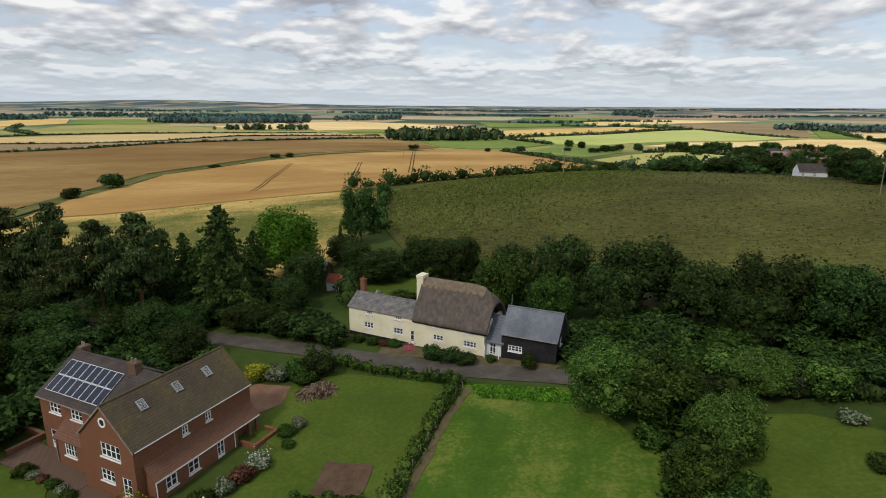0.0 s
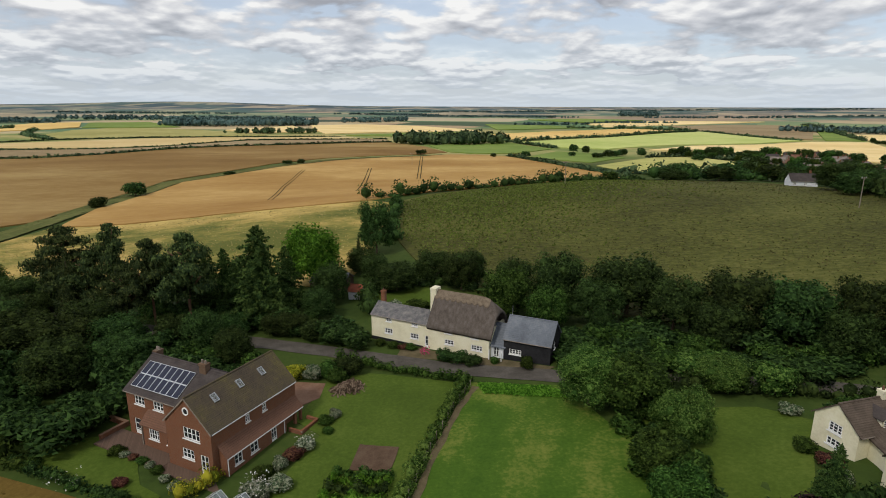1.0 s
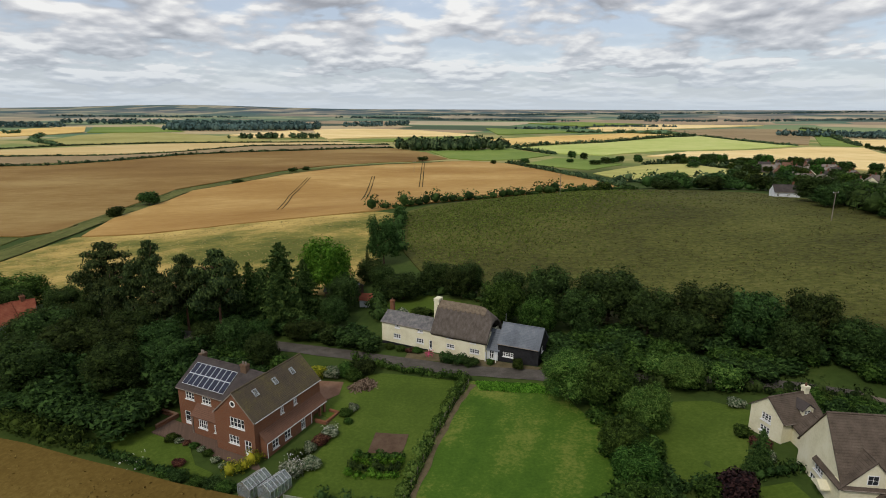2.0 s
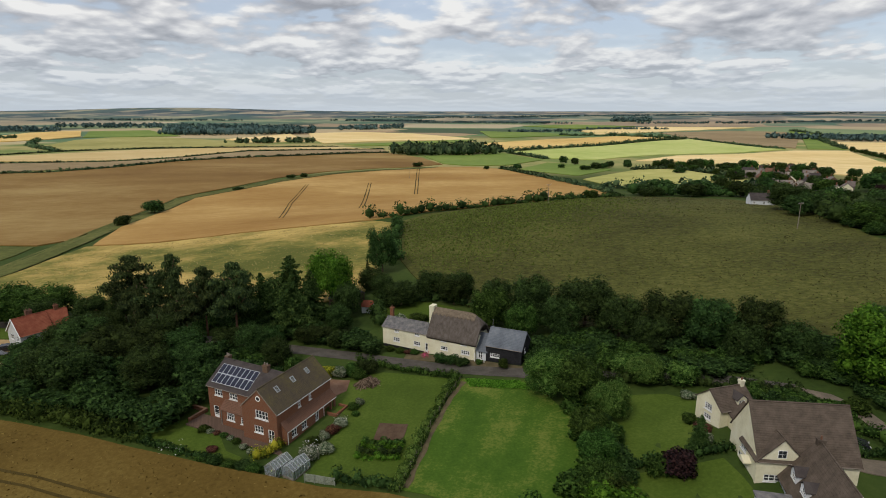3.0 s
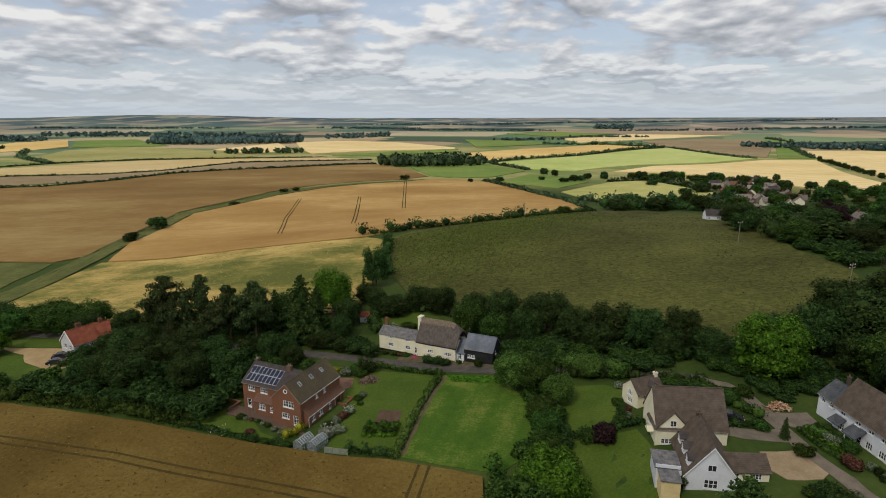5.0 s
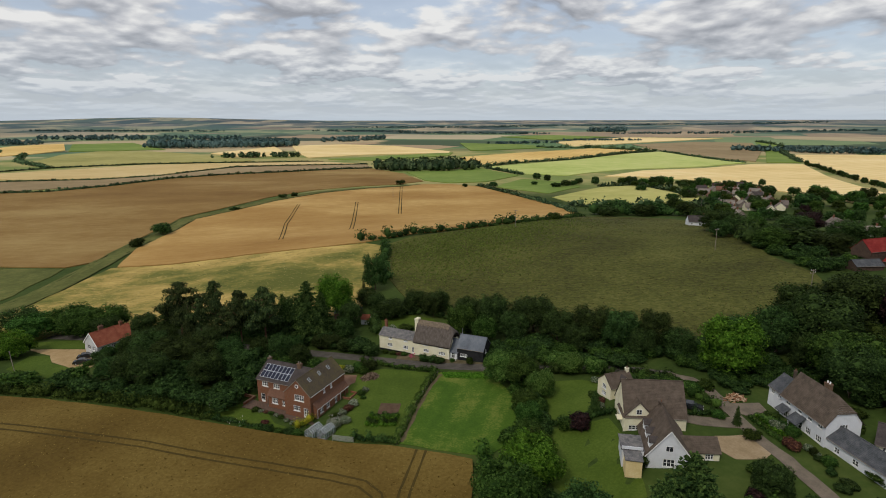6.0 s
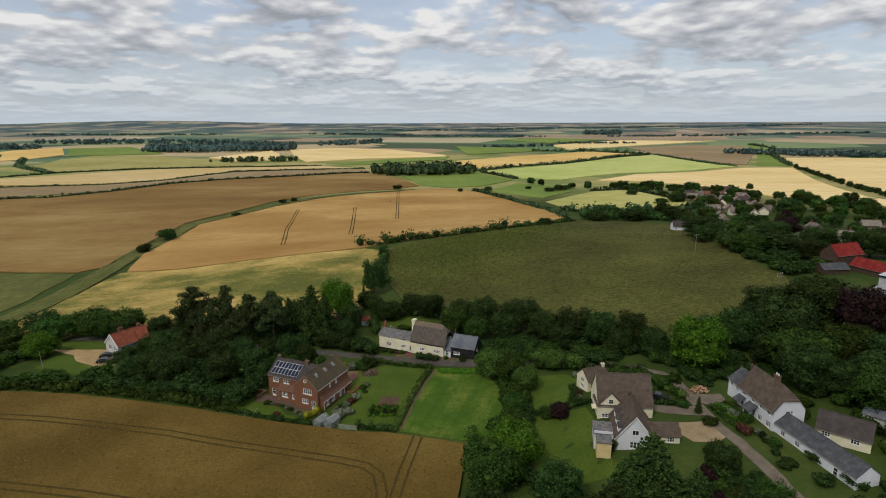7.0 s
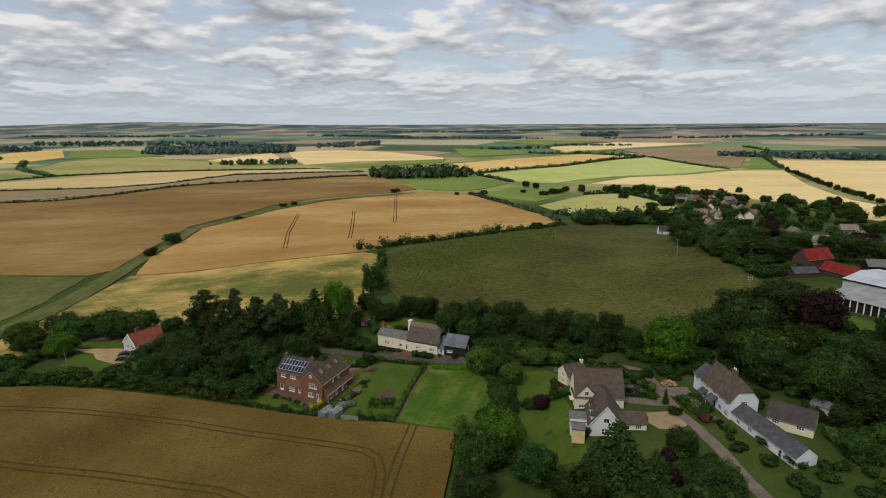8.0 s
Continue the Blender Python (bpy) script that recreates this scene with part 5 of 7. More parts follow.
# ---- the white house with its long low wing ----
def white_house():
    # x runs north along the ridge, y to the west... front faces west
    h = thing("house", 67.2, 16.0, 93.5, "white rendered house with a brown tiled half-hipped roof", "house", z=15.1)
    # after the turn: +x points north, +y points west, so the front wall lies at +y
    W = "render_white"
    m = Matrix.Translation((12.6, 0.0, 0)) @ pose(0, 0, 0, 0, 0, 180)  # front along x, facing west
    fr = [(1.2, 2.3, 3.5, 4.6, 2, 2), (4.4, 5.5, 3.5, 4.6, 2, 2), (7.0, 8.1, 3.5, 4.6, 2, 2), (9.5, 10.6, 3.5, 4.6, 2, 2), (1.0, 2.4, 0.9, 2.1, 3, 2), (6.9, 8.2, 0.9, 2.1, 3, 2), (9.4, 10.8, 0.9, 2.1, 3, 2), (5.0, 6.0, 0.05, 2.1, 1, 3, "door")]
    L, D, E, R = 11.5, 6.4, 5.0, 4.1
    build_wall(h, W, m, L, E, fr)
    build_wall(h, W, m @ Matrix.Translation((L, D, 0)) @ pose(0, 0, 0, 0, 0, 180), L, E)
    build_wall(h, W, m @ Matrix.Translation((0, D - 0.28, 0)) @ pose(0, 0, 0, 0, 0, -90), D - 0.56, E, gable=R - 0.3)
    build_wall(h, W, m @ Matrix.Translation((L, 0.28, 0)) @ pose(0, 0, 0, 0, 0, 90), D - 0.56, E, [(2.1, 3.7, 3.8, 4.75, 3, 2)])
    up = Shape()
    up.v = [(L - 0.28, 0, E), (L - 0.28, D, E), (L - 0.28, D * 0.72, E + R * 0.55), (L - 0.28, D * 0.28, E + R * 0.55), (L, 0, E), (L, D, E), (L, D * 0.72, E + R * 0.55), (L, D * 0.28, E + R * 0.55)]
    up.f = [(0, 3, 2, 1), (4, 5, 6, 7), (0, 1, 5, 4), (1, 2, 6, 5), (2, 3, 7, 6), (3, 0, 4, 7)]
    up.moved(m).make("gable", M[W], h)
    # half-hipped roof in stepped courses
    o, n = 0.35, 22
    rf = Shape()
    drop = o * R / (D / 2)
    for i in range(n):
        a, b = i / n, (i + 1) / n

        def end(f):
            z = f * (R + drop)
            cut = max(0.0, z - drop - R * 0.52)
            return L + 0.3 - cut * 1.25

        za, zb = E - drop + (R + drop) * a, E - drop + (R + drop) * b
        ya, yb = -o + (D / 2 + o) * a, -o + (D / 2 + o) * b
        rf.face((-0.2, ya, za + 0.035), (end(a), ya, za + 0.035), (end(b), yb, zb), (-0.2, yb, zb))
        rf.face((-0.2, ya, za), (end(a), ya, za), (end(a), ya, za + 0.035), (-0.2, ya, za + 0.035))
        rf.face((end(a), D - ya, za + 0.035), (-0.2, D - ya, za + 0.035), (-0.2, D - yb, zb), (end(b), D - yb, zb))
        rf.face((end(a), D - ya, za), (-0.2, D - ya, za), (-0.2, D - ya, za + 0.035), (end(a), D - ya, za + 0.035))
        if a >= 0.5:
            rf.face((end(a), ya, za + 0.035), (end(a), D - ya, za + 0.035), (end(b), D - yb, zb), (end(b), yb, zb))
    rf.face((-0.2, -o, E - drop - 0.12), (L + 0.3, -o, E - drop - 0.12), (L + 0.3, -o, E - drop), (-0.2, -o, E - drop))
    rf.moved(m).make("roof", M["tile_umber"], h, "brown tiled half-hipped roof")
    chimney(h, m @ Matrix.Translation((6.1, D / 2 + 0.6, 0)), 1.2, 0.8, 7.6, 9.8, "brick_brown", 2, "white_paint")
    gutter(h, m, L, -o - 0.04, E - drop - 0.05)
    # porch with a slate hood
    pm = m @ Matrix.Translation((4.4, -1.6, 0))
    for x in (0.1, 2.1):
        p = Shape()
        p.box(x - 0.07, x + 0.07, 0, 0.14, -0.8, 2.3)
        p.moved(pm).make("porch_post", M["white_paint"], h)
    slope(h, "porch_roof", "slate", pm @ Matrix.Translation((-0.3, -0.3, 2.25)), 2.8, 1.9, 1.2, 6)
    slope(h, "porch_roof", "slate", m @ Matrix.Translation((0.4, -1.5, 2.25)), 2.4, 1.5, 0.9, 6)
    # slated north end
    nm = m @ Matrix.Translation((-4.2, 0.3, 0))
    block(h, nm, 4.2, 5.4, 4.7, 2.2, W, "slate", front=[(0.7, 1.6, 3.3, 4.3, 2, 2), (2.6, 3.5, 3.3, 4.3, 2, 2)], left=[(2.0, 3.0, 3.2, 4.2, 2, 2)], courses=14)
    chimney(h, nm @ Matrix.Translation((0.5, 4.6, 0)), 0.45, 0.45, 5, 7.6, "tile_umber", 1)
    # long slated wing to the south
    lm = m @ Matrix.Translation((L + 0.02, 0.5, -0.3)) @ pose(0, 0, 0, 0, 0, 6)
    block(h, lm, 18.0, 4.6, 3.0, 1.8, W, "slate", front=[(1.5, 2.6, 1.1, 2.1, 2, 2), (5.0, 6.2, 1.1, 2.1, 2, 2), (9.0, 10.2, 1.1, 2.1, 2, 2), (13.5, 14.5, 0.05, 2.1, 1, 3, "door"), (16.5, 17.7, 1.1, 2.1, 2, 2)], courses=12, over=0.25)


white_house()


def simple_building(name, x, y, turn, L, W, eave, rise, wall, roof, label, category, wins=(), z=None, chim=False, group="", courses=10):
    h = thing(name, x, y, turn, label, category, z, group)
    block(h, Matrix.Translation((-L / 2, -W / 2, 0)), L, W, eave, rise, wall, roof, front=wins, courses=courses)
    if chim:
        chimney(h, Matrix.Translation((L * 0.3, 0.3, 0)), 0.8, 0.6, eave + rise - 1.0, eave + rise + 1.1)
    return h


# the garage behind the white house, the red-roofed bungalow, farm barns
simple_building("outbuilding", 78.6, 13.4, -41, 8.6, 6.2, 2.3, 2.4, "render_cream", "tile_dark", "low cream outbuilding with a brown tiled roof", "outbuilding", [(1.0, 2.4, 0.9, 2.0, 3, 2), (5.5, 6.9, 0.9, 2.0, 3, 2)])
simple_building("shed", 88.5, 17.5, -50, 5.0, 3.2, 2.0, 0.7, "grey_paint", "slate_pale", "small garden shed with a pale grey roof", "shed", [(1.0, 1.9, 0.9, 1.6, 2, 1)])


def bungalow():
    h = thing("house", -93.2, 78.2, 57, "bungalow with a red tiled roof and white barge boards", "house", z=8.5)
    block(h, Matrix.Translation((-1.0, -3.6, 0)), 6.3, 6.6, 2.6, 3.0, "grey_paint", "tile_red_brown", left=[(1.2, 2.8, 0.9, 2.1, 3, 2), (3.8, 5.2, 0.9, 2.1, 3, 2)], front=[(1.0, 2.4, 0.9, 2.0, 3, 2), (3.8, 5.2, 0.9, 2.0, 3, 2)], courses=14)
    block(h, Matrix.Translation((4.6, -2.6, 0.2)) @ pose(0, 0, 0, 0, 0, -22), 3.8, 5.6, 2.7, 2.7, "grey_paint", "tile_red_brown", courses=14)
    for sgn in (-1, 1):
        b = Shape()
        b.v = [(-1.25, -0.3, 5.75), (-1.25, -0.3, 5.45), (-1.25, -0.3 + sgn * 3.7, 2.05), (-1.25, -0.3 + sgn * 3.7, 2.35), (-1.15, -0.3, 5.75), (-1.15, -0.3, 5.45), (-1.15, -0.3 + sgn * 3.7, 2.05), (-1.15, -0.3 + sgn * 3.7, 2.35)]
        b.f = [(0, 1, 2, 3), (7, 6, 5, 4), (0, 3, 7, 4), (1, 5, 6, 2)]
        b.make("barge_board", M["white_paint"], h)
    chimney(h, Matrix.Translation((2.6, 0.8, 0)), 1.2, 0.8, 4.0, 6.4, "tile_rust")
    chimney(h, Matrix.Translation((7.4, -0.6, 0)), 0.8, 0.7, 4, 6.5, "brick_red")


bungalow()


def farm():
    simple_building("barn", 156.4, 125.0, 17.5, 13.5, 7.0, 4.6, 3.6, "board_brown", "tile_orange", "dark boarded barn with a red tiled roof", "barn", z=21.2, courses=20)
    simple_building("barn", 160.5, 111.5, -74, 17.0, 6.5, 2.5, 2.6, "board_brown", "tile_orange", "long low barn with a red tiled roof", "barn", z=20.4, courses=18)
    simple_building("barn", 147.0, 116.5, 4, 10.0, 5.0, 2.1, 1.7, "board_brown", "slate", "small dark barn with a grey roof", "barn", z=20.2)
    simple_building("barn", 186.0, 122.0, -14, 18.0, 6.0, 2.8, 2.2, "board_black", "slate_stone", "long low farm building with a grey roof", "barn", z=20)
    h = thing("farm_shed", 142.3, 88.7, -62, "large grey farm shed with a pale roof and an open front", "farm shed", z=20.3)
    L, D = 38.0, 24.0
    b = Shape()
    b.box(0, L, D - 0.2, D, -1.5, 6.5)
    b.box(0, 0.2, 0, D - 0.2, -1.5, 6.5)
    b.box(L - 0.2, L, 0, D - 0.2, -1.5, 6.5)
    b.box(0.2, L - 0.2, 0, 0.2, -1.5, 6.5)
    b.make("wall", M["grey_paint"], h)
    g = Shape()
    g.box(-0.3, L + 0.3, -0.5, -0.25, 6.35, 6.75)
    g.make("gutter", M["board_black"], h, "dark gutter")
    slope(h, "roof", "sheet_roof", Matrix.Translation((-0.4, -0.25, 6.7)), L + 0.8, D / 2 + 0.25, 1.2, 4)
    slope(h, "roof", "sheet_roof", Matrix.Translation((L + 0.4, D + 0.4, 6.7)) @ pose(0, 0, 0, 0, 0, 180), L + 0.8, D / 2 + 0.4, 1.2, 4)
    slope(h, "lean_to_roof", "sheet_weathered", Matrix.Translation((2.5, -13.2, 3.7)), L - 2.5, 13.0, 2.4, 6)
    # near-black sheet added close behind the posts as the shade of the open inside
    bk = Shape()
    bk.box(3.0, L - 0.5, -12.4, -12.2, -1.5, 3.7)
    bk.make("back_wall", M["inside_shade"], h, "dark sheet for the shade inside an open front")
    for i in range(18):
        p = Shape()
        p.box(2.8 + i * 2.0, 3.1 + i * 2.0, -12.9, -12.6, -1.5, 3.6)
        p.make("post", M["white_paint"], h, "white post")
    simple_building("house", 137.5, 222, -8, 10, 6, 2.8, 2.6, "render_white", "tile_dark", "small white cottage with a dark roof at the field edge", "house", [(1.0, 2.0, 0.9, 2.0, 2, 2), (5, 6, 0.9, 2.0, 2, 2)], chim=True)


farm()


def village():
    rng = random.Random(12)
    roofs = ["tile_grey", "tile_grey", "tile_dark", "tile_grey", "tile_grey", "tile_rust", "tile_grey", "tile_dark", "tile_grey"]
    kinds = []
    for i, rf in enumerate(roofs):
        w = "render_cream" if i in (2, 8) else ("brick_brown" if i in (1, 5) else "tile_grey")
        kinds.append((w, rf))
    first = {}
    spots = []
    for gx, gy in itertools_grid(4, 11):
        x = 186 + gx * 14 + gy * 5.4 + rng.uniform(-3, 3)
        y = 270 + gy * 16.5 + gx * 6 + rng.uniform(-4, 4)
        if rng.random() < 0.18:
            continue
        spots.append((x, y))
    spots += [(205, 190), (222, 172), (238, 205), (262, 180), (250, 232), (280, 215), (300, 190), (214, 226)]
    for i, (x, y) in enumerate(spots):
        k = i % len(kinds)
        t = rng.choice((-18, 72)) + rng.uniform(-12, 12)
        if k not in first:
            wall, roof = kinds[k]
            first[k] = simple_building("house", x, y, t, 9.5 - k % 3, 6, 2.6 + 1.0 * (k % 2), 2.6, wall, roof, "village house with a " + {"tile_grey": "grey-brown", "tile_dark": "dark brown", "tile_red_brown": "red-brown", "tile_rust": "rusty brown"}[roof] + " tiled roof", "house",
                                       [(1.0, 2.4, 0.9, 2.1, 3, 2), (4.6, 6.0, 0.9, 2.1, 3, 2)], chim=True, group="village houses", courses=6)
        else:
            copy_thing(first[k], pose(x, y, hz(x, y), 0, 0, t))


def itertools_grid(a, b):
    return [(i, j) for i in range(a) for j in range(b)]


village()

# ---- plants ----


def leaf_tris(c, nrm, size, rng):
    """Small three-cornered leaf sprays at points c that face roughly along nrm."""
    n = len(c)
    nrm = nrm + rng.normal(0, 0.75, (n, 3))
    nrm /= np.linalg.norm(nrm, axis=1)[:, None] + 1e-9
    t = np.cross(nrm, rng.normal(0, 1, (n, 3)))
    t /= np.linalg.norm(t, axis=1)[:, None] + 1e-9
    b = np.cross(nrm, t)
    s = size * rng.uniform(0.6, 1.6, (n, 1))
    a = rng.uniform(0.4, 0.8, (n, 1))
    q = np.stack([c - t * s, c + t * s * 0.7 - b * s * a, c + t * s * 0.7 + b * s * a], 1)
    return q.reshape(-1, 3)


def tri_faces(n, k=0):
    return [(k + 3 * i, k + 3 * i + 1, k + 3 * i + 2) for i in range(n)]


def sphere_pts(rng, n):
    v = rng.normal(0, 1, (n, 3))
    return v / (np.linalg.norm(v, axis=1)[:, None] + 1e-9)


CORE = None


def core_sphere():
    """A coarse unit ball, for the dark inside of a crown."""
    global CORE
    if CORE is None:
        bm = bmesh.new()
        bmesh.ops.create_icosphere(bm, subdivisions=1, radius=1.0)
        bm.verts.index_update()
        CORE = (np.array([v.co[:] for v in bm.verts]), [tuple(v.index for v in f.verts) for f in bm.faces])
        bm.free()
    return CORE


SOFT = {}


def soften(ob, nrm):
    """Leaves shade as part of the round mass that they grow on."""
    nrm = nrm / (np.linalg.norm(nrm, axis=1)[:, None] + 1e-9)
    ob.data.polygons.foreach_set("use_smooth", [True] * len(ob.data.polygons))
    ob.data.normals_split_custom_set_from_vertices(nrm.tolist())
    return nrm


def crown_arrays(lobes, leaves, size, rng, fill=0.8, low_cut=-0.55):
    """Leaves over a set of lobes (centre, radii); returns vertices, faces and normals."""
    cv, cf = core_sphere()
    verts, faces, norms, k = [], [], [], 0
    area = np.array([r[0] * r[1] + r[1] * r[2] + r[0] * r[2] for _, r in lobes])
    counts = np.maximum(8, (leaves * area / area.sum()).astype(int))
    centre = np.mean([c for c, _ in lobes], axis=0)
    for (c, r), n in zip(lobes, counts):
        jitter = 1 + rng.normal(0, 0.10, (len(cv), 1))
        verts.append(np.array(c) + cv * np.array(r) * fill * jitter)
        norms.append(cv)
        faces += [tuple(i + k for i in f) for f in cf]
        k += len(cv)
        d = sphere_pts(rng, int(n * 1.35))
        d = d[d[:, 2] > low_cut][:n]
        p = np.array(c) + d * np.array(r) * rng.uniform(0.74, 1.24, (len(d), 1))
        out = p - centre
        out /= np.linalg.norm(out, axis=1)[:, None] + 1e-9
        way = d * 0.5 + out * 0.5
        q = leaf_tris(p, way + np.array((0, 0, 0.35)), size, rng)
        verts.append(q)
        norms.append(np.repeat(way * 0.8 + np.array((0, 0, 0.22)) + rng.normal(0, 0.42, (len(p), 3)), 3, axis=0))
        faces += tri_faces(len(p), k)
        k += len(q)
    return np.concatenate(verts), faces, np.concatenate(norms)


def broad_lobes(rng, n, low=0.10, wide=0.5):
    """Lobes of a round-headed tree of height 1 and half-width wide."""
    lobes = [((0, 0, 0.58), (wide * 0.62, wide * 0.62, 0.28)), ((0, 0, 0.32), (wide * 0.55, wide * 0.55, 0.2))]
    for i in range(n):
        a = i * 2.4 + rng.uniform(-0.5, 0.5)
        zc = rng.uniform(low + 0.12, 0.84)
        f = (zc - low) / (1 - low)
        rad = wide * (0.72 * math.sin(math.pi * min(0.98, 0.24 + 0.70 * f)) ** 0.7) * rng.uniform(0.72, 1.05)
        s = rng.uniform(0.06, 0.17)
        lobes.append(((rad * math.cos(a), rad * math.sin(a), zc), (s * wide * 1.75, s * wide * 1.75, s * 1.05)))
    return lobes


def trunk_shape(h, r, limbs, rng, wide):
    s = Shape()
    x = y = 0.0
    z = -0.04
    seg = 4
    for i in range(seg):
        nx, ny, nz = x + rng.uniform(-0.012, 0.012), y + rng.uniform(-0.012, 0.012), z + h / seg
        s.tube((x, y, z), (nx, ny, nz), r * (1 - 0.75 * i / seg), r * (1 - 0.75 * (i + 1) / seg), 7)
        x, y, z = nx, ny, nz
    for i in range(limbs):
        a = i * 2.4
        z0 = h * rng.uniform(0.4, 0.85)
        s.tube((0, 0, z0), (math.cos(a) * wide * 0.6, math.sin(a) * wide * 0.6, z0 + rng.uniform(0.08, 0.2)), r * 0.4, r * 0.12, 5)
    return s


def pine_lobes(rng):
    """Ragged tufts of needles on crooked boughs, high on a bare trunk."""
    lobes = []
    for i in range(15):
        f = i / 14
        z = 0.36 + 0.60 * f
        a = i * 2.4 + rng.uniform(-0.8, 0.8)
        reach = (0.33 * (1 - f ** 2.2) ** 0.7 + 0.03) * rng.uniform(0.55, 1.15)
        for k in range(7):
            u = reach * (0.12 + 0.88 * k / 6)
            b_ = a + rng.uniform(-0.28, 0.28)
            s = rng.uniform(0.036, 0.072) * (1.25 - 0.45 * f)
            lobes.append(((u * math.cos(b_), u * math.sin(b_), z + 0.07 * u / 0.33 * rng.uniform(0.2, 1.2)), (s * 1.2, s * 1.2, s * 0.85)))
    return lobes


def fir_arrays(rng, pr, leaves, size, wide=0.5, boughs=150, droop=0.09, bare=0.05):
    """Feathery drooping boughs round a straight stem, narrowing to a pointed top."""
    cv, cf = core_sphere()
    verts, faces, k = [], [], 0
    for i in range(7):
        f = i / 7
        r = wide * 0.42 * (1 - f)
        verts.append(cv * np.array((r, r, 0.11)) + np.array((0, 0, bare + 0.1 + 0.8 * f)))
        faces += [tuple(n + k for n in q) for q in cf]
        k += len(cv)
    per = leaves // boughs
    for i in range(boughs):
        f = (i / boughs) ** 1.25
        z = bare + (0.98 - bare) * f
        a = i * 2.4 + pr.uniform(-0.3, 0.3)
        L = (wide * (1 - f) ** 0.68 + 0.01) * pr.uniform(0.72, 1.12)
        n = max(14, int(per * (1.6 - 1.3 * f)))
        t = rng.uniform(0.12, 1.0, n) ** 0.8
        side = rng.normal(0, 1, n) * 0.13 * L * (1.15 - 0.8 * t)
        x, y = L * t * math.cos(a) - side * math.sin(a), L * t * math.sin(a) + side * math.cos(a)
        zz_ = z - droop * (1 - f) * t ** 2 + rng.normal(0, 0.008, n)
        nr = np.stack([np.full(n, 0.5 * math.cos(a)), np.full(n, 0.5 * math.sin(a)), np.full(n, 0.9)], 1)
        q = leaf_tris(np.stack([x, y, zz_], 1), nr, size, rng)
        verts.append(q)
        faces += tri_faces(n, k)
        k += len(q)
    return np.concatenate(verts), faces


PLANTS = {}


def plant(kind, form, leafmat, seed, leaves, size, label, category, bark="bark"):
    """A model plant of height 1 and width 1: an Empty with a trunk and a crown."""
    rng = np.random.default_rng(seed)
    pr = random.Random(seed)
    e = new(kind)
    tagged(e, label, category)
    if form == "broad":
        lobes = broad_lobes(pr, 64)
        trunk_shape(0.62, 0.028, 6, pr, 0.5).make("trunk", M[bark], e, smooth=True)
    elif form == "pine":
        lobes = pine_lobes(pr)
        lobes = [((x * 1.7, y * 1.7, z), (a * 1.7, b * 1.7, c)) for (x, y, z), (a, b, c) in lobes]
        trunk_shape(0.92, 0.030, 9, pr, 0.4).make("trunk", M["bark_red"], e, smooth=True)
    elif form == "fir":
        trunk_shape(0.94, 0.035, 0, pr, 0.4).make("trunk", M[bark], e, smooth=True)
    elif form == "bush":
        lobes = [((0, 0, 0.38), (0.36, 0.36, 0.36))]
        for i in range(11):
            a = i * 2.4 + pr.uniform(-0.3, 0.3)
            rad, s = pr.uniform(0.12, 0.33), pr.uniform(0.14, 0.22)
            lobes.append(((rad * math.cos(a), rad * math.sin(a), pr.uniform(0.2, 0.78) * (1 - 0.5 * rad)), (s, s, s * 1.05)))
        trunk_shape(0.4, 0.03, 3, pr, 0.3).make("stem", M[bark], e, smooth=True)
    if form == "fir":
        v, f = fir_arrays(rng, pr, leaves, size)
        mesh_ob("crown", v.tolist(), f, M[leafmat], e)
    else:
        v, f, n = crown_arrays(lobes, leaves, size, rng, 0.5 if form == "pine" else 0.52)
        ob = mesh_ob("foliage" if form == "bush" else "crown", v.tolist(), f, M[leafmat], e)
        SOFT[ob.data.name] = soften(ob, n)
    PLANTS.setdefault(kind + leafmat, []).append(e)
    e.location = (0, 0, -500)
    return e


MODELS = {}


def model(key, n, *spec):
    MODELS[key] = [plant(spec[0], spec[1], spec[2], 100 + 17 * i + len(MODELS) * 7, *spec[3:]) for i in range(n)]


model("oak", 4, "tree", "broad", "leaf_dark", 9200, 0.0175, "dark green broadleaved tree in full leaf", "tree")
model("ash", 4, "tree", "broad", "leaf_mid", 9200, 0.0182, "mid green broadleaved tree in full leaf", "tree")
model("bright", 2, "tree", "broad", "leaf_bright", 12000, 0.0175, "bright green maple tree in full leaf", "tree")
model("sallow", 2, "tree", "broad", "leaf_sage", 22000, 0.0125, "fresh green willowy tree in full leaf", "tree")
model("copper", 1, "tree", "broad", "leaf_copper", 9200, 0.019, "dark copper beech in full leaf", "tree")
model("pine", 2, "tree", "pine", "needle", 9000, 0.017, "dark Scots pine with a bare reddish trunk", "tree")
model("fir", 3, "tree", "fir", "needle_green", 10000, 0.018, "dark green conifer with drooping tiers", "tree")
model("spire", 1, "tree", "fir", "needle", 9000, 0.016, "narrow dark spruce with a pointed top", "tree")
model("bush", 3, "shrub", "bush", "leaf_mid", 2050, 0.043, "rounded green garden shrub", "shrub")
model("darkbush", 3, "shrub", "bush", "leaf_dark", 2050, 0.043, "dark green rounded leafy shrub", "shrub")
model("lime", 2, "shrub", "bush", "leaf_lime", 2050, 0.043, "yellow-green clipped garden shrub", "shrub")
model("pale", 2, "shrub", "bush", "leaf_pale", 2050, 0.043, "pale flowering rounded garden shrub", "shrub")
model("red", 1, "shrub", "bush", "leaf_red", 2050, 0.043, "reddish-brown leaved garden shrub", "shrub")
model("brightbush", 2, "shrub", "bush", "leaf_sage", 4200, 0.030, "fresh green leafy shrub", "shrub")
model("copperbush", 1, "shrub", "bush", "leaf_copper", 2050, 0.043, "dark purple leaved garden shrub", "shrub")
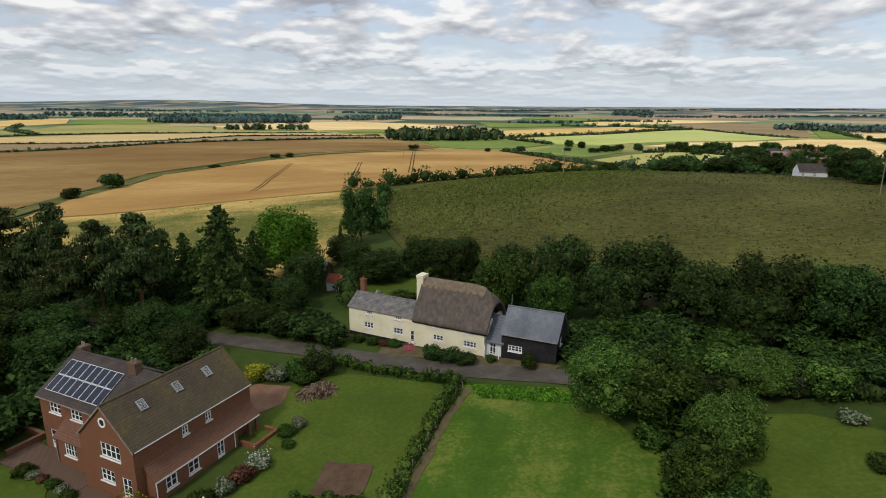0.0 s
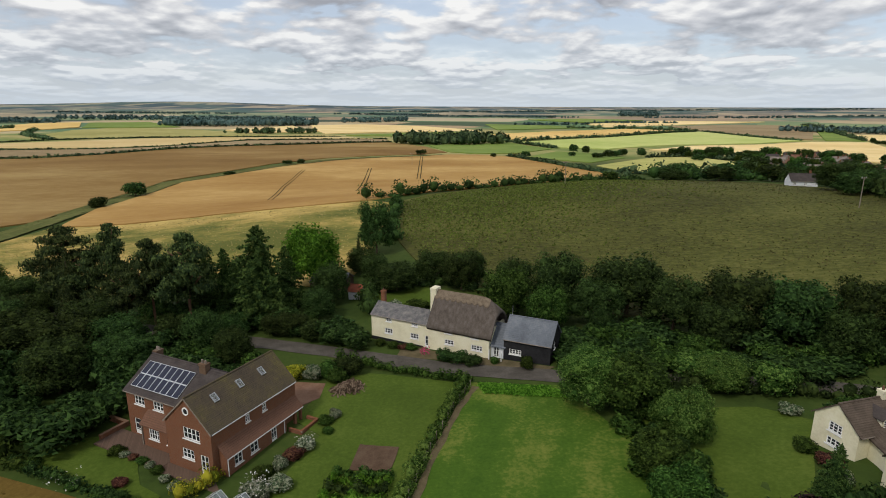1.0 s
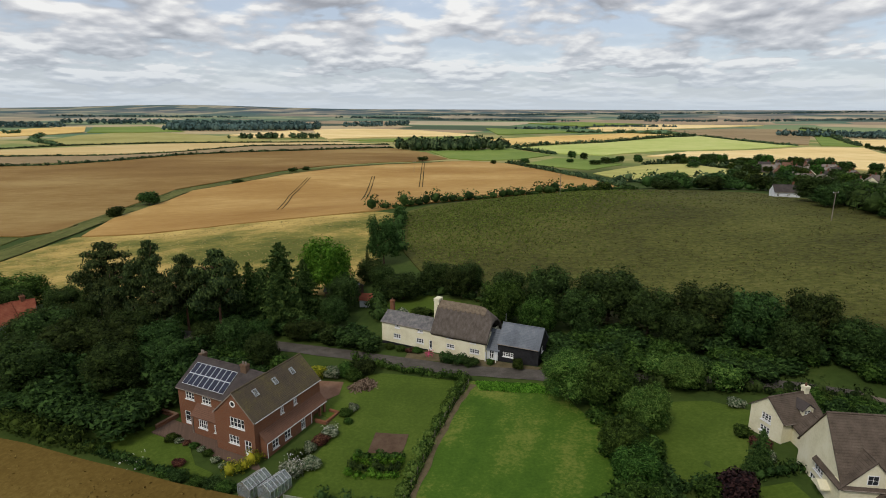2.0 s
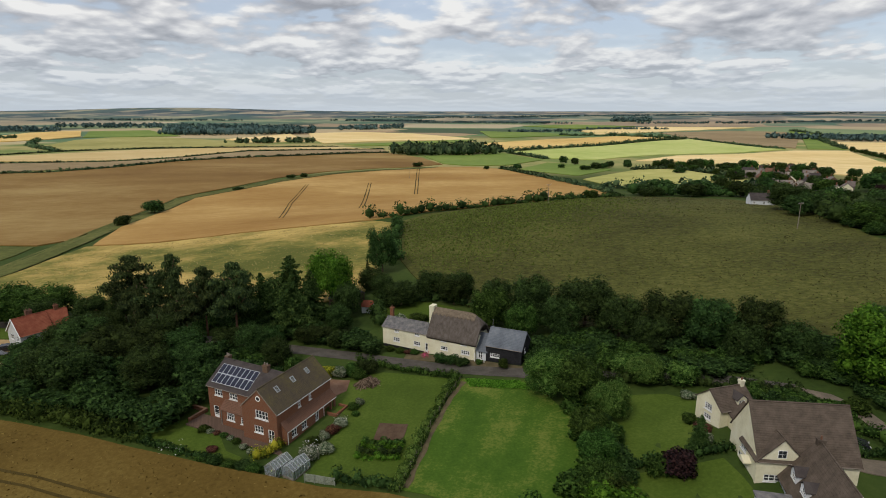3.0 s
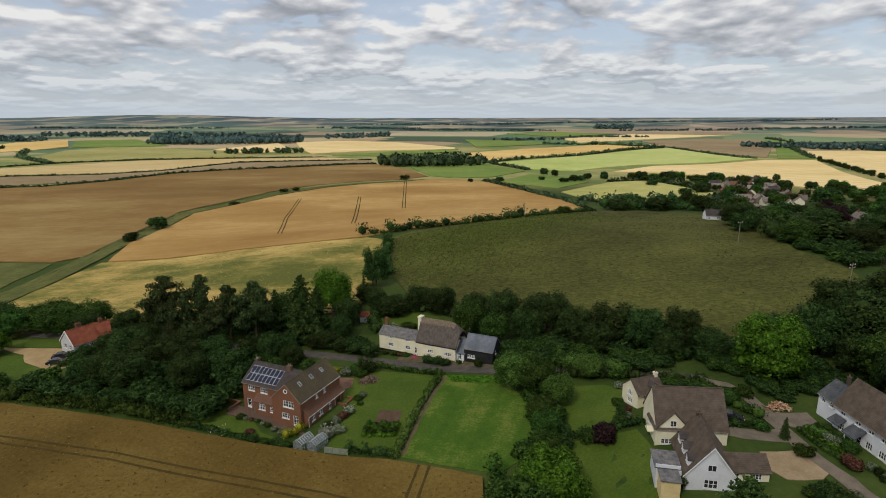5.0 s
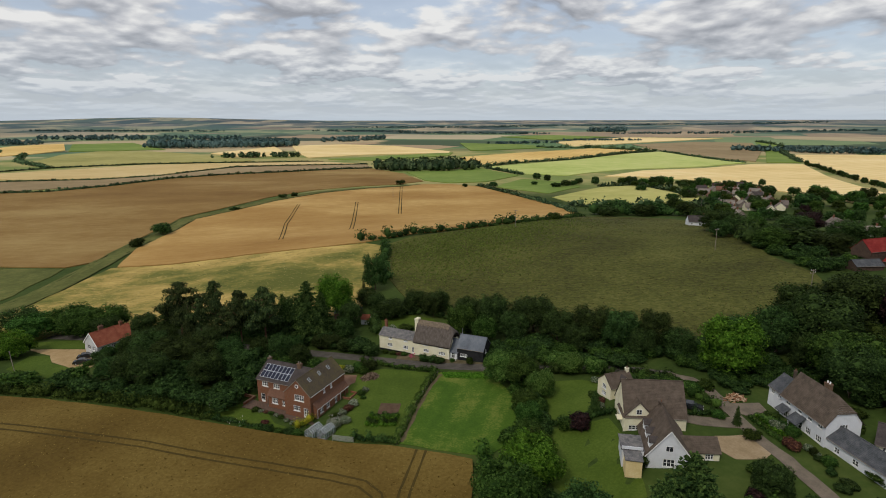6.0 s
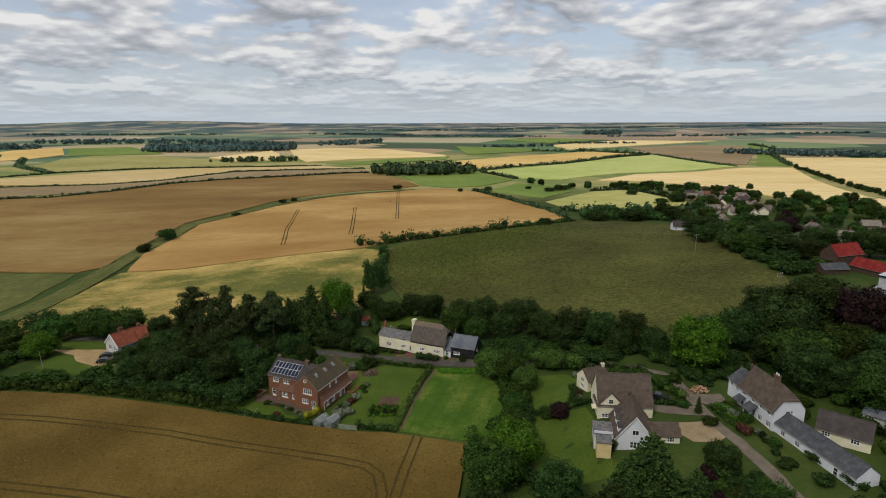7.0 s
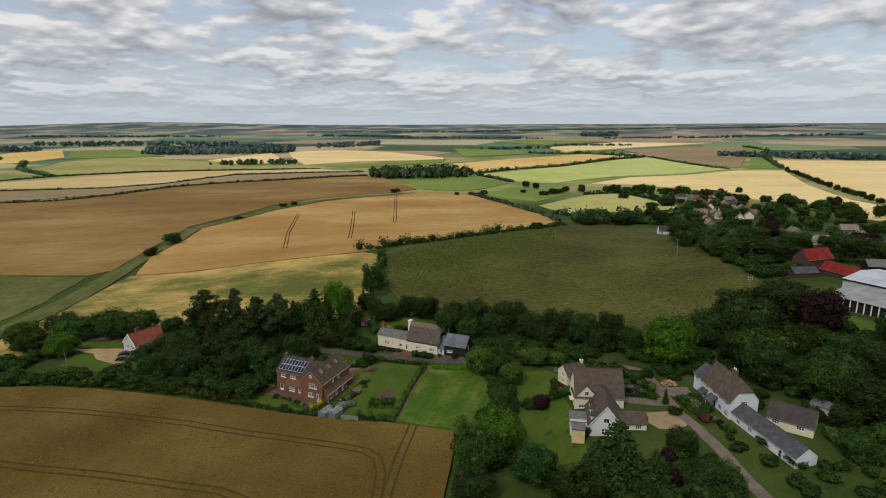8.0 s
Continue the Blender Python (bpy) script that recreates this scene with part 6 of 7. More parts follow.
model("far_oak", 3, "tree", "broad", "leaf_dark", 1600, 0.043, "dark green broadleaved tree in full leaf", "tree")
model("far_ash", 2, "tree", "broad", "leaf_mid", 1600, 0.043, "mid green broadleaved tree in full leaf", "tree")
model("thicket", 3, "shrub", "bush", "leaf_mid", 1000, 0.055, "rounded green wild shrub", "shrub")
model("dark_thicket", 3, "shrub", "bush", "leaf_dark", 1000, 0.055, "dark green wild shrub", "shrub")
USED = set()
prng = random.Random(77)


def put(key, x, y, high, wide, turn=None, variant=None):
    src = MODELS[key][prng.randrange(len(MODELS[key])) if variant is None else variant]
    m = pose(x, y, hz(x, y) - 0.05, 0, 0, prng.uniform(0, 360) if turn is None else turn) @ Matrix.Diagonal((wide, wide, high, 1))
    if src in USED:
        s0 = src.scale
        return copy_thing(src, m @ Matrix.Diagonal((1 / s0[0], 1 / s0[1], 1 / s0[2], 1)))
    USED.add(src)
    src.matrix_basis = m
    return src


# conifers and tall trees beside the brick house
for row in (("pine", -73, 87.5, 17, 11.5), ("spire", -68, 81, 14, 6.5), ("fir", -57, 88, 14.5, 8), ("fir", -44, 89, 12.5, 9), ("spire", -24, 118, 7, 3), ("oak", -40, 70, 7, 8), ("oak", -34, 66.5, 5.5, 7), ("oak", -46, 72, 5.5, 7), ("oak", -28, 77, 4, 6), ("oak", -38, 77, 4, 6), ("pine", -61.6, 84, 17.9, 8.5), ("pine", -54, 82, 15.6, 9), ("pine", -46.5, 80, 17, 11), ("fir", -35.7, 84, 17.6, 17), ("bright", -31, 103.5, 13.5, 13.5), ("oak", -21, 127, 13.8, 10.5),
            ("pine", -66, 84, 13, 8.5), ("fir", -48, 90, 13, 9), ("oak", -42, 96, 10, 11), ("oak", -56, 94, 10, 11), ("fir", -33.5, 92, 12, 10), ("pine", -56.5, 78, 12, 8), ("oak", -25, 93, 8, 9), ("oak", -25.5, 84, 6, 7), ("oak", -31, 77.5, 4, 6),
            ("oak", -66.9, 66.6, 8, 12), ("oak", -59.3, 66.6, 7.5, 12), ("oak", -72, 58, 8.5, 11), ("oak", -48, 61, 6.5, 9), ("oak", -66.3, 55.4, 8.5, 12), ("oak", -53, 69, 6.5, 10), ("oak", -74, 70, 8.5, 12), ("oak", -79, 60, 5.5, 8), ("oak", -54, 57, 8, 10), ("oak", -60, 74, 7.5, 10),
            ("ash", -100.1, 97.9, 8.5, 14), ("ash", -107, 95, 9, 13), ("ash", -112.5, 100.2, 9, 16), ("ash", -122, 97, 8, 16), ("oak", -97, 91.5, 7, 10), ("bright", -116, 79.5, 7.5, 11), ("oak", -86, 92, 7, 9), ("oak", -78, 92, 8, 10), ("oak", -130, 102, 9, 14), ("ash", -140, 96, 8, 14), ("ash", -131, 88, 7, 12),
            # row along the pasture behind the cottage
            ("oak", 1.7, 99.8, 8, 8.5), ("ash", 7.8, 82.3, 9, 9.5), ("oak", 17.1, 84.3, 11, 11), ("oak", 27.9, 80.5, 11, 15), ("oak", 33.1, 73, 9, 11), ("oak", 42.1, 70.7, 10, 13), ("oak", 47.9, 67.1, 10, 12), ("oak", 55.5, 64.3, 10, 10), ("oak", 22, 76, 8.5, 10), ("oak", 37, 66, 7.5, 9), ("ash", 14, 76, 7.5, 8), ("oak", 51, 60, 7, 8),
            ("oak", -13, 99.1, 6, 10), ("oak", 0.2, 98.2, 8, 9), ("oak", -6, 104, 7, 9), ("oak", -18, 104, 6.5, 8), ("oak", 10, 92, 8, 9), ("oak", -22, 112, 6, 9),
            # lane side and between the gardens
            ("sallow", 15.6, 52.0, 7.6, 9.5), ("ash", 20, 49.5, 7.6, 9.0), ("sallow", 23.4, 43.2, 6.5, 7), ("sallow", 32, 54, 4.6, 8), ("ash", 19.2, 38.2, 4.6, 6.5), ("ash", 18.8, 32, 5.2, 6.5), ("ash", 17.8, 25.1, 5.5, 6.5), ("bright", 16.5, 14.9, 9, 12), ("ash", 11.6, 8.5, 8.5, 12), ("ash", 18, 20, 6.5, 8), ("oak", 22, 2, 8, 10), ("oak", 10, -2, 7, 9),
            # right-hand trees
            ("bright", 66.5, 48.5, 13.5, 15.5), ("oak", 82, 56.6, 12, 13), ("oak", 90.5, 54.3, 15, 19), ("oak", 106, 66, 15, 20), ("copper", 113.5, 58, 15, 15), ("ash", 87, 40, 11, 17), ("oak", 98, 29, 9, 15), ("oak", 76, 60, 9, 11), ("oak", 99.9, 75.8, 10, 17), ("oak", 113, 73, 12, 15), ("oak", 84, 47, 8, 11), ("oak", 73, 58, 7, 9), ("ash", 100, 44, 10, 14), ("oak", 106, 36, 10, 14), ("oak", 96, 14, 9, 14), ("ash", 112, 22, 9, 14), ("oak", 126, 44, 11, 15), ("oak", 60, 60, 7, 9),
            ("far_oak", 146, 153, 10, 22), ("ash", 135.7, 152, 9, 17), ("oak", 134, 194.8, 11, 17), ("oak", 139, 186, 9, 13), ("oak", 143.8, 163, 9, 15), ("oak", 128, 178, 8, 12), ("oak", 152, 140, 9, 16), ("oak", 150, 212, 9, 12), ("oak", 158, 176, 11, 18), ("oak", 170, 158, 11, 18), ("oak", 189.6, 133, 12, 22), ("oak", 180.6, 142, 12, 20), ("copper", 205, 160, 11, 14), ("oak", 170, 190, 10, 16), ("ash", 152, 196, 9, 14), ("copper", 185, 205, 11, 15),
            ("ash", 91, 21, 10, 13), ("oak", 83, 33, 11, 13), ("oak", 97, 16, 8, 10), ("ash", 84, 2, 5, 8), ("oak", 88, 11, 5, 7), ("fir", 38, 2.6, 11.5, 15), ("fir", 43, -3, 8.5, 9), ("fir", 33, -0.5, 10.0, 11), ("fir", 32.1, 32.4, 5, 3.6), ("oak", 92, 20, 9, 12), ("ash", 104, 12, 9, 12), ("oak", 88, 30, 8, 10), ("oak", 100, 2, 9, 12), ("oak", 110, 30, 10, 12), ("ash", 54, -6, 7, 8), ("oak", 52, 6, 6, 7), ("oak", 28, -8, 9, 12), ("oak", 50, -12, 9, 12)):
    put(*row)
# far trees on the field edges and round the village
for row in (("far_oak", 124, 311, 9, 22), ("far_oak", 108, 284, 5, 12), ("far_oak", 144, 298, 9, 20), ("far_oak", 110, 300, 7, 16), ("far_oak", 133, 285, 8, 16), ("far_oak", 160, 285, 9, 16), ("far_oak", 112, 285, 6, 12), ("far_ash", 68, 250, 4.5, 9), ("far_oak", 247, 302, 12, 20)):
    put(*row)
for x, y, h_, w_ in ((-168, 277, 8.5, 12), (-166, 242, 6, 9), (-134, 430, 4, 8), (-126, 440, 4, 7), (-36.5, 531, 5.5, 11), (-155, 368, 2.5, 9)):
    put("darkbush", x, y, h_, w_)
for x, y, h_, w_ in ((115, 575, 9, 11), (124, 560, 8, 9), (58, 498, 6, 10), (131, 500, 7, 12), (140, 505, 6, 9), (150, 522, 7, 10), (120, 492, 5, 12), (172, 540, 7, 9), (165, 515, 6, 9), (103, 520, 4, 8), (30, 500, 4, 6)):
    put("far_oak", x, y, h_, w_)
vr = random.Random(5)
for i in range(85):
    x, y = 165 + vr.uniform(0, 160), 170 + vr.uniform(0, 330)
    if x - 150 < (y - 170) * 0.10:
        continue
    put(vr.choice(("far_oak", "far_ash", "far_oak", "copper") if i % 9 == 0 else ("far_oak", "far_ash")), x, y, vr.uniform(5, 9), vr.uniform(7, 12))
for x, y in resample([(188, 508), (230, 502), (255, 470), (264, 425), (276, 388), (292, 382), (304, 350), (316, 320)], 9.5):
    put(vr.choice(("far_oak", "far_ash", "far_oak")), x + vr.uniform(-4, 4), y + vr.uniform(-5, 5), vr.uniform(6.5, 10.5), vr.uniform(9, 14))
for x, y in ((190, 296), (180, 282), (205, 262), (216, 254), (230, 268), (246, 292), (196, 262), (222, 240), (240, 250), (174, 262), (255, 310), (214, 300), (235, 318)):
    put(vr.choice(("far_oak", "far_ash", "far_oak")), x, y, vr.uniform(6, 9), vr.uniform(9, 13))
# understorey that fills the belts, grown into one mass
GROWTH = {"thicket": [], "dark_thicket": []}


def fill(key, x, y, high, wide):
    GROWTH[key].append((x, y, high, wide))


def foliage_of(ob):
    return next(c.data for c in ob.children if c.name.startswith("foliage"))


def grow(key, label):
    vs, fs, ns, k = [], [], [], 0
    for x, y, high, wide in GROWTH[key]:
        me = foliage_of(MODELS[key][prng.randrange(3)])
        co = np.empty(len(me.vertices) * 3)
        me.vertices.foreach_get("co", co)
        co = co.reshape(-1, 3)
        t = prng.uniform(0, 6.28)
        ca, sa = math.cos(t), math.sin(t)
        p = np.stack([x + wide * (co[:, 0] * ca - co[:, 1] * sa), y + wide * (co[:, 0] * sa + co[:, 1] * ca), hz(x, y) - 0.05 + high * co[:, 2]], 1)
        idx = np.empty(len(me.loops), int)
        me.loops.foreach_get("vertex_index", idx)
        vs.append(p)
        n = SOFT[me.name]
        ns.append(np.stack([n[:, 0] * ca - n[:, 1] * sa, n[:, 0] * sa + n[:, 1] * ca, n[:, 2]], 1))
        fs += (idx.reshape(-1, 3) + k).tolist()
        k += len(co)
    ob = mesh_ob("undergrowth", np.concatenate(vs).tolist(), fs, foliage_of(MODELS[key][0]).materials[0])
    soften(ob, np.concatenate(ns))
    tagged(ob, label, "undergrowth", kind="stuff")


for i in range(85):
    u = vr.random()
    x = -88 + 50 * u + vr.uniform(-3, 3)
    y = 49 + (1 - u) * 4 - u * 6 + vr.uniform(0, 30 - 8 * u)
    if (-43.5 < x < -15 and y < 58) or (x < -74 and y > 60):
        continue
    fill("dark_thicket", x, y, vr.uniform(2.5, 5.5), vr.uniform(4, 7.5))
for i in range(60):
    x = -150 + 66 * vr.random()
    y = 57 + 32 * vr.random() - 0.1 * (x + 110)
    if -116 < x < -84 and 60 < y < 94:
        continue
    fill(vr.choice(("thicket", "dark_thicket")), x, y, vr.uniform(2.5, 5), vr.uniform(4, 8))
for i in range(46):
    x = 62 + 62 * vr.random()
    y = 47 + 22 * vr.random()
    fill(vr.choice(("thicket", "dark_thicket")), x, y, vr.uniform(2.5, 5), vr.uniform(4, 8))
for i in range(26):
    x = 15 + 46 * vr.random()
    y = 59.5 + 8 * vr.random() - 0.18 * (x - 15) + 4 * (x < 30)
    fill(vr.choice(("thicket", "dark_thicket", "dark_thicket")), x, y, vr.uniform(2, 4.5), vr.uniform(4, 7))
for i in range(24):
    y = 6 + 44 * vr.random()
    x = (17.5 if y > 28 else 12.5) + 6 * vr.random()
    fill(vr.choice(("thicket", "dark_thicket", "thicket")), x, y, vr.uniform(2, 4), vr.uniform(3.5, 6))
for i in range(26):
    fill(vr.choice(("thicket", "dark_thicket")), 130 + 20 * vr.random(), 112 + 42 * vr.random(), vr.uniform(3, 6), vr.uniform(5, 9))
for i in range(16):
    x = -50 + 23 * vr.random()
    fill(vr.choice(("thicket", "dark_thicket", "dark_thicket")), x, 62.5 - 0.35 * (x + 40) + 5 * vr.random() + 3 * (x < -36), vr.uniform(2, 4), vr.uniform(3, 5))
for i in range(14):
    x = -52 + 34 * vr.random()
    fill("dark_thicket", x, 76.5 - 0.32 * (x + 30) + 4 * vr.random(), vr.uniform(2.5, 4.5), vr.uniform(4, 6))
for i in range(34):
    fill(vr.choice(("thicket", "dark_thicket", "thicket")), 84 + 34 * vr.random(), -2 + 40 * vr.random(), vr.uniform(2, 4.5), vr.uniform(4, 7))
for i in range(11):
    put(vr.choice(("bush", "darkbush", "pale", "darkbush", "bush")), 62.4 + 2.6 * vr.random(), 4 + 23 * vr.random(), vr.uniform(0.8, 1.8), vr.uniform(1.4, 2.8))
for i in range(46):
    x, y = 59.5 + 24 * vr.random(), 36.5 + 11 * vr.random()
    if x < 61.5 and y < 41:
        continue
    fill(vr.choice(("thicket", "dark_thicket", "dark_thicket")), x, y, vr.uniform(1.0, 2.6), vr.uniform(2.5, 4.5))
for i in range(30):
    x, y = 40 + 14.5 * vr.random(), 40.5 + 7.5 * vr.random()
    if y > 55.5 - 0.17 * x:
        continue
    fill(vr.choice(("thicket", "dark_thicket", "dark_thicket")), x, y, vr.uniform(1.0, 2.4), vr.uniform(2.2, 4))
for i in range(24):
    fill(vr.choice(("thicket", "dark_thicket")), 58 + 10 * vr.random(), 49.5 + 9 * vr.random(), vr.uniform(1.2, 3), vr.uniform(3, 5))
for i in range(16):
    put(vr.choice(("bush", "darkbush", "darkbush")), 48 + 9 * vr.random(), -4 + 17 * vr.random(), vr.uniform(1.2, 2.6), vr.uniform(2.2, 4))
for i in range(20):
    fill(vr.choice(("thicket", "dark_thicket", "dark_thicket")), 66 + 22 * vr.random(), -10 + 13 * vr.random(), vr.uniform(1.6, 3), vr.uniform(3, 5))
for i in range(26):
    fill(vr.choice(("thicket", "dark_thicket")), 30 + 26 * vr.random(), -8 + 15 * vr.random(), vr.uniform(2, 4), vr.uniform(3.5, 6))
for x, y in ((-80.5, 74), (-77, 75), (-76, 81), (-73, 77)):
    put("oak", x, y, vr.uniform(6, 8), vr.uniform(8, 10))
for i in range(60):
    x = 14 + 46 * vr.random()
    fill(vr.choice(("thicket", "dark_thicket")), x, 62 + 12 * vr.random() - 0.15 * (x - 14), vr.uniform(2, 4), vr.uniform(4, 7))
grow("thicket", "mixed green bushes and undergrowth below trees")
grow("dark_thicket", "dark green bushes and undergrowth below trees")
# garden shrubs
for row in (("lime", -23.2, 61.4, 2.4, 3.6), ("pale", -20.8, 61.2, 2.4, 3.4), ("bush", -18, 61.6, 3.0, 4.2), ("darkbush", -15.8, 62.4, 3.2, 4.4), ("bush", -17, 60, 2.4, 3),
            ("pale", -20.2, 36.8, 1.9, 3.2), ("pale", -18.2, 37.8, 1.7, 2.8), ("pale", -17.4, 44.5, 1.6, 2.6), ("red", -18.2, 42.8, 1.5, 2.4), ("pale", -19.2, 41.2, 1.4, 2.0), ("bush", -20.6, 39.8, 1.6, 2.4), ("bush", -16.2, 49.5, 1.3, 2.0), ("pale", -15.4, 51, 1.2, 1.8), ("bush", -15.6, 47.5, 1.0, 1.6),
            ("darkbush", -33.5, 35.4, 1.8, 2.2), ("bush", -31, 34.8, 1.2, 2.4), ("bush", -36, 36.6, 0.8, 1.8), ("bush", -39.6, 38.0, 0.8, 1.6), ("darkbush", -28.8, 34, 1.7, 2.6), ("bush", -27, 33.6, 1.7, 2.6), ("bush", -46.5, 41.6, 1.2, 2.2), ("pale", -47.5, 45.5, 2.2, 3.4), ("bush", -46, 48, 3, 4.5), ("pale", -37.3, 43.3, 0.8, 1.4), ("red", -36, 42.8, 0.7, 1.2), ("bush", -34.7, 42.2, 0.9, 1.5), ("pale", -33.4, 41.4, 0.8, 1.3), ("bush", -32.2, 40.6, 0.9, 1.6), ("pale", -30.6, 39.2, 0.8, 1.4), ("pale", -29.2, 38, 0.9, 1.4), ("red", -35, 38.5, 1.0, 1.8), ("bush", 33.6, 39, 1.6, 2.6), ("red", 34, 36, 1.4, 2.4), ("pale", 33.4, 33.4, 1.5, 2.4), ("bush", -38.5, 43.8, 1.1, 2.2),
            ("darkbush", -2.4, 66, 2.0, 3.0), ("darkbush", -0.5, 65, 2.0, 3.4), ("darkbush", 1.6, 64.2, 1.9, 3.2), ("bush", -7.6, 70.0, 1.2, 2), ("bush", -10.6, 71.2, 1.2, 2.2), ("bush", -12.8, 72.2, 1.3, 2.2), ("red", -9, 70.4, 1.0, 1.6), ("bush", 4.8, 64.4, 1.2, 1.6), ("darkbush", -16.5, 71.5, 3.5, 5.5), ("darkbush", -20, 73.6, 4.2, 6.5), ("darkbush", -24, 75.5, 4, 6), ("bush", 9.2, 62.2, 2.4, 2.2),
            ("darkbush", -87.6, 71.5, 3.2, 5), ("darkbush", -88.2, 75.0, 3.0, 4.5), ("bush", -85.6, 78.0, 3.4, 5), ("bush", -89.6, 69.2, 1.6, 3), ("darkbush", -85.4, 68.6, 3, 4.5), ("pale", -12, 86, 3, 4), ("bush", -8, 88, 2.4, 5), ("bush", -3, 86, 2, 5), ("bush", 3, 84, 2.2, 4),
            ("brightbush", 37.5, 51.8, 4.6, 5.6), ("brightbush", 30, 56.5, 4.8, 7), ("copperbush", 28.2, 28.6, 3.4, 5), ("bush", 26, 29.5, 2.6, 4), ("bush", 35, 15.5, 2.8, 3.6), ("bush", 36.2, 19, 2.0, 3), ("copperbush", 48.7, 4.3, 3.2, 4), ("copperbush", 47, -2, 3.2, 4),
            ("bush", 54.6, 40.5, 2.2, 5), ("bush", 58, 40.8, 2.2, 4), ("bush", 54.5, 28.5, 1.8, 3), ("bush", 57, 21, 2, 3.4), ("brightbush", 63, 26.5, 1.2, 3.5), ("bush", 64, 24, 1.4, 3), ("bush", 64.3, 21, 2.2, 3.2), ("red", 62, 17.5, 1.8, 3.4), ("bush", 65, 12.5, 2, 3), ("fir", 56.6, 25.5, 4, 2), ("red", 39, 43.8, 1.8, 3), ("pale", 36.2, 46.5, 1.6, 2.6), ("bush", 52, 44, 2, 6), ("bush", 47, 47.5, 1.6, 6),
            ("bush", 76, 22, 1.8, 4), ("bush", 79, 26, 2.2, 4), ("darkbush", 84, 30, 3, 6), ("bush", 90, 22, 2.4, 5), ("bush", 70, 8, 1.8, 4), ("brightbush", 84, 8, 2, 5)):
    put(*row)
for key, lst in MODELS.items():
    for e in lst:
        if e not in USED:
            for o in (*e.children_recursive, e):
                bpy.data.objects.remove(o)


def leafy_strip(name, path, wide, high, mat, leaf, density, label, category="hedge", seed=3, ragged=0.25):
    """A hedge or scrub belt along a path: a lumpy core under a skin of leaves."""
    rng = np.random.default_rng(seed)
    step = max(0.8, wide * 0.6)
    pts = resample(path, step)
    lobes = []
    for x, y in pts:
        s = 1 + rng.normal(0, ragged)
        s = min(1.6, max(0.45, s))
        z = hz(x, y)
        lobes.append(((x + rng.normal(0, wide * 0.08), y + rng.normal(0, wide * 0.08), z + high * s * 0.42), (wide * 0.62, wide * 0.62, high * s * 0.58)))
    v, f, n = crown_arrays(lobes, int(density * 1.25 * len(pts)), leaf, rng, 0.66, -0.3)
    ob = mesh_ob(name, v.tolist(), f, M[mat])
    soften(ob, n)
    return tagged(ob, label, category, kind="stuff")


# hedges near by
leafy_strip("hedge", [(-18, 67.2), (-11, 63.3), (-2.6, 60.2), (0.8, 59.0)], 1.2, 1.2, "leaf_mid", 0.14, 85, "clipped dark green hedge along a lane")
leafy_strip("hedge", [(0.6, 58.2), (-1.5, 52), (-3.9, 43.6), (-5.6, 36), (-7.2, 29)], 1.3, 1.25, "leaf_sage", 0.13, 95, "thin hedge along a garden fence", ragged=0.4)
leafy_strip("hedge", [(-15, 31.2), (-7.4, 29.2)], 1.3, 1.5, "leaf_dark", 0.16, 70, "clipped garden hedge")
leafy_strip("hedge", [(20, 31), (30, 30.9), (36.4, 30.6)], 1.2, 1.5, "leaf_dark", 0.16, 60, "clipped dark hedge between two lawns")
leafy_strip("hedge", [(48, 29.6), (54, 29.4)], 1.0, 1.1, "leaf_dark", 0.16, 60, "clipped dark hedge beside a drive")
leafy_strip("hedge", [(21, 54.6), (31, 53.2), (40, 50.8), (46, 49.2), (52.5, 45.8)], 1.8, 2.3, "leaf_dark", 0.18, 60, "dark hedge along a lane")
leafy_strip("hedge", [(-124, 58.5), (-108, 56.8), (-93, 53.4), (-77, 49.6), (-61, 45.6), (-48, 41.6)], 2.4, 2.0, "leaf_mid", 0.24, 90, "scrubby green hedge along a wheat field", ragged=0.4)
leafy_strip("hedge", [(-48, 41.4), (-40, 38.4), (-33, 36)], 1.1, 0.8, "leaf_dark", 0.16, 60, "low ragged hedge between a lawn and wheat", ragged=0.5)
leafy_strip("hedge", [(9.5, 22.5), (10, 14), (8, 2), (4, -14)], 2.2, 2.4, "leaf_mid", 0.24, 90, "overgrown hedge at the end of a wheat field", ragged=0.4)
leafy_strip("hedge", [(-27.4, 36.2), (-25.2, 39.0)], 1.4, 1.8, "leaf_lime", 0.11, 130, "bright yellow-green clipped hedge", ragged=0.1)
leafy_strip("hedge", [(47.8, 35.8), (51.5, 37.6), (54.5, 36.2), (56.2, 32.4)], 2.4, 1.9, "leaf_mid", 0.17, 90, "rounded green hedge behind a parked car")
leafy_strip("vegetable_row", [(60.2, 27.2), (60.6, 22), (62.0, 16.8)], 0.9, 0.6, "leaf_mid", 0.13, 55, "row of leafy garden plants", "garden bed", ragged=0.4)
leafy_strip("vegetable_row", [(61.7, 27.6), (62.2, 22.5), (63.6, 18.2)], 0.9, 0.6, "leaf_bright", 0.13, 55, "row of pale leafy garden plants", "garden bed", ragged=0.4)
leafy_strip("vegetable_row", [(-12.6, 39.6), (-7.4, 39.3)], 0.9, 0.7, "leaf_mid", 0.14, 60, "row of leafy green vegetables", "vegetables")
leafy_strip("vegetable_row", [(-12.8, 38.4), (-7.4, 38.1)], 0.9, 0.8, "leaf_bright", 0.14, 60, "row of leafy green vegetables", "vegetables")
leafy_strip("vegetable_row", [(-13, 37.2), (-7.5, 36.8)], 0.9, 0.9, "leaf_dark", 0.14, 60, "row of leafy green vegetables", "vegetables")
leafy_strip("vegetable_row", [(-13.2, 36), (-7.8, 35.6)], 0.9, 0.7, "leaf_bright", 0.14, 60, "row of leafy green vegetables", "vegetables")
